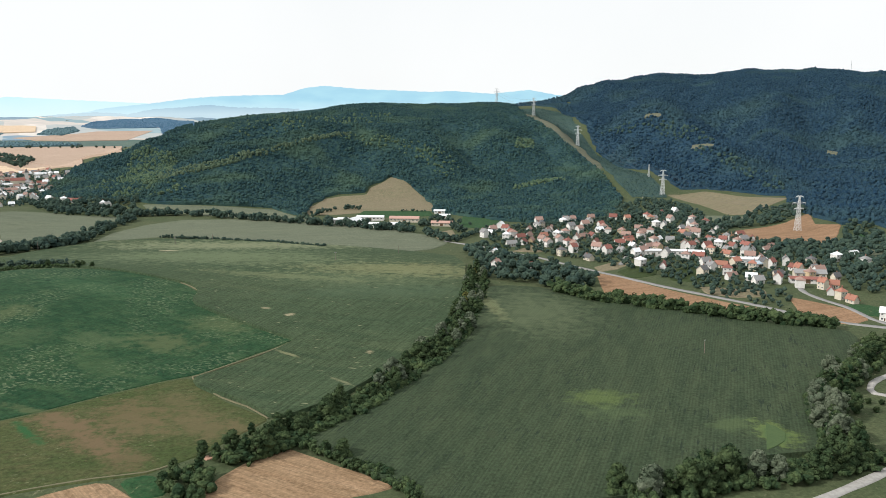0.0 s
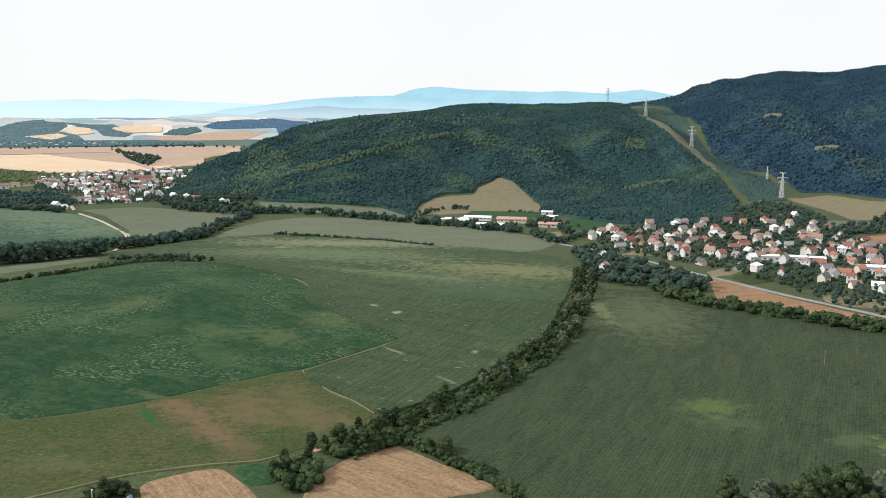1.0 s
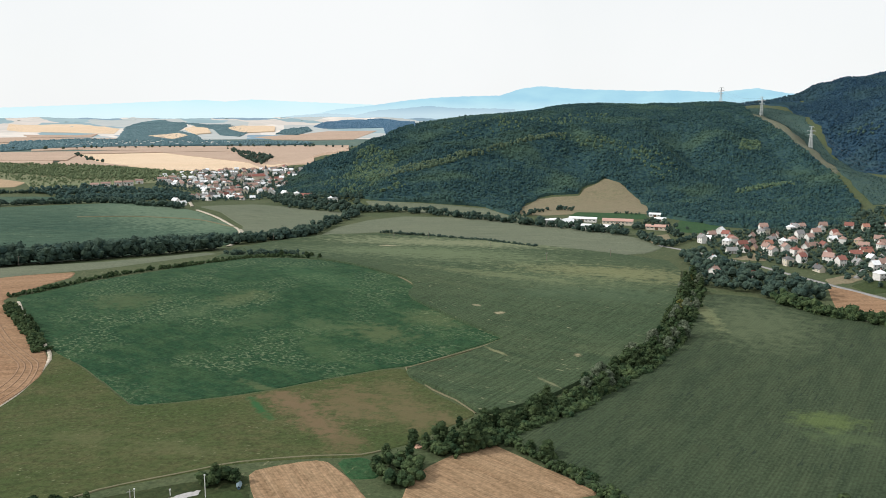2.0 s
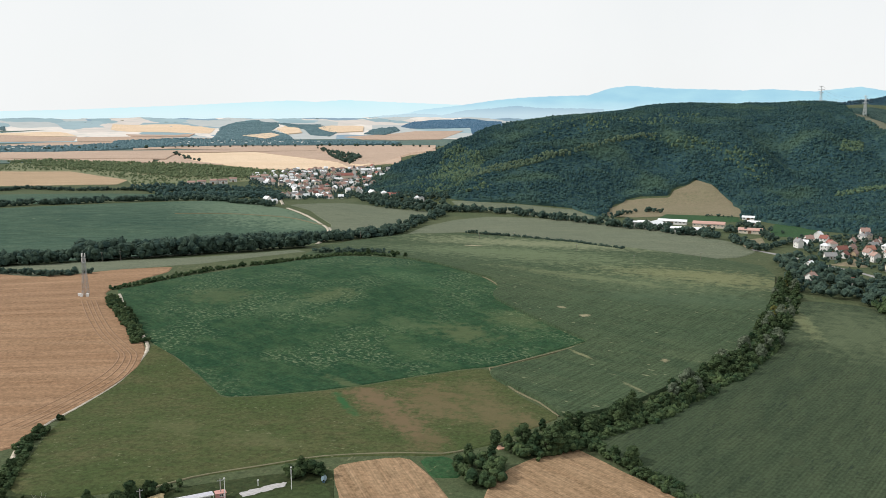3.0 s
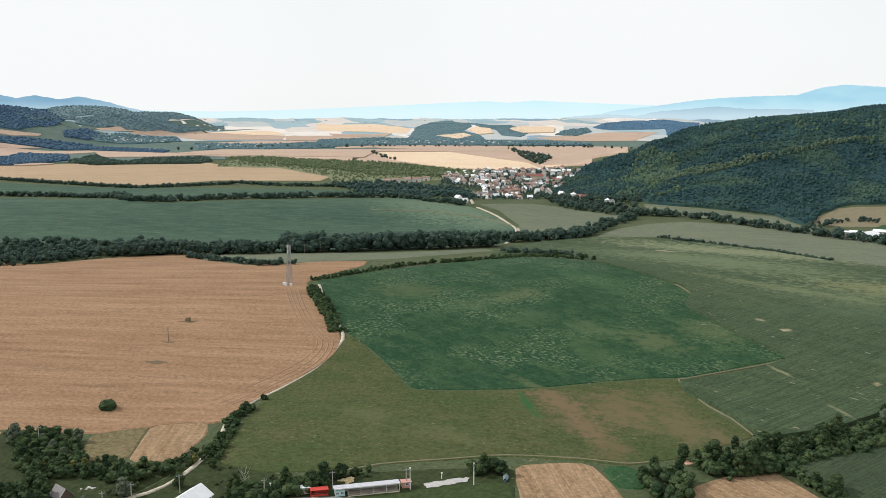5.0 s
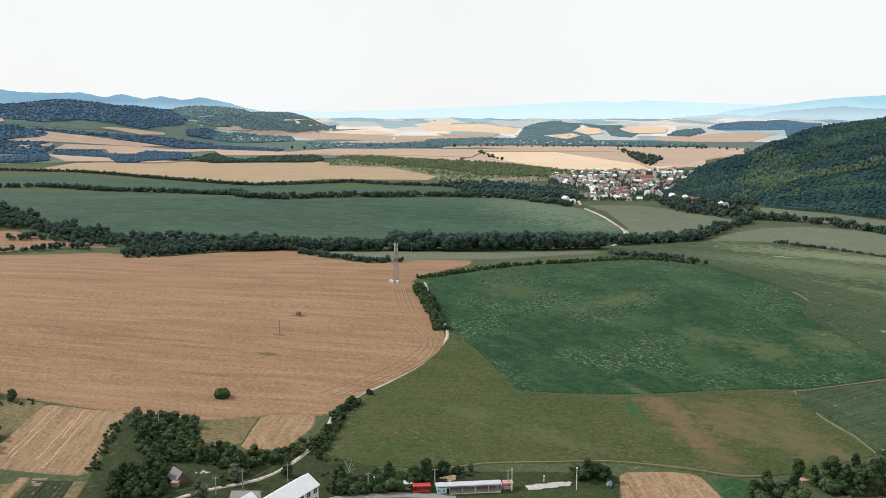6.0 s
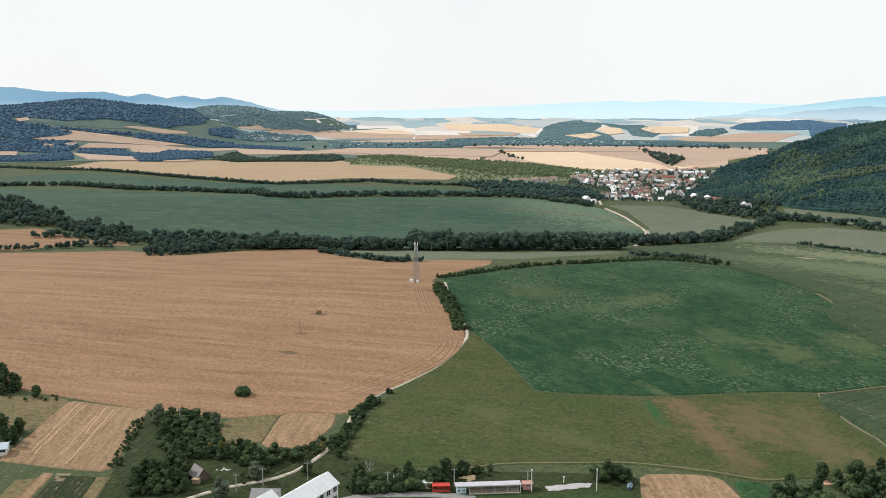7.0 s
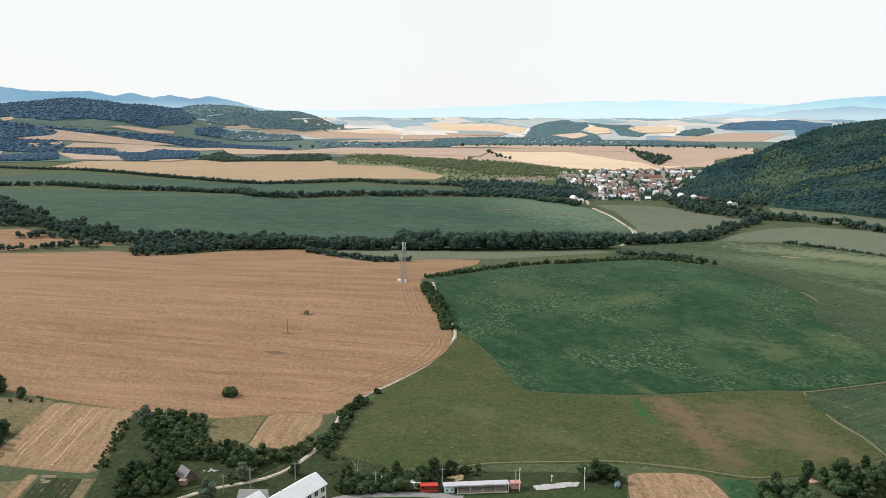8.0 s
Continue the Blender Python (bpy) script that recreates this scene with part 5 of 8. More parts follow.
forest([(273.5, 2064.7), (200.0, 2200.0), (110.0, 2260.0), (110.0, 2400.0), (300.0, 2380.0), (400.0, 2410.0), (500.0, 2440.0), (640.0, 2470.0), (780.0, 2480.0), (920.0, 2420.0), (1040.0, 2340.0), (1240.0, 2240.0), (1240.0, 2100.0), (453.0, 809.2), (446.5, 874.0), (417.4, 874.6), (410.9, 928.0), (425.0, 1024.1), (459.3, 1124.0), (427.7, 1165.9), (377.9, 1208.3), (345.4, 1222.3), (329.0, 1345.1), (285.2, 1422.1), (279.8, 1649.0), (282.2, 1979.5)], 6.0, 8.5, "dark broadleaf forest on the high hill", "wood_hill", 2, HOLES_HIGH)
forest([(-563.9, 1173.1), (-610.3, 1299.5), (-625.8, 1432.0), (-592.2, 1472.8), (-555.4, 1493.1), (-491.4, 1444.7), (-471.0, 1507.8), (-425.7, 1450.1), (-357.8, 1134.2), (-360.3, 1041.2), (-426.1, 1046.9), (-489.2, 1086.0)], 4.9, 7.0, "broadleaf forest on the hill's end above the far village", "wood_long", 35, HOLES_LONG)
forest([(222.0, 1548.5), (248.9, 1349.8), (264.5, 1171.3), (312.8, 1175.0), (319.1, 1302.9), (283.4, 1438.1), (268.2, 1645.0), (228.5, 1720.5)], 5.0, 3.4, "low scrub under the power line", "wood_mid", 3, (LINE_CUT,), 1.3)
forest([(138.2, 1811.7), (233.2, 2011.1), (274.8, 2022.2), (265.7, 1629.3), (220.6, 1538.2), (186.9, 1603.4), (158.4, 1703.5)], 5.0, 3.4, "low scrub on the saddle between the hills", "wood_mid", 58, (LINE_CUT,), 1.3)
wood("hill_foot_trees", scatter([(-482.2, 1078.0), (-431.5, 1061.0), (-375.0, 1043.0), (-375.0, 1018.0), (-419.0, 1028.8)], 7.5, R1), 7, "trees at the foot of the wooded hill", "wood_near", 34)

# tree lines of the valley
wood("tree_belt", along([(-628.3, 441.7), (-571.6, 485.3), (-538.1, 508.7), (-513.0, 518.7)], 5, 26, R1), 12, "tall dark tree belt along the stream", seed=4, lobes=9, wide=0.31, tufts=40)
wood("tree_belt", along([(-512.7, 525.6), (-483.8, 537.9), (-481.4, 546.4), (-467.5, 549.1), (-443.6, 566.2), (-393.6, 613.3), (-372.2, 648.5)], 4.2, 22, R1), 15.5, "tall dark poplar belt along the stream", seed=5, lobes=9, wide=0.31, tufts=40)
wood("tree_belt", scatter([(-746.1, 395.4), (-743.9, 444.6), (-685.8, 469.9), (-645.6, 506.3), (-595.1, 495.4), (-620.4, 436.1), (-627.6, 373.8), (-635.1, 343.6), (-700.7, 384.2)], 8, R1), 9, "dense stream-side thicket of broadleaf trees", seed=6)
wood("copse", scatter([(-1156.6, 370.8), (-1044.9, 406.2), (-947.0, 402.6), (-874.3, 393.5), (-811.2, 421.8), (-749.1, 411.4), (-723.6, 380.4), (-777.2, 380.7), (-870.1, 368.5), (-987.4, 314.3)], 9, R1), 10, "dark broadleaf copse on the valley side", seed=7)
wood("hedge", along([(-815.7, 256.9), (-777.2, 298.2), (-764.2, 321.9), (-743.0, 358.1), (-721.1, 365.5)], 6, 14, R1), 7, "dark hedge between stubble fields", seed=8)
wood("hedge", along([(-839.4, 338.7), (-815.4, 365.9), (-743.3, 379.9)], 7, 12, R1), 8, "dark hedge beside the copse", seed=9)
wood("tree_line", along([(-2110.2, 707.6), (-1843.5, 792.8), (-1728.9, 847.7), (-1518.8, 856.5), (-1367.6, 860.2), (-1266.5, 869.3), (-1162.1, 881.5), (-1126.3, 963.1), (-1096.1, 1042.5), (-1003.6, 1033.8), (-928.9, 1065.5), (-830.4, 1092.2)], 3.6, 11, R1), 6, "long line of trees between fields", seed=10, lobes=3, tufts=10, wide=0.52)
wood("tree_line", along([(-1526.6, 508.5), (-1408.8, 640.3), (-1275.8, 669.0), (-1178.7, 710.2), (-1078.6, 744.1), (-879.7, 648.3), (-833.6, 674.4), (-808.4, 727.6), (-763.8, 785.6), (-723.0, 851.2), (-667.8, 902.6), (-582.9, 882.3), (-539.1, 877.7)], 4.0, 14, R1), 7.5, "long dark line of trees above the green field", seed=11, lobes=3, tufts=10, wide=0.52)
wood("copse", scatter([(-936.2, 1088.5), (-888.6, 1168.9), (-789.2, 1161.6), (-682.6, 1111.5), (-557.6, 932.2), (-595.9, 928.4), (-701.1, 947.7), (-821.9, 1008.9)], 11, R1), 9, "trees at the edge of the far village", "wood_mid", seed=12)
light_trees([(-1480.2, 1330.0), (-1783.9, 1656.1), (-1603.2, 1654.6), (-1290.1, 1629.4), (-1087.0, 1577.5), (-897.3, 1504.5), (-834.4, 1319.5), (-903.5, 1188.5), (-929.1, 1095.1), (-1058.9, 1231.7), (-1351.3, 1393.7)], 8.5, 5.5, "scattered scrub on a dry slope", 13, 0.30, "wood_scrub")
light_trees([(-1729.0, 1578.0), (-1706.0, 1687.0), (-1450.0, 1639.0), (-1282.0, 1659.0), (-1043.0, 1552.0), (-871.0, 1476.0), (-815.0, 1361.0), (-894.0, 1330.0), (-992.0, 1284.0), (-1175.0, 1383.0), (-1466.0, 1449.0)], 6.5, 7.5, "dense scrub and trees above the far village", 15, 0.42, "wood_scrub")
wood("copse", scatter([(-1402.8, 2551.9), (-1239.4, 2342.4), (-1075.8, 2130.1), (-982.0, 2042.2), (-869.2, 1735.4), (-1011.4, 1941.8)], 18, R1), 13, "wooded strip between pale fields", "wood_near", 14, 1)
wood("tree_row", along([(-2259.2, 1839.2), (-2139.7, 2041.0), (-1989.1, 2225.5), (-1780.5, 2410.2), (-1611.6, 2511.8), (-1412.6, 2628.6), (-1205.6, 2712.0), (-1006.3, 2711.0)], 24, 10, R1), 12, "row of roadside trees across the plain", "wood_near", 15, 1)
wood("tree_row", along([(-1651.3, 2115.3), (-1374.1, 1821.5), (-1290.9, 1746.9)], 20, 12, R1), 10, "short row of trees on a field edge", "wood_near", 16, 1)
wood("hedge", along([(-554.2, 460.3), (-496.3, 447.6), (-450.7, 443.3), (-433.4, 460.2)], 3.0, 8, R1), 5, "dark hedge behind the radio mast", seed=59)
wood("riverside_trees", along([(-367.7, 732.1), (-337.2, 759.3), (-345.9, 859.9), (-350.9, 954.5), (-320.4, 980.1), (-269.4, 963.3), (-218.7, 940.2), (-149.6, 906.1), (-85.5, 876.6), (-19.3, 836.3), (8.5, 780.5)], 6, 16, R1), 9, "line of trees along the stream", seed=17)
wood("riverside_trees", along([(-385.0, 691.8), (-372.0, 716.6), (-352.3, 735.0), (-337.3, 777.0)], 5, 22, R1), 10, "clump of trees at the stream crossing", seed=18)
wood("hedge", along([(-330.3, 594.8), (-303.5, 598.3), (-266.2, 601.8)], 3, 8, R1), 5, "hedge on the crest of the field", seed=19)
wood("hedge", along([(-272.2, 804.4), (-245.9, 798.4), (-204.5, 784.6), (-158.3, 767.3), (-102.9, 724.8)], 1.9, 4, R1), 3.6, "low hedge on the crest of the maize field", seed=20)
wood("riverside_trees", scatter([(19.8, 711.3), (39.2, 740.5), (54.1, 685.4), (92.5, 627.3), (112.5, 596.0), (101.0, 553.4), (82.8, 559.1), (56.8, 567.8), (37.6, 572.1), (27.2, 602.0)], 8.5, R1), 9, "riverside wood beside the country road", seed=21)
wood("hill_foot_trees", scatter([(-553.9, 1107.6), (-447.3, 1044.4), (-376.8, 1012.4), (-341.8, 975.7), (-310.3, 981.1), (-379.7, 951.4), (-462.2, 978.0)], 10, R1), 10, "trees at the foot of the wooded hill", seed=22)
wood("hill_foot_trees", along([(-155.0, 939.4), (-148.5, 1003.6), (-129.3, 1040.7), (-101.3, 1041.7)], 8, 14, R1), 7, "bushes behind the works", seed=23)
wood("village_trees", scatter([(38.9, 872.5), (109.5, 921.2), (195.0, 976.0), (293.9, 1048.3), (290.9, 903.7), (298.1, 820.7), (303.3, 749.1), (259.1, 615.7), (208.1, 555.9), (168.9, 593.7), (139.4, 646.5), (102.4, 696.5), (48.4, 742.0)], 7.0, R1), 4.6, "garden trees among the village houses", seed=24, tufts=16, lobes=3, wide=0.5)
wood("village_trees", scatter([(282.5, 761.9), (327.6, 783.9), (363.3, 769.1), (453.0, 809.2), (316.1, 558.3), (281.0, 556.9), (291.5, 595.4), (290.9, 650.4), (273.1, 650.1), (269.5, 675.1)], 8.5, R1), 7.5, "dark trees behind the village houses", seed=25, tufts=16, lobes=3, wide=0.5)
wood("village_trees", scatter([(279.1, 926.2), (358.1, 971.8), (388.4, 1027.2), (435.2, 1049.3), (418.4, 967.7), (371.6, 915.0), (321.7, 887.3), (264.6, 838.2)], 10, R1), 8, "trees above the village", seed=26, tufts=16, lobes=3, wide=0.5)
wood("village_trees", scatter([(172.1, 922.6), (232.9, 1094.9), (285.8, 1161.3), (318.1, 1095.8), (305.7, 950.9), (272.8, 925.9), (241.0, 975.7), (198.1, 898.7)], 9, R1), 6.5, "trees and orchards on the village edge", seed=27, tufts=16, lobes=3, wide=0.5)
wood("village_trees", scatter([(401.6, 840.1), (420.0, 867.5), (442.7, 866.2), (433.1, 824.1), (400.3, 775.2), (380.2, 782.7)], 10, R1), 8, "thicket on the field corner", seed=28, tufts=16, lobes=3, wide=0.5)
wood("village_trees", scatter([(166.2, 583.8), (211.4, 565.1), (234.8, 556.0), (212.6, 505.8), (196.9, 524.9), (173.8, 555.9)], 8, R1), 4.5, "garden shrubs by the road", seed=29, tufts=16, lobes=3, wide=0.5)
wood("orchard_trees", along([(-50.1, 1028.8), (-22.1, 1015.8)], 4.5, 16, R1), 3, "young orchard rows beside the works", seed=30, lobes=1)
wood("works_trees", along([(-26.3, 881.6), (-7.4, 900.0), (10.7, 883.9), (19.4, 843.8)], 5, 10, R1), 6, "trees between the works and the village", seed=87)
wood("works_trees", along([(8.5, 786.0), (25.6, 821.6), (37.7, 845.2)], 5, 10, R1), 6, "trees beside the road", seed=88)
wood("works_trees", along([(-109.4, 877.6), (-60.2, 854.6), (-26.6, 889.5), (-9.1, 947.1), (9.7, 900.2), (33.8, 893.3)], 8, 12, R1), 7, "trees round the works", seed=31)
wood("village_trees", scatter([(-577.7, 940.4), (-658.6, 1121.1), (-808.2, 1232.9), (-957.0, 1449.4), (-912.2, 1552.1), (-826.4, 1612.0), (-613.0, 1403.0), (-573.2, 1261.1), (-534.6, 1112.4), (-542.8, 981.2)], 7.2, R1), 5, "garden trees of the far village", "wood_mid", seed=32, lobes=2, tufts=14)
wood("scrub", scatter([(-638.6, 1286.3), (-587.5, 1323.7), (-511.7, 1255.4), (-418.3, 1028.2), (-510.2, 1079.0)], 13, R1), 8, "trees between village and hill", "wood_mid", seed=33, lobes=2, tufts=10)

# far woods of the plain and the foothills, haze blue in their colours
def far_wood(poly, label, spacing=13, tall=10, seed=0, mat="wood_far"):
    """A far wood: a closed canopy over the ground with uneven crowns standing out of it."""
    rng = np.random.default_rng(seed)
    x, y = scatter(poly, spacing, rng)
    z = ground(x, y)
    h = tall * rng.uniform(0.4, 1.0, len(x))
    r = h * rng.uniform(0.8, 1.3, len(x))
    v, f = lumps(np.stack([x, y, z + 3.5 + h * 0.3], 1), np.stack([r, r, h], 1), BALL1, rng, 0.28, keep_low=False)
    sheet, faces = drape(poly, 24, 5.0, 5.0, seed)
    tris = [(t[0], t[k], t[k + 1]) for t in faces for k in range(1, len(t) - 1)]
    ob = new("far_wood", quick_mesh("far_wood", np.vstack([v, sheet]), np.vstack([f, np.array(tris) + len(v)]), M[mat]))
    return tagged(ob, label, "trees", kind="stuff")


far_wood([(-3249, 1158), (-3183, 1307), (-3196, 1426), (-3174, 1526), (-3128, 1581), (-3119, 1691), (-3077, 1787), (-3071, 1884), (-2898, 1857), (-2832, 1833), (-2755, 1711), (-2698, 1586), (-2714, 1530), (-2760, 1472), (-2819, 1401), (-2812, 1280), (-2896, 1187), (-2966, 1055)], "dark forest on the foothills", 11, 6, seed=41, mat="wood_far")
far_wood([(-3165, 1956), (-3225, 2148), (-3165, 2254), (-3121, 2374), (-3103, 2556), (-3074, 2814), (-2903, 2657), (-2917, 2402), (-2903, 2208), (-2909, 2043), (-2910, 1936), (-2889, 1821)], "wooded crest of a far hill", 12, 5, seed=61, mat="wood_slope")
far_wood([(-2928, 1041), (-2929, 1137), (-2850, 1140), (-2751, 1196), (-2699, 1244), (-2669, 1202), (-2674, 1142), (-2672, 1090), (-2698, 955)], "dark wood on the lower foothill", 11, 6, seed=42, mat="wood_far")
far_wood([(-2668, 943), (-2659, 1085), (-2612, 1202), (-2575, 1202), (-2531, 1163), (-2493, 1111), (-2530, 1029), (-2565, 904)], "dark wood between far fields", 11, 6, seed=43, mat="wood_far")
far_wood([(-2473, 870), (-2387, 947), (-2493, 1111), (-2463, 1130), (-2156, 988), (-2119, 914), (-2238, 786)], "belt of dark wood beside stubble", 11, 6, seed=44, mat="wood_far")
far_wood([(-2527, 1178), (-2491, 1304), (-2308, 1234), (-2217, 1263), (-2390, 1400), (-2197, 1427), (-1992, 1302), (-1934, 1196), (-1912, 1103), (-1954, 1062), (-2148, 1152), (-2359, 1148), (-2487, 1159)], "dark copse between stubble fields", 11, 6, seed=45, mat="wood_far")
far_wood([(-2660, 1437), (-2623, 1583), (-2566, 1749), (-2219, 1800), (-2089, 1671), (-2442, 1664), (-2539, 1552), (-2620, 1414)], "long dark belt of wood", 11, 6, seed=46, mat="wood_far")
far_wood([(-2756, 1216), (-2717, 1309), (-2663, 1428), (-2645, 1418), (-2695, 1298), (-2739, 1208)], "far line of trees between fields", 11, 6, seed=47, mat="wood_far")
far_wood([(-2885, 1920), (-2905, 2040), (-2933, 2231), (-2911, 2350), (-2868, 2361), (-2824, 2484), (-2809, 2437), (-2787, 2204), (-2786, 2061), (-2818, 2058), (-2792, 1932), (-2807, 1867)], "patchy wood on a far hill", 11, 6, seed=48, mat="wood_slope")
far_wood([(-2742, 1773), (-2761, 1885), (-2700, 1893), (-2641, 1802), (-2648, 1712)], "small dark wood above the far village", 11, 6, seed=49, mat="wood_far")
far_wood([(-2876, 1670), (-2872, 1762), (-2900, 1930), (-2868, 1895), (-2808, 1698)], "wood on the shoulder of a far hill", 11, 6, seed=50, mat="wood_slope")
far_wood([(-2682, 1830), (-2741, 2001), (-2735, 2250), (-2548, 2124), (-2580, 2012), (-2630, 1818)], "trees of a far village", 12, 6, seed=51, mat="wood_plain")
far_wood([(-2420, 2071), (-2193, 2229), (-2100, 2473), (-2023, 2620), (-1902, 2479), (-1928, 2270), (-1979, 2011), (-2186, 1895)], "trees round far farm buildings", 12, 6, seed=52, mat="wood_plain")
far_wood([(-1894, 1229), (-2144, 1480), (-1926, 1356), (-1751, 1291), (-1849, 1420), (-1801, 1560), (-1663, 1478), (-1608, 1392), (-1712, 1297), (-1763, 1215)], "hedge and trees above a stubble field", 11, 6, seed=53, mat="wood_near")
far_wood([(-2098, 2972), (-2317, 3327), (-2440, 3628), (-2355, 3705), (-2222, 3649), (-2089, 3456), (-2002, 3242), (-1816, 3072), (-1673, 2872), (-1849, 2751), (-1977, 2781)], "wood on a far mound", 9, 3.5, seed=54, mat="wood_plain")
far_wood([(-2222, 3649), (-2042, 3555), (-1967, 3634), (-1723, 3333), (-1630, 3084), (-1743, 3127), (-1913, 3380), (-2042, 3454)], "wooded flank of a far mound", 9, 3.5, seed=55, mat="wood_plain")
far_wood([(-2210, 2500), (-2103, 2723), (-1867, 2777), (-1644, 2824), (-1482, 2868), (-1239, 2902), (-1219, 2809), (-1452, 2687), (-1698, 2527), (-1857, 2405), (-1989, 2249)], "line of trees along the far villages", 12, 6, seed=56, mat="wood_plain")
far_wood([(-1610.0, 3781.0), (-1666.0, 4085.0), (-1619.0, 4177.0), (-1529.0, 4226.0), (-1359.0, 4272.0), (-1264.0, 4312.0), (-453.0, 1542.0), (-1256.0, 3774.0), (-1399.0, 3713.0), (-1519.0, 3670.0)], "dark wood on a far hill", 11, 4, seed=58, mat="wood_haze")
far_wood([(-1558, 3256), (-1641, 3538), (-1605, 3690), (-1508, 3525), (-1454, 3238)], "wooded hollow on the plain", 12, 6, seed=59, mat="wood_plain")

# ---- far mountains: plain glowing backdrop, the blue of distance painted in as haze ----
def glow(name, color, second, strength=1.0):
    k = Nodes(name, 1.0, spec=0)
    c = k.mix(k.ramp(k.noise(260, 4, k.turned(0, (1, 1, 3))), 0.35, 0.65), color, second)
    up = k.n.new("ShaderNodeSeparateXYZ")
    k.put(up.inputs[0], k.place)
    # Painted haze: the glow fades to near white towards the foot.
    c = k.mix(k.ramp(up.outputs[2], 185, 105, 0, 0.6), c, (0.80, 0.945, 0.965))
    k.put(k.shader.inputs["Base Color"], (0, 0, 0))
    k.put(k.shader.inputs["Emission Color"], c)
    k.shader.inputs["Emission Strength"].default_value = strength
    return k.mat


def backdrop(name, crest_line, reach, mat, label):
    """A range of mountains: a rounded bank whose crest runs at the given heights; crest_line: compass degrees, height."""
    verts, faces = [], []
    az = np.linspace(crest_line[0][0], crest_line[-1][0], 240)
    h = np.interp(az, [p[0] for p in crest_line], [p[1] for p in crest_line])
    h = h + 0.9 * np.sin(az * 9) + 0.6 * np.sin(az * 23 + 1)
    for i in range(len(az)):
        a = radians(az[i])
        for dr, up in ((-110, -40), (-70, 0.55), (-30, 0.85), (0, 1.0), (25, 0.7), (40, -40)):
            z = up if up < 0 else 40 + (h[i] - 40) * up
            verts.append((math.sin(a) * (reach + dr), math.cos(a) * (reach + dr), z))
        if i:
            b = 6 * i
            faces += [(b - 6 + k, b - 5 + k, b + 1 + k, b + k) for k in range(5)]
    ob = new(name, mesh_of(name, verts, faces, mat, True))
    return tagged(ob, label, "mountains", kind="structure")


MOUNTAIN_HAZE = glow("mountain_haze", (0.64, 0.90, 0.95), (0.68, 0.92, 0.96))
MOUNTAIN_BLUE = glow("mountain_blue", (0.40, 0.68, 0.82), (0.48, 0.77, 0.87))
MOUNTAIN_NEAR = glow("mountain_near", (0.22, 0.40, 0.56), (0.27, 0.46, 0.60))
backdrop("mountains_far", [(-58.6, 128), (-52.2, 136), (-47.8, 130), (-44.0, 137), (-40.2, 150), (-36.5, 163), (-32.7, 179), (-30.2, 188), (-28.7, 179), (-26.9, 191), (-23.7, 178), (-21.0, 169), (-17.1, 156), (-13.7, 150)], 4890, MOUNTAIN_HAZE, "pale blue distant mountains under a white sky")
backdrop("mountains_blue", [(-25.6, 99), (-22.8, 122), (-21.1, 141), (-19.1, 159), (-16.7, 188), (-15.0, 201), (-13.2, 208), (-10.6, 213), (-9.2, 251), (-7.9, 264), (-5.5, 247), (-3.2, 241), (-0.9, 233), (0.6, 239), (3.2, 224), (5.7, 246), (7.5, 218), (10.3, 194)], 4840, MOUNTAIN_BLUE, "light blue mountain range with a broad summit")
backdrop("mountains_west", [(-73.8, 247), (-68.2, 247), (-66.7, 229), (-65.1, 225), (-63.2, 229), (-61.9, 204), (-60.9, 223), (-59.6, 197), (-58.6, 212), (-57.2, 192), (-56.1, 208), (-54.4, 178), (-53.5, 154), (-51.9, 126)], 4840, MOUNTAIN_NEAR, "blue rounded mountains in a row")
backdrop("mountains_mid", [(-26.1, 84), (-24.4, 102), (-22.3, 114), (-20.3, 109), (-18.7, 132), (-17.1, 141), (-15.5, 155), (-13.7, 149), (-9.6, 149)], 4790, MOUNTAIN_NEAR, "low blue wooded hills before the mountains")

# ---- things: helpers ----
def part(name, me, parent, label=""):
    ob = new(name, me)
    ob.parent = parent
    if label:
        ob["label"] = label
    return ob


class Solid:
    """Collects boxes, beams and prisms into one mesh."""

    def __init__(self):
        self.v, self.f = [], []

    def box(self, x, y, z, sx, sy, sz):
        """A box centred on x, y, standing on z."""
        b = len(self.v)
        self.v += [(x + i * sx / 2, y + j * sy / 2, z + k * sz) for k in (0, 1) for j in (-1, 1) for i in (-1, 1)]
        self.f += [tuple(b + q for q in s) for s in ((0, 2, 3, 1), (4, 5, 7, 6), (0, 1, 5, 4), (2, 6, 7, 3), (0, 4, 6, 2), (1, 3, 7, 5))]
        return self

    def beam(self, p, q, r0, r1=None, sides=4):
        p, q = Vector(p), Vector(q)
        d = (q - p).normalized()
        s = d.orthogonal().normalized()
        t = d.cross(s)
        b, r1 = len(self.v), r0 if r1 is None else r1
        for c, r in ((p, r0), (q, r1)):
            for k in range(sides):
                a = 2 * math.pi * (k + 0.5) / sides
                self.v.append(tuple(c + (s * math.cos(a) + t * math.sin(a)) * r))
        self.f += [(b + k, b + (k + 1) % sides, b + sides + (k + 1) % sides, b + sides + k) for k in range(sides)]
        self.f += [tuple(b + sides - 1 - k for k in range(sides)), tuple(b + sides + k for k in range(sides))]
        return self

    def hull(self, pts, faces):
        b = len(self.v)
        self.v += pts
        self.f += [tuple(b + q for q in f) for f in faces]
        return self

    def mesh(self, name, mat, smooth=False):
        return mesh_of(name, self.v, self.f, mat, smooth)


def empty(name, x=0, y=0, turn=0, scale=1.0, sink=0.0):
    ob = new(name)
    ob.matrix_basis = spot(x, y, turn, scale, sink)
    return ob


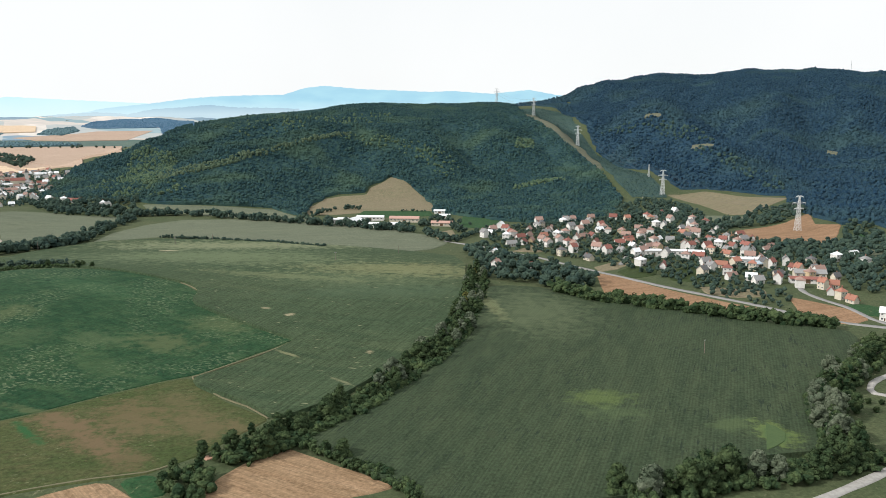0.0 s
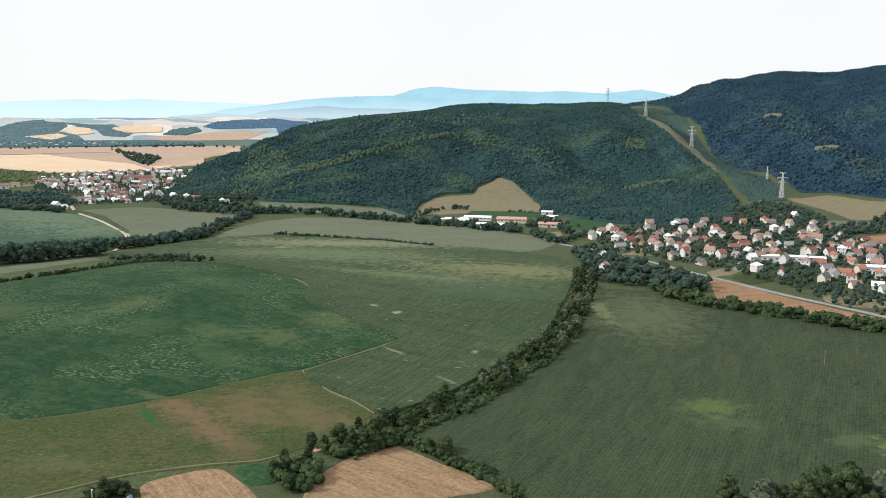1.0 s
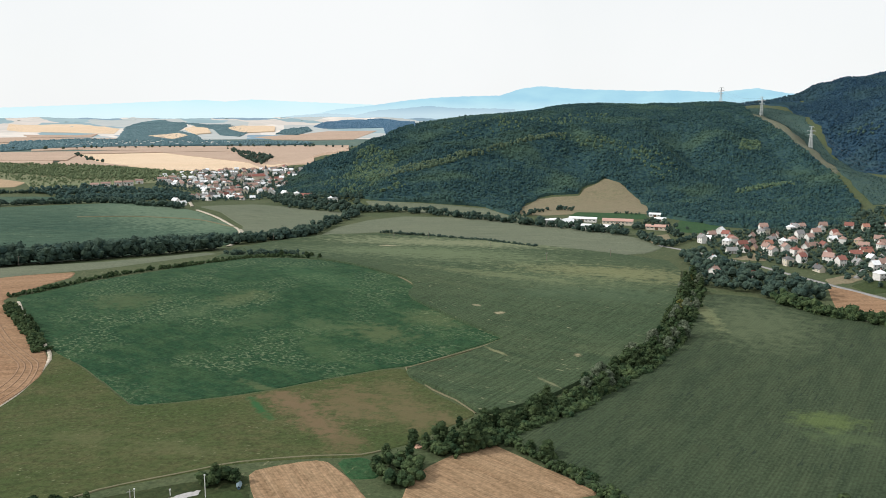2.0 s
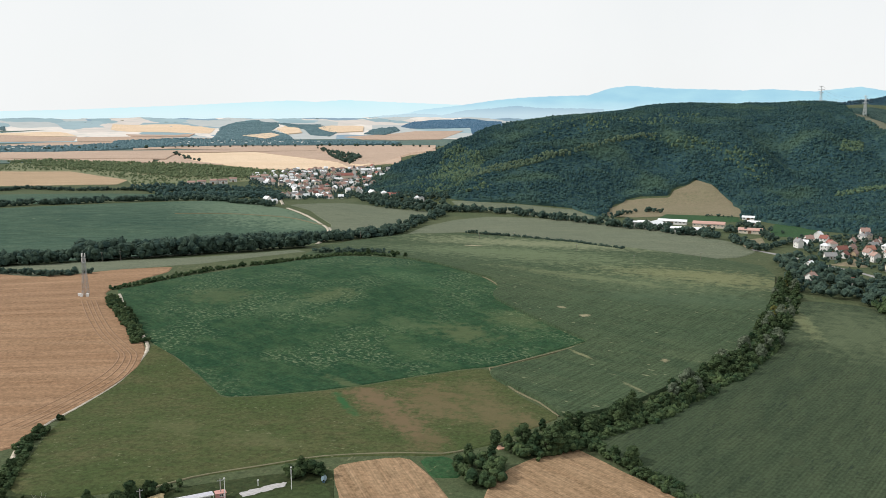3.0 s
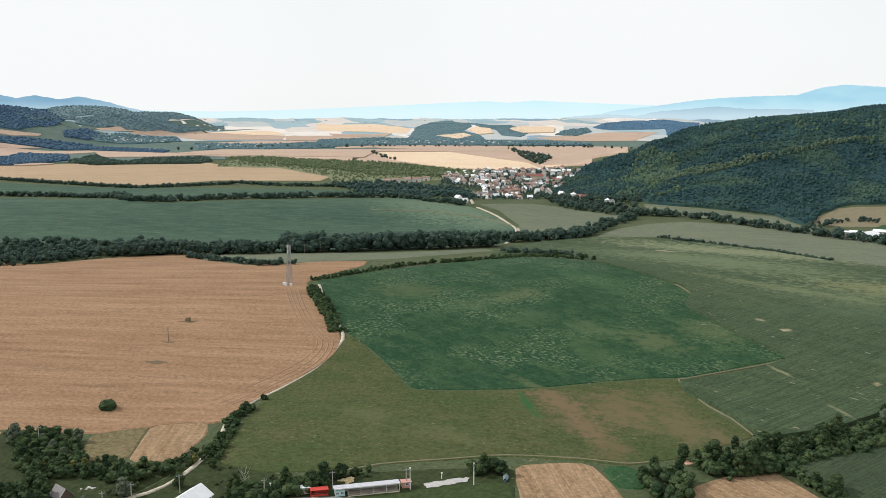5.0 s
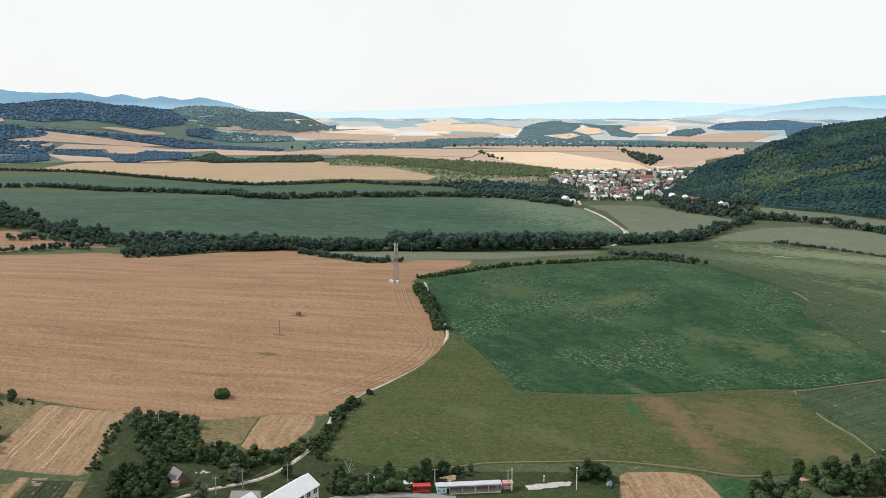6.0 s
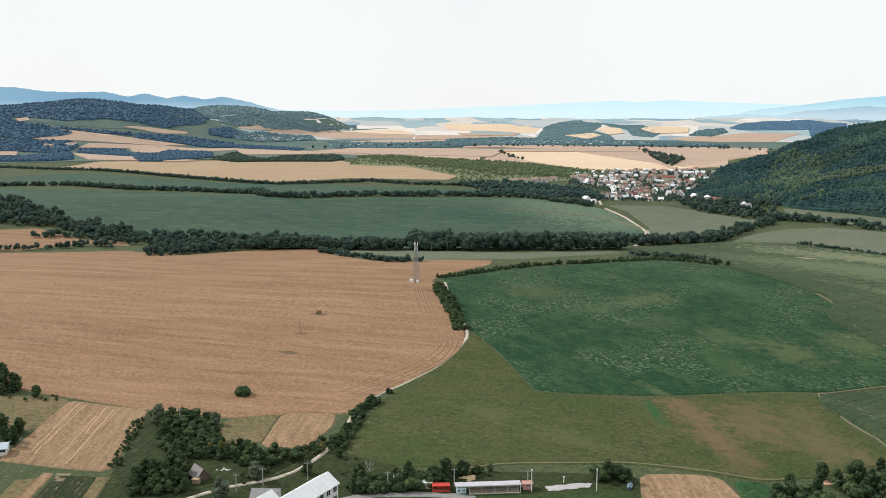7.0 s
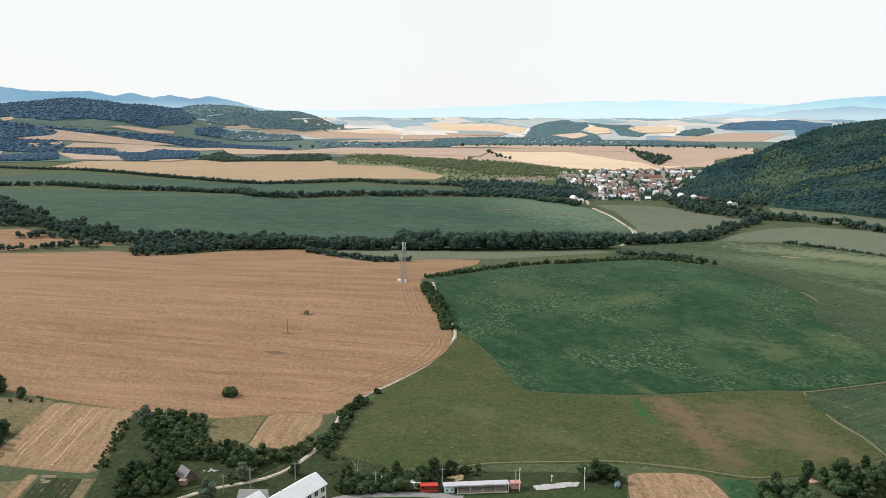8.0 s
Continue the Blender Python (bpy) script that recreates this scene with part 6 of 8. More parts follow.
def spot(x, y, turn=0, scale=1.0, sink=0.0):
    """A pose on the ground."""
    return pose(x, y, height(x, y) - sink, 0, 0, turn) @ Matrix.Diagonal((scale, scale, scale, 1))


# ---- trees ----
def crown_mesh(name, rng, h, spread, lobes, mat, base=0.3, tuft=0.38, tufts=560, tall=1.0):
    """A crown of uneven lobes with loose sprays of leaves round them."""
    cs, ss = [], []
    for k in range(lobes):
        u = (k + 0.5) / lobes
        up = base + (0.94 - base) * u
        bulge = math.sin(math.pi * min(1, (u * 0.85 + 0.13))) ** 0.7
        a, d = k * 2.4 + rng.uniform(-0.5, 0.5), spread * bulge * rng.uniform(0.25, 0.72)
        r = spread * rng.uniform(0.34, 0.50) * (0.65 + 0.35 * bulge)
        cs.append((math.cos(a) * d, math.sin(a) * d, h * up))
        ss.append((r, r, r * rng.uniform(0.8, 1.1) * tall))
    cs, ss = np.array(cs), np.array(ss)
    v, f = lumps(cs, ss * 0.94, BALL2, rng, 0.20)
    tv, tf = sprays(cs, ss, tufts, tuft, rng)
    return quick_mesh(name, np.vstack([v, tv]), np.vstack([f, tf + len(v)]), M[mat], False)


def trunk_mesh(rng, h, spread, thick):
    s = Solid()
    s.beam((0, 0, -0.4), (0, 0, h * 0.38), thick, thick * 0.7, 7)
    s.beam((0, 0, h * 0.36), (rng.uniform(-0.2, 0.2), rng.uniform(-0.2, 0.2), h * 0.75), thick * 0.7, thick * 0.25, 6)
    for k in range(5):
        a = k * 1.3 + rng.uniform(-0.3, 0.3)
        z = h * rng.uniform(0.25, 0.5)
        s.beam((0, 0, z), (math.cos(a) * spread * 0.7, math.sin(a) * spread * 0.7, z + h * 0.25), thick * 0.45, thick * 0.12, 5)
    return s.mesh("trunk", M["bark"])


# kind: height, spread, lobes, leaf, crown's base, label
TREES = {
    "oak": (9.0, 3.6, 16, "leaf", 0.1, "broad dark green broadleaf tree in a hedgerow"),
    "ash": (10.0, 3.0, 16, "leaf", 0.1, "tall dark green broadleaf tree in a hedgerow"),
    "maple": (7.5, 3.2, 14, "leaf", 0.1, "round mid-green broadleaf tree in a hedgerow"),
    "willow": (8.5, 3.6, 16, "leaf_willow", 0.1, "silvery grey-green willow tree in the hedge"),
    "yellow": (6.5, 2.8, 13, "leaf_yellow", 0.1, "small yellowing broadleaf tree in the hedge"),
    "round": (4.8, 5.0, 30, "leaf", 0.06, "lone dense round bush in the stubble field"),
    "bush": (4.2, 2.4, 12, "leaf", 0.14, "dense dark green bush"),
    "thorn": (3.2, 2.0, 10, "leaf", 0.12, "low dark thorn bush"),
}
made = {}


def tree(kind, x, y, scale, turn, group, rng):
    """One tree or bush at a place; built once for each of three shapes, then copied."""
    h, spread, lobes, leaf, base, label = TREES[kind]
    key = (kind, int(rng.integers(0, 3)))
    where = spot(x, y, turn, scale)
    if key in made:
        return copy_thing(made[key], where)
    own = np.random.default_rng(100 + key[1] + 7 * len(kind))
    low = kind in ("bush", "thorn")
    ob = new("bush" if low else "tree")
    part("trunk", trunk_mesh(own, h, spread, 0.12 if low else 0.24), ob)
    part("crown", crown_mesh("crown", own, h, spread, lobes, leaf, base), ob)
    ob.matrix_basis = where
    made[key] = tagged(ob, label, "bush" if low else "tree", group)
    return made[key]


def plant(places, kinds, low, high, group, seed):
    rng = np.random.default_rng(seed)
    for x, y in zip(*places):
        kind = kinds[int(rng.integers(0, len(kinds)))]
        ob = tree(kind, float(x), float(y), float(rng.uniform(low, high)), float(rng.uniform(0, 360)), group, rng)
        ob["group"] = group


R2 = np.random.default_rng(21)
MIXED = ["oak", "ash", "maple", "maple", "oak", "bush"]
plant(along([(-73.6, 274.8), (-68.8, 283.7), (-59.2, 296.4), (-49.1, 312.7), (-37.5, 328.1), (-25.5, 353.8)], 5.4, 13, R2), MIXED, 0.75, 1.15, "trees of the long hedgerow", 1)
plant(along([(-25.5, 353.8), (-16.7, 378.0), (-2.4, 415.1), (8.9, 452.3), (15.9, 498.1)], 5.4, 13, R2), MIXED + ["willow", "willow", "willow"], 0.75, 1.25, "trees of the long hedgerow", 2)
plant(along([(15.9, 498.1), (20.8, 540.2), (26.1, 595.2)], 5.4, 14, R2), ["yellow", "oak", "ash", "willow"], 0.7, 1.1, "trees of the long hedgerow", 3)
plant(along([(-54.8, 295.5), (-40.7, 283.2), (-27.5, 271.8), (-15.3, 260.8), (-6.7, 248.5)], 5.8, 5, R2), ["bush", "bush", "thorn", "maple"], 0.55, 0.85, "bushes of the field hedge", 4)
plant(along([(-43.8, 322.8), (-33.3, 332.3)], 8.0, 3, R2), ["yellow"], 0.5, 0.6, "yellowing shrubs at the hedge", 5)
plant(along([(-89.3, 254.2), (-84.3, 261.9), (-77.2, 262.9), (-77.3, 250.4), (-83.9, 248.7)], 8.0, 6, R2), ["oak", "maple", "ash", "willow"], 0.6, 0.9, "trees round a field corner", 6)
wood("roadside_hedge", along([(75.5, 547.5), (92.9, 528.3), (116.5, 520.0), (143.8, 502.0), (171.2, 481.4), (198.2, 466.2), (219.7, 458.5)], 2.6, 9, R2), 9.0, "continuous roadside hedge of broadleaf trees", seed=60, tufts=50, mat="wood_hedge", leaf=0.08, lobes=7, wide=0.32)
plant(along([(232.0, 426.1), (207.4, 397.4), (183.9, 370.9), (164.1, 344.1), (151.5, 317.6), (147.1, 294.7), (147.1, 281.9)], 6.2, 12, R2), ["willow", "willow", "oak", "maple", "ash"], 1.0, 1.4, "trees of the stream belt", 8)
plant(along([(53.1, 245.8), (67.4, 250.5), (79.8, 256.2), (97.0, 263.9), (116.9, 266.6), (132.3, 271.3), (153.6, 283.0)], 5.6, 11, R2), ["oak", "ash", "maple", "willow", "oak"], 1.0, 1.4, "trees of the stream belt", 9)
plant(along([(190.8, 347.8), (162.3, 308.7)], 9.6, 14, R2), ["bush", "thorn", "maple"], 0.7, 1.1, "shrubs beyond the stream belt", 10)
plant(along([(-222.1, 185.8), (-230.8, 200.0), (-242.1, 216.2), (-251.7, 234.6), (-255.8, 250.6)], 4.8, 5, R2), ["bush", "thorn", "bush"], 0.55, 0.8, "bushes along the farm track", 11)
plant(along([(-287.5, 334.3), (-310.0, 353.8), (-338.1, 376.7), (-357.9, 392.4)], 5.1, 7, R2), ["bush", "thorn", "maple"], 0.55, 0.8, "bushes along the farm track", 12)
plant(along([(-376.4, 413.7), (-370.9, 431.5), (-366.3, 454.6), (-367.4, 468.2)], 4.6, 6, R2), ["bush", "thorn"], 0.5, 0.75, "bushes on the field crest", 13)
plant(along([(-367.4, 468.2), (-355.3, 497.9), (-332.6, 530.2), (-314.4, 566.8), (-297.7, 592.4)], 4.6, 8, R2), ["bush", "thorn", "bush"], 0.5, 0.75, "bushes on the field crest", 14)
plant(along([(-294.2, 585.2), (-278.2, 593.0), (-258.4, 592.2)], 5, 8, R2), ["bush", "maple"], 0.55, 0.8, "bushes on the field crest", 15)
plant(([(-248.5, 586.9)[0], (-367.4, 730.3)[0]], [(-248.5, 586.9)[1], (-367.4, 730.3)[1]]), ["maple"], 0.6, 0.65, "lone trees in the fields", 16)
plant(([(-300.3, 203.1)[0]], [(-300.3, 203.1)[1]]), ["round"], 0.78, 0.8, "lone trees in the fields", 31)
wood("undergrowth", scatter([(-220.7, 191.0), (-202.3, 187.4), (-191.6, 193.0), (-188.7, 187.3), (-200.9, 175.7), (-211.3, 174.9), (-217.7, 180.5)], 7.5, R2), 1.6, "tall weeds beside the track", seed=73, tufts=26, mat="wood_hedge", leaf=0.1, lobes=3, wide=0.5)
wood("undergrowth", along([(-223.8, 189.7), (-232.9, 203.4), (-245.1, 219.6), (-251.7, 234.6)], 1.6, 6, R2), 2.4, "bushy verge of the farm track", seed=63, tufts=26, mat="wood_hedge", leaf=0.1, lobes=3, wide=0.5)
wood("undergrowth", along([(-288.0, 333.9), (-310.3, 353.6), (-338.1, 376.7), (-357.9, 392.4)], 1.6, 7, R2), 3.2, "bushy verge at the field corner", seed=64, tufts=26, mat="wood_hedge", leaf=0.1, lobes=3, wide=0.5)
wood("undergrowth", along([(-376.4, 413.7), (-370.9, 431.5), (-364.5, 464.5), (-355.3, 497.9), (-332.6, 530.2), (-312.7, 563.7), (-295.9, 588.7), (-256.5, 593.5)], 2.0, 7, R2), 2.6, "hedge on the crest of the field", seed=65, tufts=26, mat="wood_hedge", leaf=0.1, lobes=3, wide=0.5)
wood("undergrowth", along([(-73.4, 273.8), (-68.6, 282.7), (-58.9, 294.8), (-48.7, 310.4), (-37.3, 325.5), (-25.3, 350.9), (-16.5, 373.8), (-2.4, 409.5), (8.8, 449.2), (15.7, 494.4), (23.7, 565.5)], 1.7, 15, R2), 4.0, "bushy undergrowth of the long hedgerow", seed=66, tufts=26, mat="wood_hedge", leaf=0.1, lobes=3, wide=0.5)
wood("undergrowth", along([(-54.8, 295.5), (-40.7, 283.2), (-27.5, 271.8), (-15.3, 260.8), (-6.7, 248.5)], 1.5, 6, R2), 3.0, "low field hedge of bushes", seed=67, tufts=26, mat="wood_hedge", leaf=0.1, lobes=3, wide=0.5)
wood("undergrowth", along([(52.9, 244.6), (67.0, 248.9), (79.3, 254.5), (96.3, 261.7), (116.2, 264.9), (131.4, 269.4), (152.6, 281.0)], 2.2, 14, R2), 4.2, "undergrowth of the stream belt", seed=68, tufts=26, mat="wood_hedge", leaf=0.1, lobes=3, wide=0.5)
wood("undergrowth", along([(230.1, 419.6), (204.6, 391.8), (181.6, 366.0), (162.5, 340.6), (150.1, 314.6), (145.8, 292.0), (145.9, 279.4)], 2.4, 14, R2), 4.2, "undergrowth of the stream belt", seed=69, tufts=26, mat="wood_hedge", leaf=0.1, lobes=3, wide=0.5)
wood("undergrowth", along([(-197.9, 172.4), (-189.4, 180.1), (-182.5, 186.2), (-177.6, 197.5)], 1.8, 10, R2), 2.6, "shrubs behind the sports ground", seed=70, tufts=26, mat="wood_hedge", leaf=0.1, lobes=3, wide=0.5)
plant(along([(-392.1, 135.0), (-384.8, 141.6), (-373.5, 141.8), (-364.9, 141.7)], 7.2, 8, R2), ["maple", "oak", "bush"], 0.6, 0.9, "trees on the field edge", 21)
plant(scatter([(-420.0, 130.7), (-416.4, 144.3), (-399.3, 147.2), (-373.4, 138.6), (-379.9, 130.5), (-392.0, 121.1)], 6, R2), ["maple", "oak"], 0.6, 0.85, "trees on the field edge", 32)
plant(scatter([(-351.4, 111.4), (-347.8, 120.6), (-331.3, 121.6), (-312.6, 115.5), (-311.6, 110.7), (-326.1, 112.3), (-330.9, 104.2)], 5, R2), ["maple", "ash", "bush"], 0.55, 0.8, "garden trees by the white house", 33)
wood("undergrowth", scatter([(-390.5, 120.6), (-370.6, 136.2), (-361.8, 149.4), (-353.9, 150.7), (-354.9, 143.9), (-365.4, 134.2), (-382.8, 118.0)], 4, R2), 1.6, "weedy edge of the stubble field", seed=74, tufts=30, mat="wood_hedge", leaf=0.1, lobes=3)
plant(along([(-334.8, 115.5), (-326.2, 119.2), (-315.9, 117.1)], 8.0, 10, R2), ["maple", "oak"], 0.5, 0.7, "garden trees by the white house", 22)
plant(along([(-197.9, 172.4), (-189.4, 180.1), (-182.5, 186.2), (-178.2, 198.1)], 5.0, 9, R2), ["maple", "ash", "bush", "bush"], 0.6, 0.9, "trees behind the sports ground", 23)
plant(along([(-179.8, 201.4), (-174.0, 207.9), (-170.5, 212.8)], 4.0, 5, R2), ["bush", "bush", "thorn"], 0.8, 1.0, "bushes behind the stand", 24)
plant(along([(-140.9, 231.8), (-138.2, 236.0), (-135.4, 236.7)], 5.6, 4, R2), ["maple", "oak"], 0.7, 0.9, "trees beside the small stubble plot", 25)
plant(along([(-131.8, 234.2), (-128.4, 237.3)], 6.4, 4, R2), ["bush", "maple"], 0.55, 0.7, "trees beside the small stubble plot", 26)
plant(along([(-230.7, 157.4), (-226.3, 161.3), (-192.3, 170.3), (-192.4, 174.0)], 25.6, 3, R2), ["ash", "maple"], 0.5, 0.65, "trees by the track", 27)
plant(along([(-216.5, 184.4), (-222.5, 189.2)], 6.4, 3, R2), ["bush"], 0.7, 0.9, "bushes by the track bend", 28)
plant(along([(-217.8, 170.7), (-213.4, 174.0)], 8.0, 5, R2), ["bush", "maple"], 0.6, 0.8, "trees by the white building", 29)
plant(along([(-90.4, 266.6), (-86.8, 272.0), (-84.4, 281.6), (-74.4, 290.5), (-67.5, 310.9)], 7.4, 8, R2), MIXED, 0.5, 0.75, "trees round a field corner", 30)


def clump(line, spacing, width, tall, label, seed):
    wood("thicket", along(line, spacing, width, R2), tall, label, seed=seed, tufts=30, mat="wood_hedge", leaf=0.1, lobes=3, wide=0.52)


clump([(-141.0, 230.5), (-137.7, 235.2), (-134.5, 237.0)], 1.5, 5, 4.6, "dense dark thicket beside the small stubble plot", 81)
clump([(-179.5, 200.5), (-173.4, 207.2), (-169.4, 212.0)], 1.8, 4, 2.8, "dense bushes behind the stand", 82)
clump([(-195.0, 172.8), (-187.4, 180.7), (-178.1, 192.4)], 1.6, 8, 4.2, "dense trees and shrubs behind the sports ground", 83)
clump([(-89.1, 252.6), (-85.0, 261.0), (-76.9, 262.0), (-76.2, 249.6), (-83.1, 247.2)], 1.8, 5, 4.4, "dense thicket round a field corner", 84)
plant(([(-225.2, 155.1)[0], (-221.8, 139.2)[0], (-297.4, 161.5)[0]], [(-225.2, 155.1)[1], (-221.8, 139.2)[1], (-297.4, 161.5)[1]]), ["willow", "maple", "yellow"], 0.75, 0.9, "trees by the track", 34)


def bare_tree(x, y):
    rng = np.random.default_rng(5)
    s = Solid()
    s.beam((0, 0, -0.3), (0.3, 0, 4.5), 0.16, 0.1, 6)
    for k in range(11):
        a, z = k * 2.3, 2.2 + 0.35 * k
        p = (0.2 * math.cos(a), 0.2 * math.sin(a), z)
        q = (1.7 * math.cos(a), 1.7 * math.sin(a), z + 1.9)
        s.beam(p, q, 0.07, 0.03)
        s.beam(q, (q[0] + rng.uniform(-0.8, 0.8), q[1] + rng.uniform(-0.8, 0.8), q[2] + 1.1), 0.03, 0.015)
    ob = new("bare_tree", s.mesh("bare_tree", M["dead_wood"]))
    ob.matrix_basis = spot(x, y)
    tagged(ob, "leafless pale grey dead tree", "tree")


THICKET, TREE_MASS = [(-308.9, 163.8), (-303.0, 174.4), (-282.3, 177.5), (-259.5, 164.8), (-244.8, 168.8), (-233.3, 177.7), (-235.1, 194.6), (-228.6, 192.9), (-225.2, 175.0), (-230.8, 161.0), (-245.4, 157.3), (-255.6, 152.4), (-252.9, 145.1), (-271.7, 148.5), (-290.0, 156.7)], [(-252.6, 124.7), (-259.5, 133.3), (-261.3, 142.4), (-252.0, 146.7), (-233.5, 134.7), (-237.1, 128.4), (-245.4, 121.2)]
plant(scatter(THICKET, 6.0, R2), ["yellow", "willow", "maple", "bush", "ash", "maple", "bush"], 0.45, 0.72, "thicket on the bank", 18)
wood("undergrowth", scatter(THICKET, 2.9, R2), 3.6, "dense green undergrowth on the bank", seed=61, tufts=30, mat="wood_hedge", leaf=0.1, lobes=3, wide=0.5)
plant(scatter(TREE_MASS, 5.2, R2), ["maple", "oak", "ash"], 0.6, 0.8, "dark trees beside the gardens", 19)
wood("undergrowth", scatter(TREE_MASS, 2.8, R2), 3.8, "dense dark undergrowth beside the gardens", seed=71, tufts=30, mat="wood_hedge", leaf=0.1, lobes=3, wide=0.5)
clump([(-310.2, 161.3), (-291.3, 145.7), (-270.6, 128.9)], 1.6, 4, 1.6, "dark hedge beside the stubble plot", 86)
wood("undergrowth", scatter([(-234.4, 152.1), (-234.0, 163.3), (-230.6, 168.0), (-224.8, 159.0), (-225.8, 150.6)], 3.0, R2), 2.4, "bushes above the track", seed=85, tufts=30, mat="wood_hedge", leaf=0.1, lobes=3, wide=0.5)


bare_tree(*(-196.3, 179.6))


# ---- buildings ----
def gable_body(L, W, h, rise):
    x, y = L / 2, W / 2
    return Solid().hull([(-x, -y, -1), (x, -y, -1), (x, y, -1), (-x, y, -1), (-x, -y, h), (x, -y, h), (x, y, h), (-x, y, h), (-x, 0, h + rise), (x, 0, h + rise)],
                        [(3, 2, 1, 0), (0, 1, 5, 4), (2, 3, 7, 6), (1, 2, 6, 9, 5), (3, 0, 4, 8, 7), (4, 5, 9, 8), (6, 7, 8, 9)])


def gable_roof(L, W, h, rise, over=0.5, thick=0.22):
    s, x = Solid(), L / 2 + over
    for side in (-1, 1):
        y = side * (W / 2 + over)
        z = h - rise * over / (W / 2)
        pts = [(-x, y, z), (x, y, z), (x, 0, h + rise), (-x, 0, h + rise)]
        s.hull([(a, b, c + 0.03) for a, b, c in pts] + [(a, b, c + thick) for a, b, c in pts],
               [(0, 1, 2, 3), (4, 7, 6, 5), (0, 4, 5, 1), (1, 5, 6, 2), (2, 6, 7, 3), (3, 7, 4, 0)])
    return s


def hip_roof(L, W, h, rise, over=0.5):
    x, y, r = L / 2 + over, W / 2 + over, max(0.2, (L - W) / 2)
    return Solid().hull([(-x, -y, h), (x, -y, h), (x, y, h), (-x, y, h), (-r, 0, h + rise), (r, 0, h + rise)],
                        [(3, 2, 1, 0), (0, 1, 5, 4), (1, 2, 5), (2, 3, 4, 5), (3, 0, 4)])


def flat_roof(L, W, h):
    return Solid().box(0, 0, h, L + 0.5, W + 0.5, 0.35)


def opening(sx, sz, mat, name, flip):
    """A window or door: a frame with a recessed dark field, standing a little proud of the wall (facing -y or +y)."""
    s = Solid()
    d = -0.05 * flip
    s.box(0, d, 0, sx, 0.08, 0.1).box(0, d, sz - 0.1, sx, 0.08, 0.1).box(-sx / 2 + 0.05, d, 0.1, 0.1, 0.08, sz - 0.2).box(sx / 2 - 0.05, d, 0.1, 0.1, 0.08, sz - 0.2)
    n = len(s.f)
    s.box(0, d / 2, 0.1, sx - 0.2, 0.04, sz - 0.2)
    me = s.mesh(name, [M["frame_white"], M[mat]])
    for p in me.polygons[n:]:
        p.material_index = 1
    return me


def frame_only(sx, sz, flip):
    d = -0.05 * flip
    return Solid().box(0, d, 0, sx, 0.08, 0.1).box(0, d, sz - 0.1, sx, 0.08, 0.1).box(-sx / 2 + 0.05, d, 0.1, 0.1, 0.08, sz - 0.2).box(sx / 2 - 0.05, d, 0.1, 0.1, 0.08, sz - 0.2).box(0, d, 0.1, 0.06, 0.06, sz - 0.2).mesh("window", M["frame_white"])


def glazed(sx, sz, flip, parent):
    """A framed window under its building, with the dark pane as its part."""
    w = part("window", shared_mesh(("frame", sx, sz, flip), lambda: frame_only(sx, sz, flip)), parent)
    part("pane", shared_mesh(("pane", sx, sz, flip), lambda: Solid().box(0, -0.025 * flip, 0.1, sx - 0.2, 0.04, sz - 0.2).mesh("pane", M["glass_dark"])), w)
    return w


shared = {}


def shared_mesh(key, make):
    if key not in shared:
        shared[key] = make()
    return shared[key]


def house(x, y, turn, L, W, h, rise, wall, roof, label, group, top="gable", storeys=1, windows=True):
    key = ("house", round(L), round(W), h, top, wall, roof, windows)
    where = spot(x, y, turn)
    if key in shared:
        ob = copy_thing(shared[key], where)
        ob["group"] = group
        return ob
    ob = new("house")
    part("wall", gable_body(L, W, h, rise if top == "gable" else 0.01).mesh("wall", M[wall]), ob)
    make = {"gable": lambda: gable_roof(L, W, h, rise), "hip": lambda: hip_roof(L, W, h, rise), "flat": lambda: flat_roof(L, W, h)}[top]
    part("roof", make().mesh("roof", M[roof]), ob)
    c = part("chimney", Solid().box(0, 0, 0, 0.6, 0.6, 1.5).box(0, 0, 1.5, 0.75, 0.75, 0.15).mesh("chimney", M["brick"]), ob)
    c.location = (L * 0.2, W * 0.12, h + (rise * 0.7 if top != "flat" else 0.2))
    if windows:
        n = max(2, int(L / 3.4))
        for s in range(storeys):
            for side in (-1, 1):
                for k in range(n):
                    w = glazed(1.2, 1.4, side * -1, ob)
                    w.location = ((k + 0.5) / n * L - L / 2, side * (W / 2 + 0.01), 0.9 + 2.8 * s)
        d = part("door", shared_mesh("door", lambda: opening(1.0, 2.1, "door_brown", "door", 1)), ob)
        d.location = (L / 2 - L / n, -W / 2 - 0.01, 0.05)
    ob.matrix_basis = where
    shared[key] = tagged(ob, label, "house", group)
    return shared[key]


# roof letter: roof material, wall material, words
LOOKS = {
    "r": ("roof_red", "wall_white", "white-walled house with a red tiled roof"),
    "o": ("roof_orange", "wall_cream", "cream house with a bright orange tiled roof"),
    "p": ("roof_pink", "wall_white", "white house with a faded pinkish tiled roof"),
    "g": ("roof_grey", "wall_white", "white house with a grey roof"),
    "d": ("roof_dark", "wall_cream", "cream house with a dark grey roof"),
    "w": ("roof_white", "wall_white", "white house with a pale metal roof"),
    "b": ("roof_pink", "wall_ochre", "ochre house with a weathered tiled roof"),
}


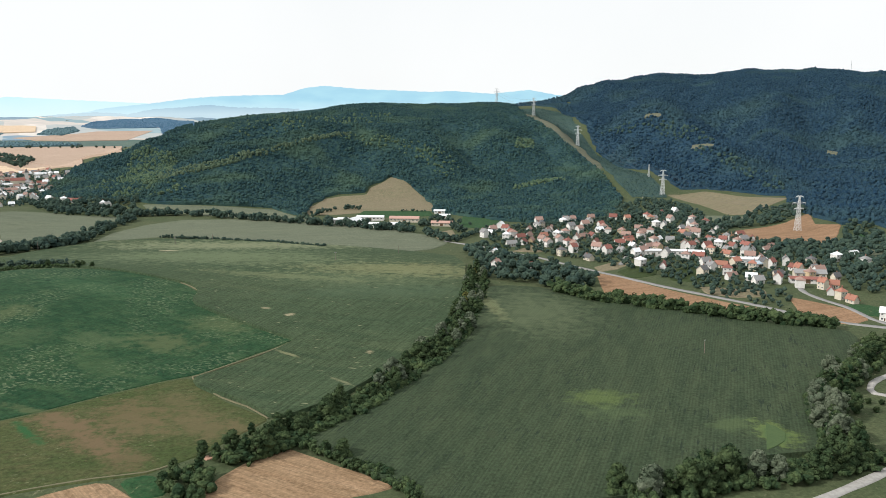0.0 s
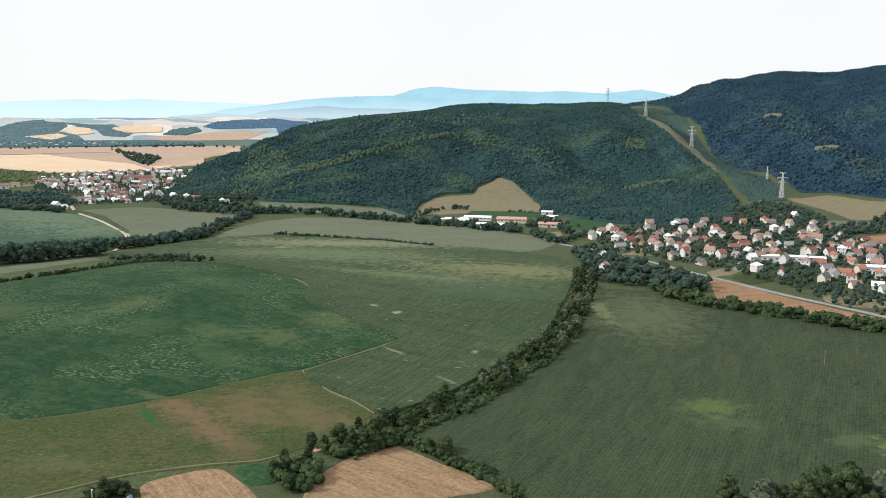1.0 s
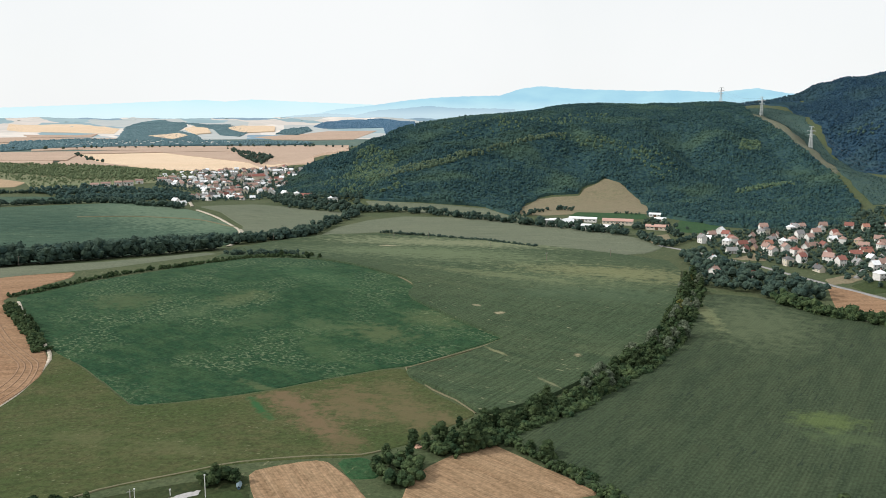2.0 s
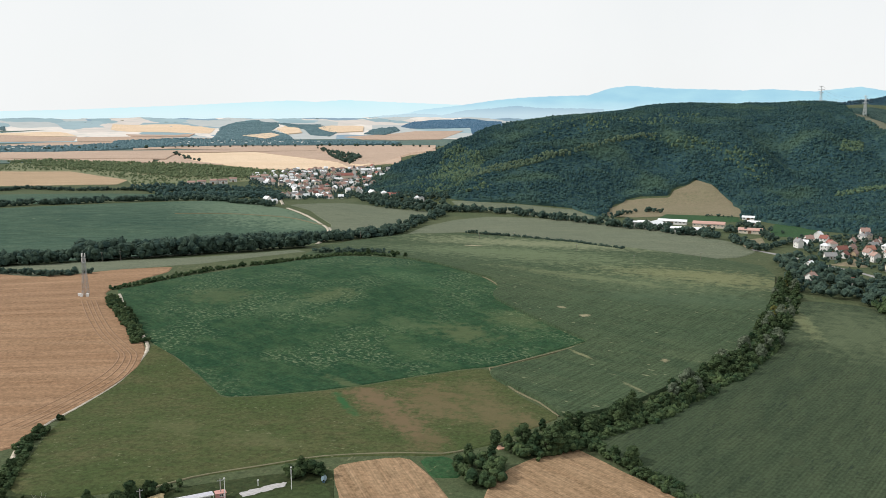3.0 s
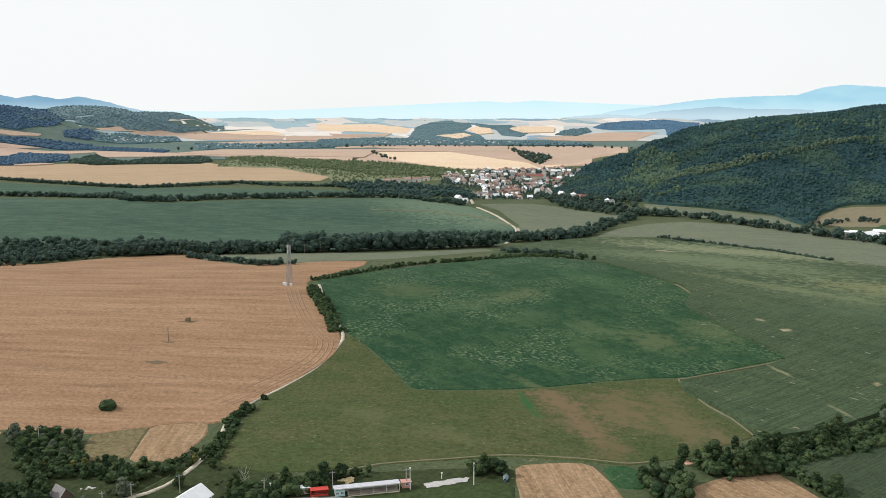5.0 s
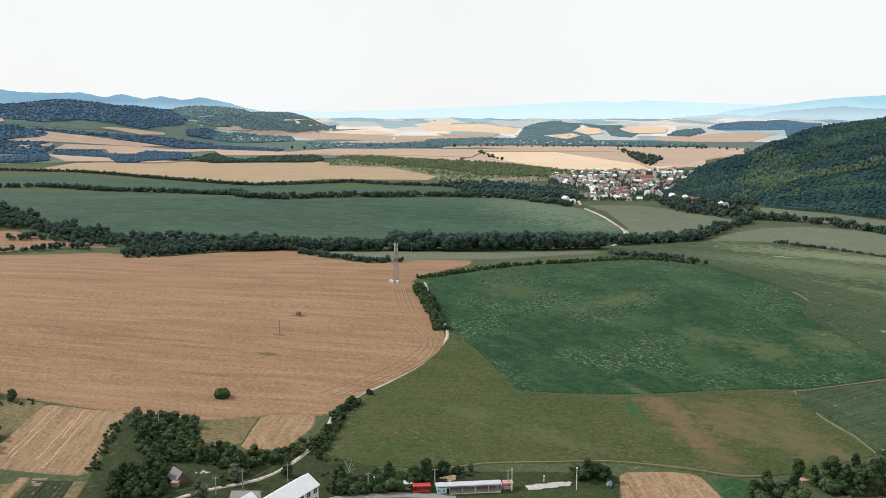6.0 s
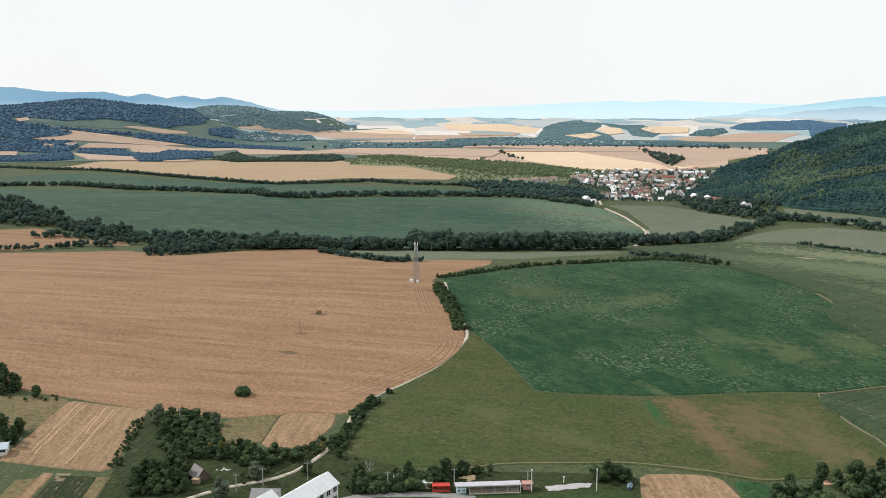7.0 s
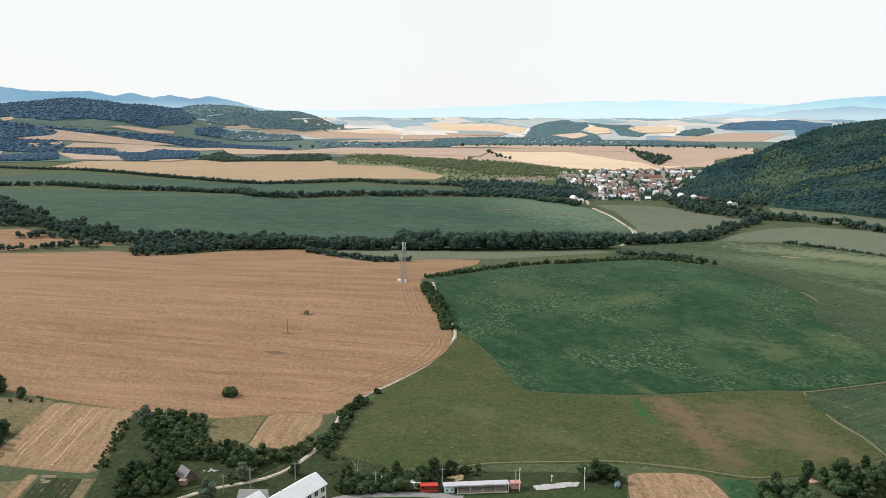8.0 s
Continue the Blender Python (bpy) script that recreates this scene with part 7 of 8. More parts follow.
def village(places, looks, group, seed, big=1.0, windows=True):
    rng = np.random.default_rng(seed)
    big = big * 0.68
    sizes = [(11, 8, 3.0, 2.8, "gable", 1), (10, 9, 5.6, 2.6, "gable", 2), (12, 8, 5.6, 3.0, "gable", 2), (10, 9.5, 5.6, 2.4, "hip", 2), (14, 7, 3.0, 2.6, "gable", 1)]
    for (x, y), c in zip(places, looks):
        L, W, h, rise, top, storeys = sizes[int(rng.integers(0, len(sizes)))]
        roof, wall, words = LOOKS[c]
        turn = float(rng.choice([20, 65, 110, 30, -25]) + rng.uniform(-8, 8))
        house(x, y, turn, L * big, W * big, h, rise, wall, roof, words + (", two storeys" if storeys == 2 else ", one storey"), group, top, storeys, windows)


village([(40.3, 814.2), (51.0, 856.9), (60.0, 869.7), (63.5, 845.5), (68.5, 814.8), (74.3, 800.0), (87.9, 854.1), (74.0, 768.2), (62.3, 758.3), (83.5, 811.0), (97.4, 807.0), (92.1, 771.1), (110.4, 810.5), (108.2, 774.0), (113.5, 756.6), (116.2, 736.9), (131.9, 862.3), (137.3, 841.3), (149.4, 879.7), (144.9, 809.6)], "gpwrprprgpopwprpgppr", "houses of the village", 1)
village([(140.4, 766.3), (133.9, 724.2), (140.5, 712.2), (161.6, 762.9), (124.4, 777.0), (158.9, 907.7), (100.4, 702.5), (119.6, 680.9), (62.8, 625.5), (39.4, 614.2), (41.6, 671.6), (98.3, 875.3), (111.5, 862.5), (95.2, 753.9), (120.3, 821.7), (82.4, 778.4)], "rprrpgddrpwgpppb", "houses of the village", 2)
village([(173.9, 783.9), (202.0, 862.7), (198.7, 833.5), (232.8, 939.1), (227.1, 890.6), (231.5, 877.4), (252.6, 929.8), (247.2, 865.6), (206.3, 829.9), (195.1, 770.6), (184.2, 740.7), (203.4, 784.9), (213.2, 781.9), (187.4, 725.4), (169.6, 704.3), (186.8, 696.6), (156.3, 656.7), (172.3, 647.7), (216.2, 745.3), (219.1, 736.0)], "rppowgpgpppwgbpgwrpr", "houses of the village", 3)
village([(199.7, 683.6), (213.0, 692.1), (232.8, 733.6), (231.1, 718.4), (249.2, 753.6), (259.0, 771.0), (241.0, 704.3), (218.6, 651.5), (214.3, 623.8), (206.0, 651.2), (193.5, 616.9), (230.6, 654.2), (258.1, 707.7), (274.8, 754.9), (268.8, 722.9), (260.0, 747.7), (251.1, 773.9), (232.9, 766.0), (154.4, 718.4), (169.7, 743.4)], "prrowroorgdogrgrgpgw", "houses of the village", 4)
village([(239.7, 642.4), (251.7, 652.1), (248.1, 613.4), (269.2, 626.8), (284.8, 636.2), (286.7, 603.5), (262.9, 571.2), (272.5, 575.2), (260.0, 552.8), (260.3, 538.8), (262.1, 527.1), (259.0, 480.5), (257.5, 649.8), (273.6, 662.3)], "oddogdooroowrg", "houses of the village", 5, 0.82)
village([(277.1, 1002.0), (261.0, 1002.4), (190.8, 938.3), (264.6, 893.1), (324.0, 683.7), (337.3, 663.3), (347.3, 703.2)], "wrrgwgw", "houses on the village edge", 6)

STANDING = [tuple(ob.location[:2]) for ob in scene.objects if ob.name.startswith("house")]
R4 = np.random.default_rng(77)
gx, gy = scatter([(42, 868), (105, 912), (150, 930), (200, 950), (262, 985), (285, 940), (292, 880), (296, 790), (300, 700), (290, 620), (262, 560), (215, 600), (175, 630), (142, 668), (118, 712), (75, 752), (45, 800)], 15.0, R4, 0.3)
STREETS = [(141, 658), (149, 682), (158, 707), (165, 722), (172, 737), (180, 760), (188, 784), (197, 815), (205, 846), (215, 877), (226, 909)]
infill = []
for px, py in zip(gx.tolist(), gy.tolist()):
    if all(math.hypot(px - a, py - b) > 12.0 for a, b in STANDING) and all(math.hypot(px - a, py - b) > 11 for a, b in STREETS):
        if R4.uniform() < 0.42:
            infill.append((px, py))
village(infill, ("pgrpwbpgrpdpwrgpbo" * 20)[:len(infill)], "houses of the village", 12, 0.92)


def hall(x, y, turn, L, W, h, rise, wall, roof, label, name="hall"):
    """A long works or farm hall with a ridge, a band of windows and a gate."""
    ob = empty(name, x, y, turn)
    part("wall", gable_body(L, W, h, rise).mesh("wall", M[wall]), ob)
    part("roof", gable_roof(L, W, h, rise, 0.6).mesh("roof", M[roof]), ob)
    n = max(3, int(L / 4))
    for side in (-1, 1):
        for k in range(n):
            w = glazed(2.2, 1.2, -side, ob)
            w.location = ((k + 0.5) / n * L - L / 2, side * (W / 2 + 0.01), h * 0.5)
    g = part("gate", shared_mesh("gate", lambda: opening(3.4, 3.2, "door_brown", "gate", 1)), ob)
    g.location = (0, -W / 2 - 0.06, 0.05)
    return tagged(ob, label, "hall")


WORKS = "wall_white", "roof_white"
hall(*(-120.7, 910.4), 2, 15, 9, 5.0, 0.8, *WORKS, "white flat-looking works hall with a pale roof")
hall(*(-110.1, 919.7), -4, 11, 8, 4.2, 1.2, "wall_white", "roof_white", "small white works shed")
hall(*(-96.7, 904.6), 68, 20, 16, 3.5, 4.0, "wall_white", "roof_white", "white hall with a steep pale metal roof")
hall(*(-81.3, 938.4), -4, 30, 9, 4.0, 1.5, "wall_white", "roof_white", "long white works hall with a pale roof")
hall(*(-61.1, 875.9), -6, 32, 10, 4.2, 1.4, "wall_white", "roof_white", "long white works hall beside the trees")
hall(*(-42.5, 921.9), -4, 32, 11, 4.4, 2.0, "wall_cream", "roof_red_pale", "long cream hall with a pale red roof")
hall(*(-1.3, 890.7), -6, 22, 9, 3.6, 1.8, "wall_cream", "roof_red_pale", "cream farm hall with a faded red roof")
hall(*(-4.2, 1002.9), -3, 13, 7, 3.2, 1.4, *WORKS, "small white hall above the works")
hall(*(1.2, 957.8), -3, 13, 7, 3.2, 1.4, *WORKS, "small white hall beside the works")
hall(*(-83.3, 885.5), -4, 12, 7, 3.2, 1.0, "wall_white", "roof_blue", "small hall with a blue-grey roof")
hall(*(245.9, 666.9), -5, 26, 11, 5.0, 1.0, "wall_white", "roof_white", "white village hall with a pale roof")
hall(*(246.3, 652.0), 20, 14, 9, 4.0, 1.4, "wall_white", "roof_blue", "hall with a pale blue-grey roof")
hall(*(177.4, 704.6), 0, 14, 9, 5.2, 0.6, "wall_white", "roof_white", "white flat-topped village building")
hall(*(205.5, 705.7), -12, 30, 9, 4.6, 0.8, "wall_white", "roof_white", "long white village building")
hall(*(270.8, 611.6), -10, 22, 9, 4.2, 2.2, "wall_cream", "roof_grey", "long farm building with a grey roof")
hall(*(261.1, 592.7), -10, 24, 7, 3.4, 1.2, "wall_white", "roof_red", "long low building with a red roof")

# the far village
R3 = np.random.default_rng(31)
fx, fy = scatter([(-587.4, 963.3), (-667.2, 1139.2), (-784.2, 1240.3), (-901.3, 1374.9), (-904.3, 1538.7), (-826.4, 1612.0), (-611.7, 1388.8), (-593.4, 1284.3), (-548.0, 1131.2), (-548.7, 991.9)], 18, R3)
keep = R3.uniform(0, 1, len(fx)) < 0.75
fx, fy = fx[keep], fy[keep]
village(list(zip(fx.tolist(), fy.tolist())), ("pwppgwwpbdwpgrpwwwpg" * 40)[:len(fx)], "houses of the far village", 8, 0.95, False)
village([(-514.1, 1095.9), (-500.1, 1083.5), (-484.4, 1071.9), (-470.9, 1063.1), (-460.2, 1056.4), (-414.7, 1023.1), (-409.0, 1023.3), (-568.3, 905.0), (-557.3, 900.5)], "wpwrrwwww", "houses at the foot of the hill", 9, 1.1, False)
for (px, py), turn, L in zip([(-883.1, 1174.6), (-878.2, 1196.2), (-870.9, 1219.9), (-859.9, 1230.3), (-860.4, 1262.8), (-846.1, 1309.3), (-847.1, 1343.5)], (28, 40, 20, 45, 30, 36, 28), (12, 14, 11, 15, 12, 16, 13)):
    hall(px, py, turn, L, 9, 6.0, 2.2, "wall_white", "roof_pink", "white row house with a faded tiled roof", "row_house")


def church(x, y):
    ob = empty("church", x, y, 30)
    part("nave", gable_body(22, 10, 8, 4).mesh("nave", M["wall_cream"]), ob)
    part("roof", gable_roof(22, 10, 8, 4).mesh("roof", M["roof_red"]), ob)
    part("tower", Solid().box(12.5, 0, -1, 5, 5, 21).mesh("tower", M["wall_white"]), ob)
    part("spire", Solid().hull([(9.8, -2.7, 20), (15.2, -2.7, 20), (15.2, 2.7, 20), (9.8, 2.7, 20), (12.5, 0, 27)], [(3, 2, 1, 0), (0, 1, 4), (1, 2, 4), (2, 3, 4), (3, 0, 4)]).mesh("spire", M["roof_dark"]), ob)
    tagged(ob, "pale village church with a tower and dark spire", "church")


church(*(-682.0, 1351.9))

# villages far out on the plain, a few metres of wall and roof each
def far_houses(poly, spacing, seed, label):
    rng = np.random.default_rng(seed)
    x, y = scatter(poly, spacing, rng)
    s = Solid()
    for px, py, w in zip(x, y, rng.uniform(9, 18, len(x))):
        s.box(float(px), float(py), height(float(px), float(py)) - 1, float(w), 10, 8)
    ob = new("far_houses", s.mesh("far_houses", M["wall_white"]))
    tagged(ob, label, "houses", kind="stuff")


far_houses([(-2674, 1849), (-2730, 1992), (-2661, 2188), (-2536, 2072), (-2618, 1988), (-2641, 1851)], 32, 1, "white houses of a far village under the foothills")
far_houses([(-2387, 2042), (-2191, 2169), (-2085, 2063), (-2245, 1946)], 45, 2, "white farm buildings on the plain")
far_houses([(-2060, 2527), (-1857, 2762), (-1622, 2786), (-1479, 2820), (-1444, 2712), (-1743, 2593), (-1944, 2416)], 42, 3, "white houses of a village on the plain")


# the school and the buildings below the camera
def school(x, y, turn):
    L, W, h, rise = 42.0, 8.4, 6.2, 2.6
    ob = empty("school_building", x, y, turn)
    part("wall", gable_body(L, W, h, rise).mesh("wall", M["wall_white"]), ob)
    part("roof", gable_roof(L, W, h, rise, 0.45).mesh("roof", M["roof_white"]), ob, "white standing-seam metal roof")
    for k in range(26):
        for side in (-1, 1):
            a = k / 25 * (L + 0.7) - (L + 0.7) / 2
            sm = part("seam", shared_mesh(("seam", side), lambda: Solid().beam((0, side * 4.6, h - 0.03), (0, side * 0.1, h + rise + 0.2), 0.03).mesh("seam", M["roof_white"])), ob)
            sm.location = (a, 0, 0)
    for s in range(2):
        for k in range(13):
            for side in (-1, 1):
                w = glazed(1.9, 1.9, -side, ob)
                w.location = ((k + 0.5) / 13 * L - L / 2, side * (W / 2 + 0.01), 0.9 + 3.0 * s)
    for a in (-14, -4, 7):
        v = part("roof_vent", shared_mesh("vent", lambda: Solid().box(0, 0, 0, 0.35, 0.35, 0.7).mesh("roof_vent", M["roof_dark"])), ob)
        v.location = (a, 1.8, h + 1.5)
    for a in (-L / 2 + 0.3, L / 2 - 0.3):
        part("downpipe", Solid().beam((a, W / 2 + 0.12, 0), (a, W / 2 + 0.12, h - 0.1), 0.07, sides=6).mesh("downpipe", M["metal_grey"]), ob)
    tagged(ob, "white two-storey school building with a white metal roof", "school")


school(-193.0, 141.5, 100.5)
hall(-209, 147.5, 40, 8, 6, 3.0, 1.6, "wall_white", "roof_grey", "low annex with a dark grey roof", "annex")
hall(-203.8, 141.5, 101, 9, 6, 4.0, 2.0, "wall_white", "roof_white", "small white gabled annex", "annex")


def shed(x, y, turn):
    ob = empty("barn", x, y, turn)
    ob.scale = (0.72, 0.72, 0.72)
    part("wall", gable_body(8.0, 6.2, 2.4, 3.6).mesh("wall", M["old_wood"]), ob)
    r = gable_roof(8.0, 6.2, 2.4, 3.6, 0.5, 0.16)
    part("roof", r.mesh("roof", M["roof_slate"]), ob, "weathered grey shingle roof")
    for side in (-1, 1):
        for k in range(9):
            a = (k + 0.5) / 9
            b = part("shingle_row", shared_mesh(("shingle", side, k), lambda: Solid().beam((-4.5, side * 3.6 * (1 - a), 1.82 + 4.18 * a + 0.16), (4.5, side * 3.6 * (1 - a), 1.82 + 4.18 * a + 0.16), 0.05).mesh("shingle_row", M["roof_slate"])), ob)
    d = part("door", opening(2.2, 2.2, "door_brown", "door", 1), ob)
    d.location = (1.5, -3.15, 0.05)
    tagged(ob, "old wooden barn with a steep weathered grey roof", "barn")


shed(-240.5, 143.5, -6)
box_store = empty("crate_store", -237.8, 140.6, 30)
part("body", Solid().box(0, 0, 0, 2.2, 1.8, 1.7).mesh("body", M["plank_tan"]), box_store)
part("lid", Solid().box(0, 0, 1.7, 2.5, 2.1, 0.12).mesh("lid", M["plank_tan"]), box_store)
tagged(box_store, "tan wooden store box beside the barn", "store box")
hall(*(-313.9, 106.6), 60, 8, 6, 2.8, 0.9, "wall_white", "roof_blue", "white cottage with a pale blue-grey roof", "cottage")


# ---- sports ground ----
def stand(x, y, turn):
    """A covered stand, open to its front (-y), with benches and a booth."""
    ob = empty("grandstand", x, y, turn)
    ob.scale = (1.04, 0.8, 0.78)
    L, D, H = 20.0, 4.6, 3.1
    part("back_wall", Solid().box(1.6, D / 2 - 0.1, 0, L - 3.4, 0.2, H - 0.2).mesh("back_wall", M["wall_white"]), ob)
    front, back = -D / 2 - 0.1, D / 2 + 0.1
    roof = [(-L / 2 - 0.3, front, H + 0.45), (L / 2 + 0.3, front, H + 0.45), (L / 2 + 0.3, back, H - 0.15), (-L / 2 - 0.3, back, H - 0.15)]
    part("roof", Solid().hull(roof + [(a, b, c + 0.14) for a, b, c in roof], [(3, 2, 1, 0), (4, 5, 6, 7), (0, 1, 5, 4), (1, 2, 6, 5), (2, 3, 7, 6), (3, 0, 4, 7)]).mesh("roof", M["roof_lilac"]), ob, "pale lilac-grey sheet metal roof")
    for k in range(20):
        part("roof_rib", shared_mesh("rib", lambda: Solid().beam((0, front + 0.05, H + 0.61), (0, back - 0.05, H + 0.01), 0.035).mesh("roof_rib", M["roof_lilac"])), ob).location = (k - 9.5, 0, 0)
    part("fascia", Solid().box(0, front - 0.05, H + 0.2, L + 0.6, 0.08, 0.42).mesh("fascia", M["frame_white"]), ob, "white fascia board")
    booth = part("booth", Solid().box(-8.4, 0, 0, 3.0, D - 0.4, H - 0.35).mesh("booth", M["wall_cyan"]), ob, "pale turquoise changing booth")
    for a in (-9.2, -7.7):
        w = glazed(0.9, 1.1, 1, booth)
        w.location = (a, -D / 2 + 0.19, 1.0)
    for r in range(3):
        for side in (-1, 1):
            b = part("bench", shared_mesh("bench", lambda: Solid().box(0, 0, 0, 7.2, 0.4, 0.08).box(-3, 0, -0.4, 0.1, 0.3, 0.4).box(0, 0, -0.4, 0.1, 0.3, 0.4).box(3, 0, -0.4, 0.1, 0.3, 0.4).mesh("bench", M["plank_tan"])), ob)
            b.location = (1.9 + side * 4.0, -2.4 + r * 1.1, 0.55 + 0.4 * r)
    part("steps", Solid().box(1.9, -2.4, 0, 15.6, 1.1, 0.15).box(1.9, -1.3, 0, 15.6, 1.1, 0.55).box(1.9, 0.0, 0, 15.6, 1.5, 0.95).mesh("steps", M["concrete"]), ob)
    part("front_wall", Solid().box(1.9, -3.2, 0, 16.0, 0.2, 0.6).mesh("front_wall", M["wall_cream"]), ob)
    for k in range(5):
        part("post", shared_mesh("stand_post", lambda: Solid().box(0, front + 0.1, 0, 0.12, 0.12, H + 0.4).mesh("post", M["frame_white"])), ob).location = (-6 + 4 * k, 0, 0)
    tagged(ob, "covered village grandstand with wooden benches and turquoise booth", "grandstand")


stand(-162.2, 200.0, 46)


def dugout(x, y, turn):
    ob = empty("dugout", x, y, turn)
    part("back", Solid().box(0, 0.9, 0, 5.6, 0.1, 2.0).mesh("back", M["paint_red"]), ob)
    part("roof", Solid().hull([(-2.9, -1.1, 2.1), (2.9, -1.1, 2.1), (2.9, 1.1, 2.3), (-2.9, 1.1, 2.3), (-2.9, -1.1, 2.25), (2.9, -1.1, 2.25), (2.9, 1.1, 2.45), (-2.9, 1.1, 2.45)],
                              [(3, 2, 1, 0), (4, 5, 6, 7), (0, 1, 5, 4), (1, 2, 6, 5), (2, 3, 7, 6), (3, 0, 4, 7)]).mesh("roof", M["paint_red"]), ob)
    for a in (-2.75, 2.75):
        part("side", Solid().box(a, 0, 0, 0.1, 1.8, 2.1).mesh("side", M["paint_red"]), ob)
    part("bench", Solid().box(0, 0.4, 0.4, 5.2, 0.45, 0.1).mesh("bench", M["plank_tan"]), ob)
    part("front", Solid().box(0, -0.95, 0, 5.6, 0.08, 0.8).mesh("front", M["paint_red"]), ob)
    tagged(ob, "bright red sheltered bench beside the stand", "shelter")


dugout(-173.4, 189.8, 46)


def kiosk(x, y, turn, wall, roof, L, W, H, name, label):
    ob = empty(name, x, y, turn)
    part("body", Solid().box(0, 0, 0, L, W, H).mesh("body", M[wall]), ob)
    part("roof", Solid().box(0, 0, H, L + 0.5, W + 0.5, 0.14).mesh("roof", M[roof]), ob)
    w = glazed(1.2, 0.9, 1, ob)
    w.location = (0.2, -W / 2 - 0.01, 1.0)
    tagged(ob, label, name)


kiosk(-178.3, 188.6, 46, "wall_cream", "roof_white", 2.8, 2.2, 2.2, "kiosk", "small pale kiosk with a white roof")
kiosk(-153.6, 209.8, 46, "paint_pink", "paint_pink", 3.0, 2.2, 2.1, "container", "faded pink metal store container")


def floodlight(x, y, h):
    ob = empty("floodlight", x, y, 40)
    part("pole", Solid().beam((0, 0, 0), (0, 0, h), 0.15, 0.10, 8).mesh("pole", M["frame_white"]), ob)
    part("bracket", Solid().box(0, 0, h, 0.5, 0.12, 0.1).mesh("bracket", M["metal_grey"]), ob)
    for a in (0,):
        lamp = part("lamp", shared_mesh("floodlamp", lambda: Solid().box(0, -0.12, 0, 0.5, 0.25, 0.42).mesh("lamp", M["frame_white"])), ob)
        lamp.location = (a, 0, h + 0.1)
    tagged(ob, "slim white floodlight pole on the sports ground", "floodlight", "floodlights of the sports ground")


for (px, py), h in zip([(-151.2, 208.8), (-135.6, 222.9), (-186.0, 180.9), (-147.2, 221.4)], (7.2, 7.4, 4.0, 1.8)):
    floodlight(px, py, h)


def utility_pole(x, y, h, group, turn=30, mat="wood_pole"):
    key = ("pole", h, mat)
    if key in shared:
        return copy_thing(shared[key], spot(x, y, turn))
    ob = empty("utility_pole", x, y, turn)
    part("pole", Solid().beam((0, 0, -0.3), (0, 0, h), 0.19, 0.13, 7).mesh("pole", M[mat]), ob)
    part("crossarm", Solid().box(0, 0, h - 0.7, 1.9, 0.14, 0.14).mesh("crossarm", M["metal_grey"]), ob)
    for a in (-0.8, 0, 0.8):
        part("insulator", shared_mesh("insulator", lambda: Solid().beam((0, 0, 0), (0, 0, 0.3), 0.07, 0.05, 6).mesh("insulator", M["metal_grey"])), ob).location = (a, 0, h - 0.55)
    shared[key] = tagged(ob, "grey utility pole with a crossarm", "pole", group)
    return shared[key]


for p in [(-349.5, 274.1), (-243.4, 756.7), (-214.1, 774.0), (-589.1, 500.3), (-662.6, 491.1), (-745.5, 513.1), (-805.5, 510.1), (-472.3, 532.3), (-479.9, 520.6), (-353.2, 725.0)]:
    utility_pole(*p, 8.0, "poles across the fields")
for p in [(-241.5, 750.0), (-136.2, 686.1), (-82.4, 637.0), (-36.4, 677.6)]:
    utility_pole(*p, 8.0, "poles across the fields")
utility_pole(*(130.3, 406.0), 9.0, "poles across the fields", 60)
for p in [(-222.1, 145.4), (-212.2, 166.6), (-186.8, 179.0), (-172.4, 195.2), (-153.6, 210.0), (-291.1, 167.0), (-219.8, 154.1)]:
    utility_pole(*p, 6.5, "poles by the track", 50, "concrete")


# ---- radio mast ----
def lattice(s, h, w0, w1, bays, r):
    for k in range(4):
        c = lambda z, q: ((w0 + (w1 - w0) * z / h) / 2 * (1, 1, -1, -1)[q % 4], (w0 + (w1 - w0) * z / h) / 2 * (1, -1, -1, 1)[q % 4], z)
        s.beam(c(0, k), c(h, k), r * 1.5)
        for b in range(bays):
            z0, z1 = h * b / bays, h * (b + 1) / bays
            s.beam(c(z0, k), c(z1, k + 1), r)
            s.beam(c(z0, k + 1), c(z1, k), r)
            s.beam(c(z1, k), c(z1, k + 1), r)
    return s


def radio_mast(x, y):
    ob = empty("radio_mast", x, y, 20)
    part("tower", lattice(Solid(), 24.5, 3.4, 1.1, 9, 0.07).mesh("tower", M["metal_grey"]), ob, "grey steel lattice tower")
    part("spike", Solid().beam((0, 0, 24.5), (0, 0, 28), 0.06, 0.03, 6).mesh("spike", M["metal_grey"]), ob)
    for z, n in ((24.2, 3), (21.2, 3)):
        for k in range(n):
            a = 2 * math.pi * k / n
            p = part("antenna_panel", shared_mesh("panel", lambda: Solid().box(0, 0, 0, 0.42, 0.26, 2.3).mesh("antenna_panel", M["frame_white"])), ob)
            p.location, p.rotation_euler = (math.cos(a) * 1.05, math.sin(a) * 1.05, z), (0, 0, a)
    part("platform", Solid().box(0, 0, 20.6, 2.2, 2.2, 0.12).mesh("platform", M["metal_grey"]), ob)
    for a, b in ((-3.2, -1.5), (-1.2, -3.2), (2.2, -2.8)):
        c = part("cabinet", shared_mesh("cabinet", lambda: Solid().box(0, 0, 0, 1.5, 1.1, 1.9).box(0, 0, 1.9, 1.7, 1.3, 0.1).mesh("cabinet", M["frame_white"])), ob)
        c.location = (a, b, 0)
    part("plinth", Solid().box(0, 0, -0.3, 4.4, 4.4, 0.5).mesh("plinth", M["concrete"]), ob)
    tagged(ob, "steel lattice radio mast with white antenna panels", "mast")


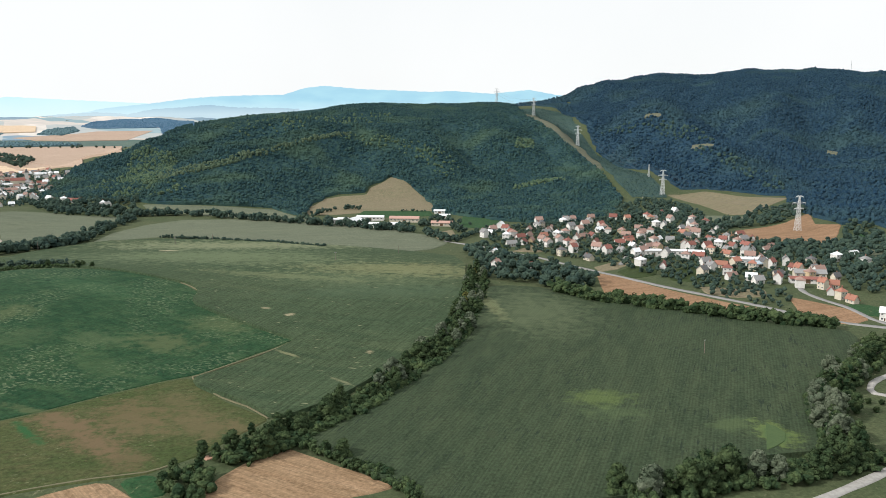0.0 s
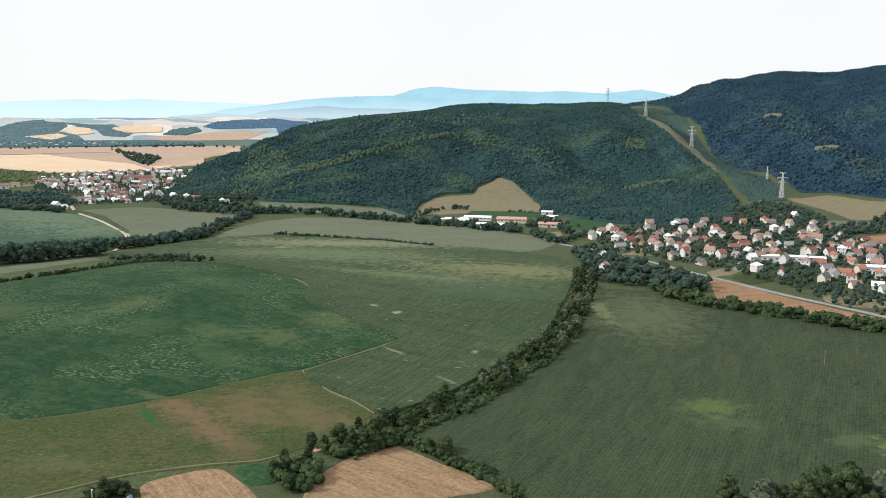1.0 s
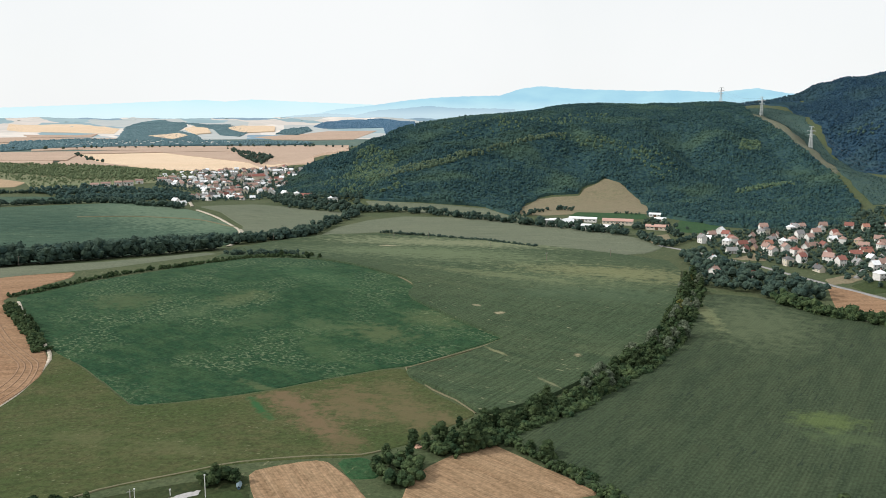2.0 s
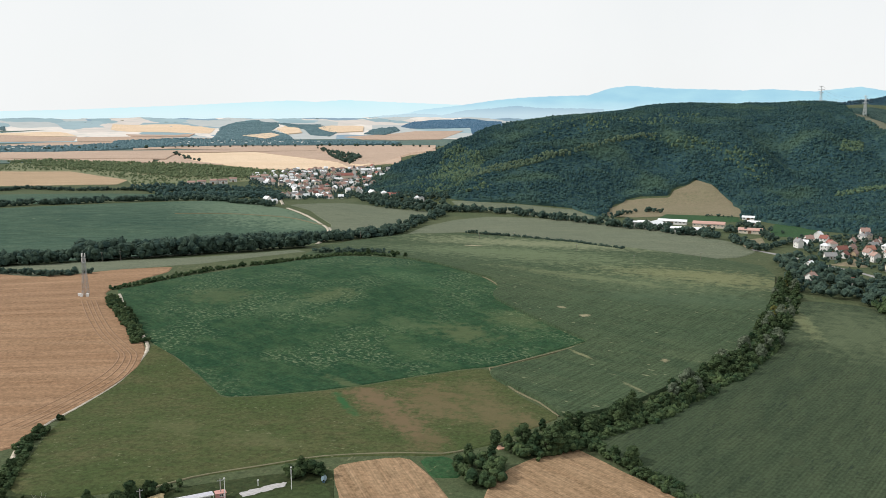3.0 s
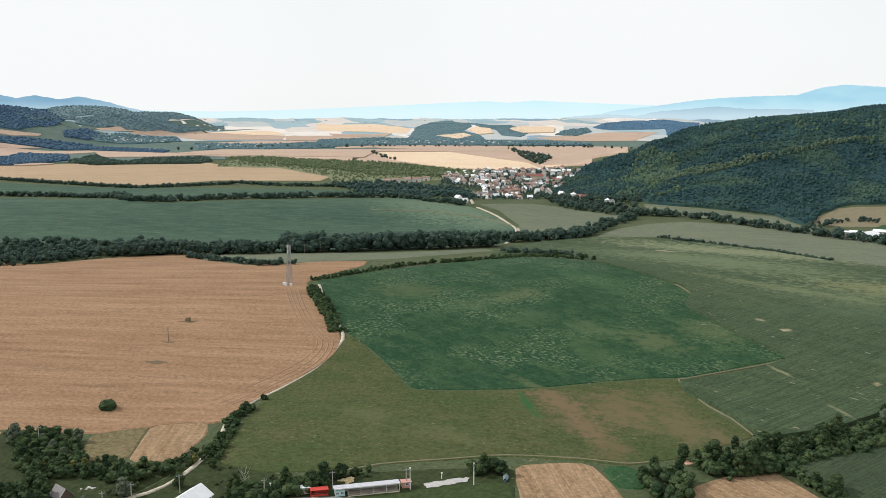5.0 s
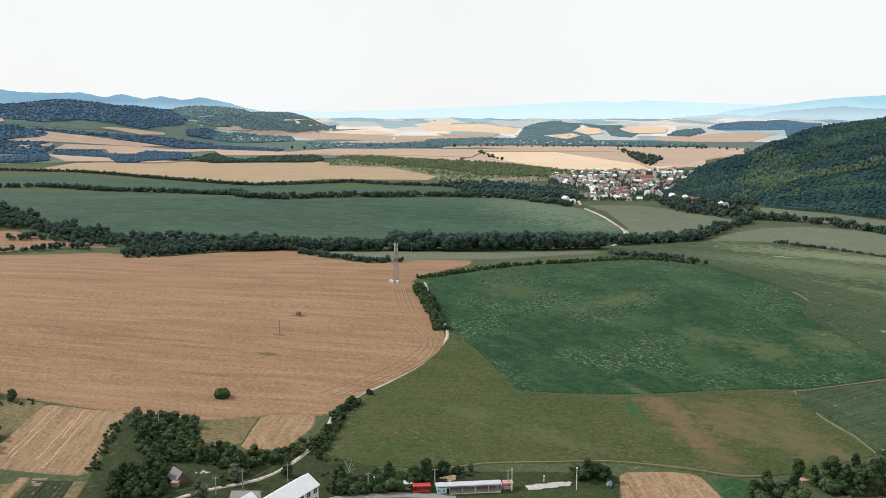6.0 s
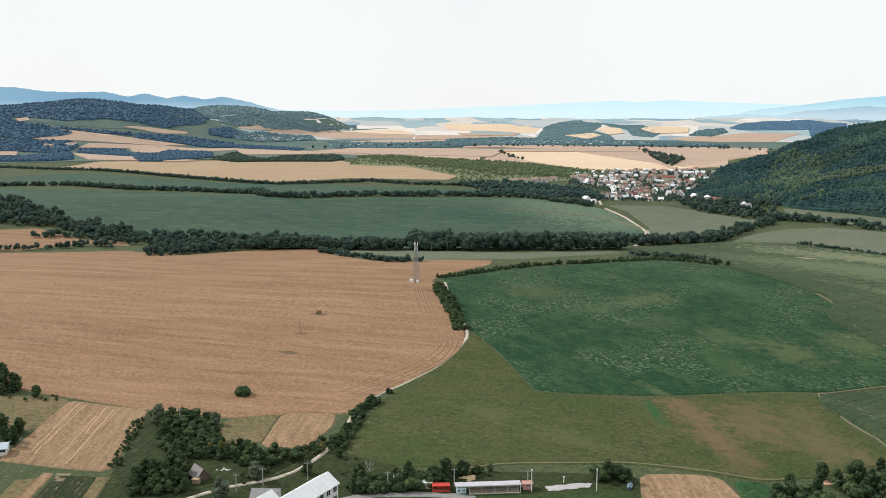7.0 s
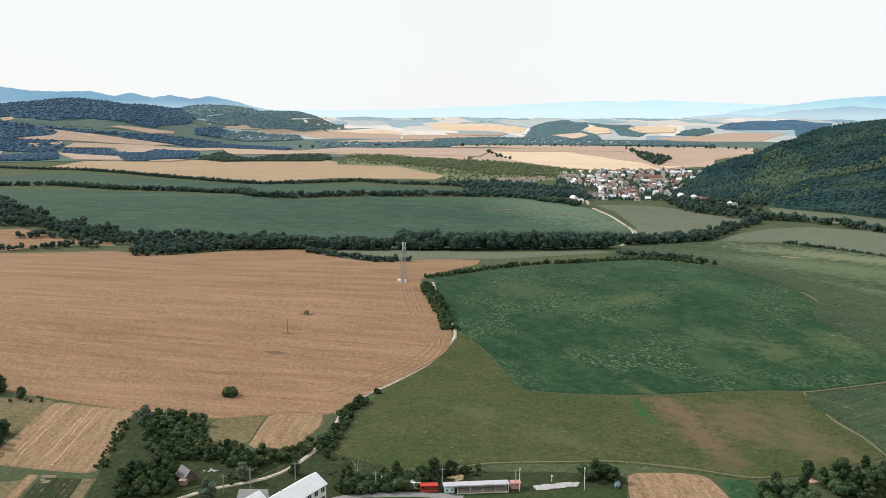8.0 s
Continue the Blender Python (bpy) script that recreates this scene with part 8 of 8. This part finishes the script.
radio_mast(*(-378.6, 394.8))


# ---- high-voltage line ----
def pylon_meshes(h):
    body = lattice(Solid(), h, 5.4, 1.0, 9, 0.13)
    arms = []
    for z, w in ((h * 0.98, 4.2), (h * 0.80, 7.2), (h * 0.64, 5.4)):
        s = Solid()
        for side in (-1, 1):
            s.beam((side * 0.6, 0.5, z), (side * w, 0, z + 0.3), 0.28)
            s.beam((side * 0.6, -0.5, z), (side * w, 0, z + 0.3), 0.28)
            s.beam((side * 0.6, 0, z + 1.5), (side * w, 0, z + 0.4), 0.2)
            s.beam((side * w, 0, z + 0.3), (side * w, 0, z - 1.4), 0.14)
        arms.append(s.mesh("crossarm", M["metal_light"]))
    return body.mesh("tower", M["metal_light"]), arms


def pylon(x, y, turn, scale=1.0):
    if "pylon" in shared:
        return copy_thing(shared["pylon"], spot(x, y, turn, scale))
    body, arms = pylon_meshes(36.0)
    ob = new("pylon")
    part("tower", body, ob)
    for m in arms:
        part("crossarm", m, ob)
    ob.matrix_basis = spot(x, y, turn, scale)
    shared["pylon"] = tagged(ob, "pale steel lattice power pylon with three crossarms", "pylon", "pylons of the power line")
    return ob


LINE = [(365.9, 862.1), (309.1, 1185.4), (239.5, 1513.9), (184.6, 1748.7), (119.6, 1920.6)]
for k, (px, py) in enumerate(LINE):
    q = LINE[min(k + 1, len(LINE) - 1)] if k < len(LINE) - 1 else LINE[k - 1]
    pylon(px, py, math.degrees(math.atan2(q[1] - py, q[0] - px)) + 90, 1.0)
pylon(*(313.9, 1288.3), 50, 0.55)
for k, ((x0, y0), (x1, y1)) in enumerate(zip(LINE, LINE[1:])):
    d = Vector((x1 - x0, y1 - y0, 0)).normalized()
    across = Vector((d.y, -d.x, 0))
    for z, w in ((34, 4.2), (27.8, 7.2), (22, 5.4)):
        for side in (-1, 1):
            s = Solid()
            a = Vector((x0, y0, height(x0, y0) + z)) + across * w * side
            b = Vector((x1, y1, height(x1, y1) + z)) + across * w * side
            pts = [a.lerp(b, i / 14) - Vector((0, 0, 4 * 9 * (i / 14) * (1 - i / 14))) for i in range(15)]
            for p, q in zip(pts, pts[1:]):
                s.beam(p, q, 0.05, sides=3)
            tagged(new("power_cable", s.mesh("power_cable", M["cable"])), "thin sagging power line cable between pylons", "cable", "cables of the power line")
ridge_mast = new("ridge_mast", Solid().beam((0, 0, -1), (0, 0, 30), 0.5, 0.2, 6).box(0, 0, 20, 1.6, 1.6, 1.0).mesh("ridge_mast", M["metal_grey"]))
ridge_mast.matrix_basis = spot(*(1037.5, 2190.7))
tagged(ridge_mast, "slim grey transmitter mast on the ridge", "mast")

# ---- small things on the ground ----
def rubble(poly, label, seed):
    """A pale broken slab: one sheet with a ragged rim and loose lumps."""
    v, f = drape(poly, 1.2, 0.14, 0.45, seed)
    ob = new("slab", mesh_of("slab", v, f, M["slab"]))
    tagged(ob, label, "slab", kind="structure")


rubble([(-150.1, 214.8), (-147.2, 219.1), (-143.1, 224.5), (-139.7, 227.0), (-138.9, 224.4), (-142.6, 218.8), (-147.4, 212.8)], "broken pale grey concrete slab on the grass", 3)
rubble([(-131.1, 220.5), (-130.8, 223.5), (-128.7, 225.4), (-126.1, 223.0), (-128.2, 219.0)], "small patch of pale grey rubble", 4)
rubble([(-192.0, 170.0), (-184.5, 177.8), (-172.8, 186.6), (-163.5, 192.3), (-161.5, 189.9), (-187.9, 166.2)], "grey tarmac yard in front of the stand", 5)


def heap(x, y, size, mat, label, seed):
    rng = np.random.default_rng(seed)
    n = 14
    c = np.stack([rng.normal(0, size, n), rng.normal(0, size * 0.5, n), np.full(n, 0.1)], 1)
    v, f = lumps(c, np.full((n, 3), size * 0.55) * rng.uniform(0.6, 1.2, (n, 1)), BALL1, rng, 0.3, (1, 1, 0.5))
    ob = new("heap", quick_mesh("heap", v, f, M[mat], False))
    ob.matrix_basis = spot(x, y, 40)
    tagged(ob, label, "heap", kind="stuff")


heap(*(-173.1, 203.2), 1.9, "sand", "heap of yellowish sand behind the stand", 1)
heap(*(-240.0, 152.9), 1.0, "slab", "scattered white rubbish on the bank", 2)
heap(*(-81.3, 279.4), 1.7, "brick_pale", "heap of broken bricks in the hedge", 3)
heap(*(-71.0, 278.3), 1.5, "sand", "small pale earth heap", 4)


def covered_boat(x, y, turn):
    ob = empty("boat", x, y, turn)
    s = Solid()
    ring = [(-2.6, 0.5), (-1.5, 0.85), (0.5, 0.95), (2.0, 0.6), (2.9, 0.06)]
    for a, w in ring:
        s.v += [(a, -w, 0.75), (a, -w * 0.6, 0.1), (a, w * 0.6, 0.1), (a, w, 0.75)]
    for k in range(len(ring) - 1):
        b = 4 * k
        s.f += [(b + q, b + q + 1, b + q + 5, b + q + 4) for q in range(3)]
    s.f += [(0, 3, 2, 1)]
    part("hull", s.mesh("hull", M["paint_blue"]), ob)
    t = Solid()
    for a, w in ring:
        t.v += [(a, -w * 1.03, 0.74), (a, 0, 1.25 if w > 0.3 else 0.8), (a, w * 1.03, 0.74)]
    for k in range(len(ring) - 1):
        b = 3 * k
        t.f += [(b + q, b + q + 3, b + q + 4, b + q + 1) for q in range(2)]
    part("cover", t.mesh("cover", M["tarpaulin"]), ob)
    tagged(ob, "small boat under a blue-grey tarpaulin on the grass", "boat")


covered_boat(*(-129.3, 233.1), 115)
hide = empty("hay_stack", *(-367.4, 302.1), 15)
part("bale", Solid().box(0, 0, 0, 2.4, 1.8, 1.6).mesh("bale", M["straw_old"]), hide)
part("bale", Solid().box(0.2, 0.1, 1.6, 1.8, 1.4, 0.9).mesh("bale", M["straw_old"]), hide)
tagged(hide, "small dark weathered hay stack in the stubble", "hay stack")
for k, (pts, label) in enumerate((([(-336.5, 248.9), (-332.4, 253.4), (-326.2, 254.5), (-328.6, 250.4)], "dark uncut weed patch in the stubble"), ([(-371.7, 298.6), (-362.1, 305.1), (-364.2, 300.6)], "dark trampled patch beside the hay stack"), ([(-352.0, 271.9), (-345.7, 276.0), (-347.1, 272.6)], "dark weed patch round the pole"))):
    v, f = drape(pts, 2, 0.5, 0.3, k)
    tagged(new("weed_patch", mesh_of("weed_patch", v, f, M["weeds"])), label, "weeds", kind="structure")

# pale straw swaths left on the narrow plot
def swath(p, q, seed):
    rng = np.random.default_rng(seed)
    p, q = Vector((*p, 0)), Vector((*q, 0))
    n = int((q - p).length / 0.55)
    c = np.array([(*p.lerp(q, i / n).xy, 0) for i in range(n)])
    c[:, :2] += rng.normal(0, 0.09, (n, 2)) + np.sin(np.arange(n) * 0.21 + seed)[:, None] * 0.1
    c[:, 2] = ground(c[:, 0], c[:, 1]) + 0.32
    v, f = lumps(c, np.full((n, 3), 0.42) * rng.uniform(0.7, 1.2, (n, 1)), BALL1, rng, 0.3, (1, 1, 0.35))
    tagged(new("straw_swath", quick_mesh("straw_swath", v, f, M["straw_fresh"], False)), "pale raked straw swath on the stubble plot", "straw", "straw swaths on the plot")


for k, (a, b) in enumerate((((-339.8, 152.0), (-303.1, 115.6)), ((-343.3, 150.7), (-306.1, 115.7)), ((-323.6, 148.7), (-295.0, 121.4)), ((-325.6, 157.4), (-285.5, 119.1)), ((-330.5, 156.7), (-307.9, 136.3)))):
    swath(a, b, k)
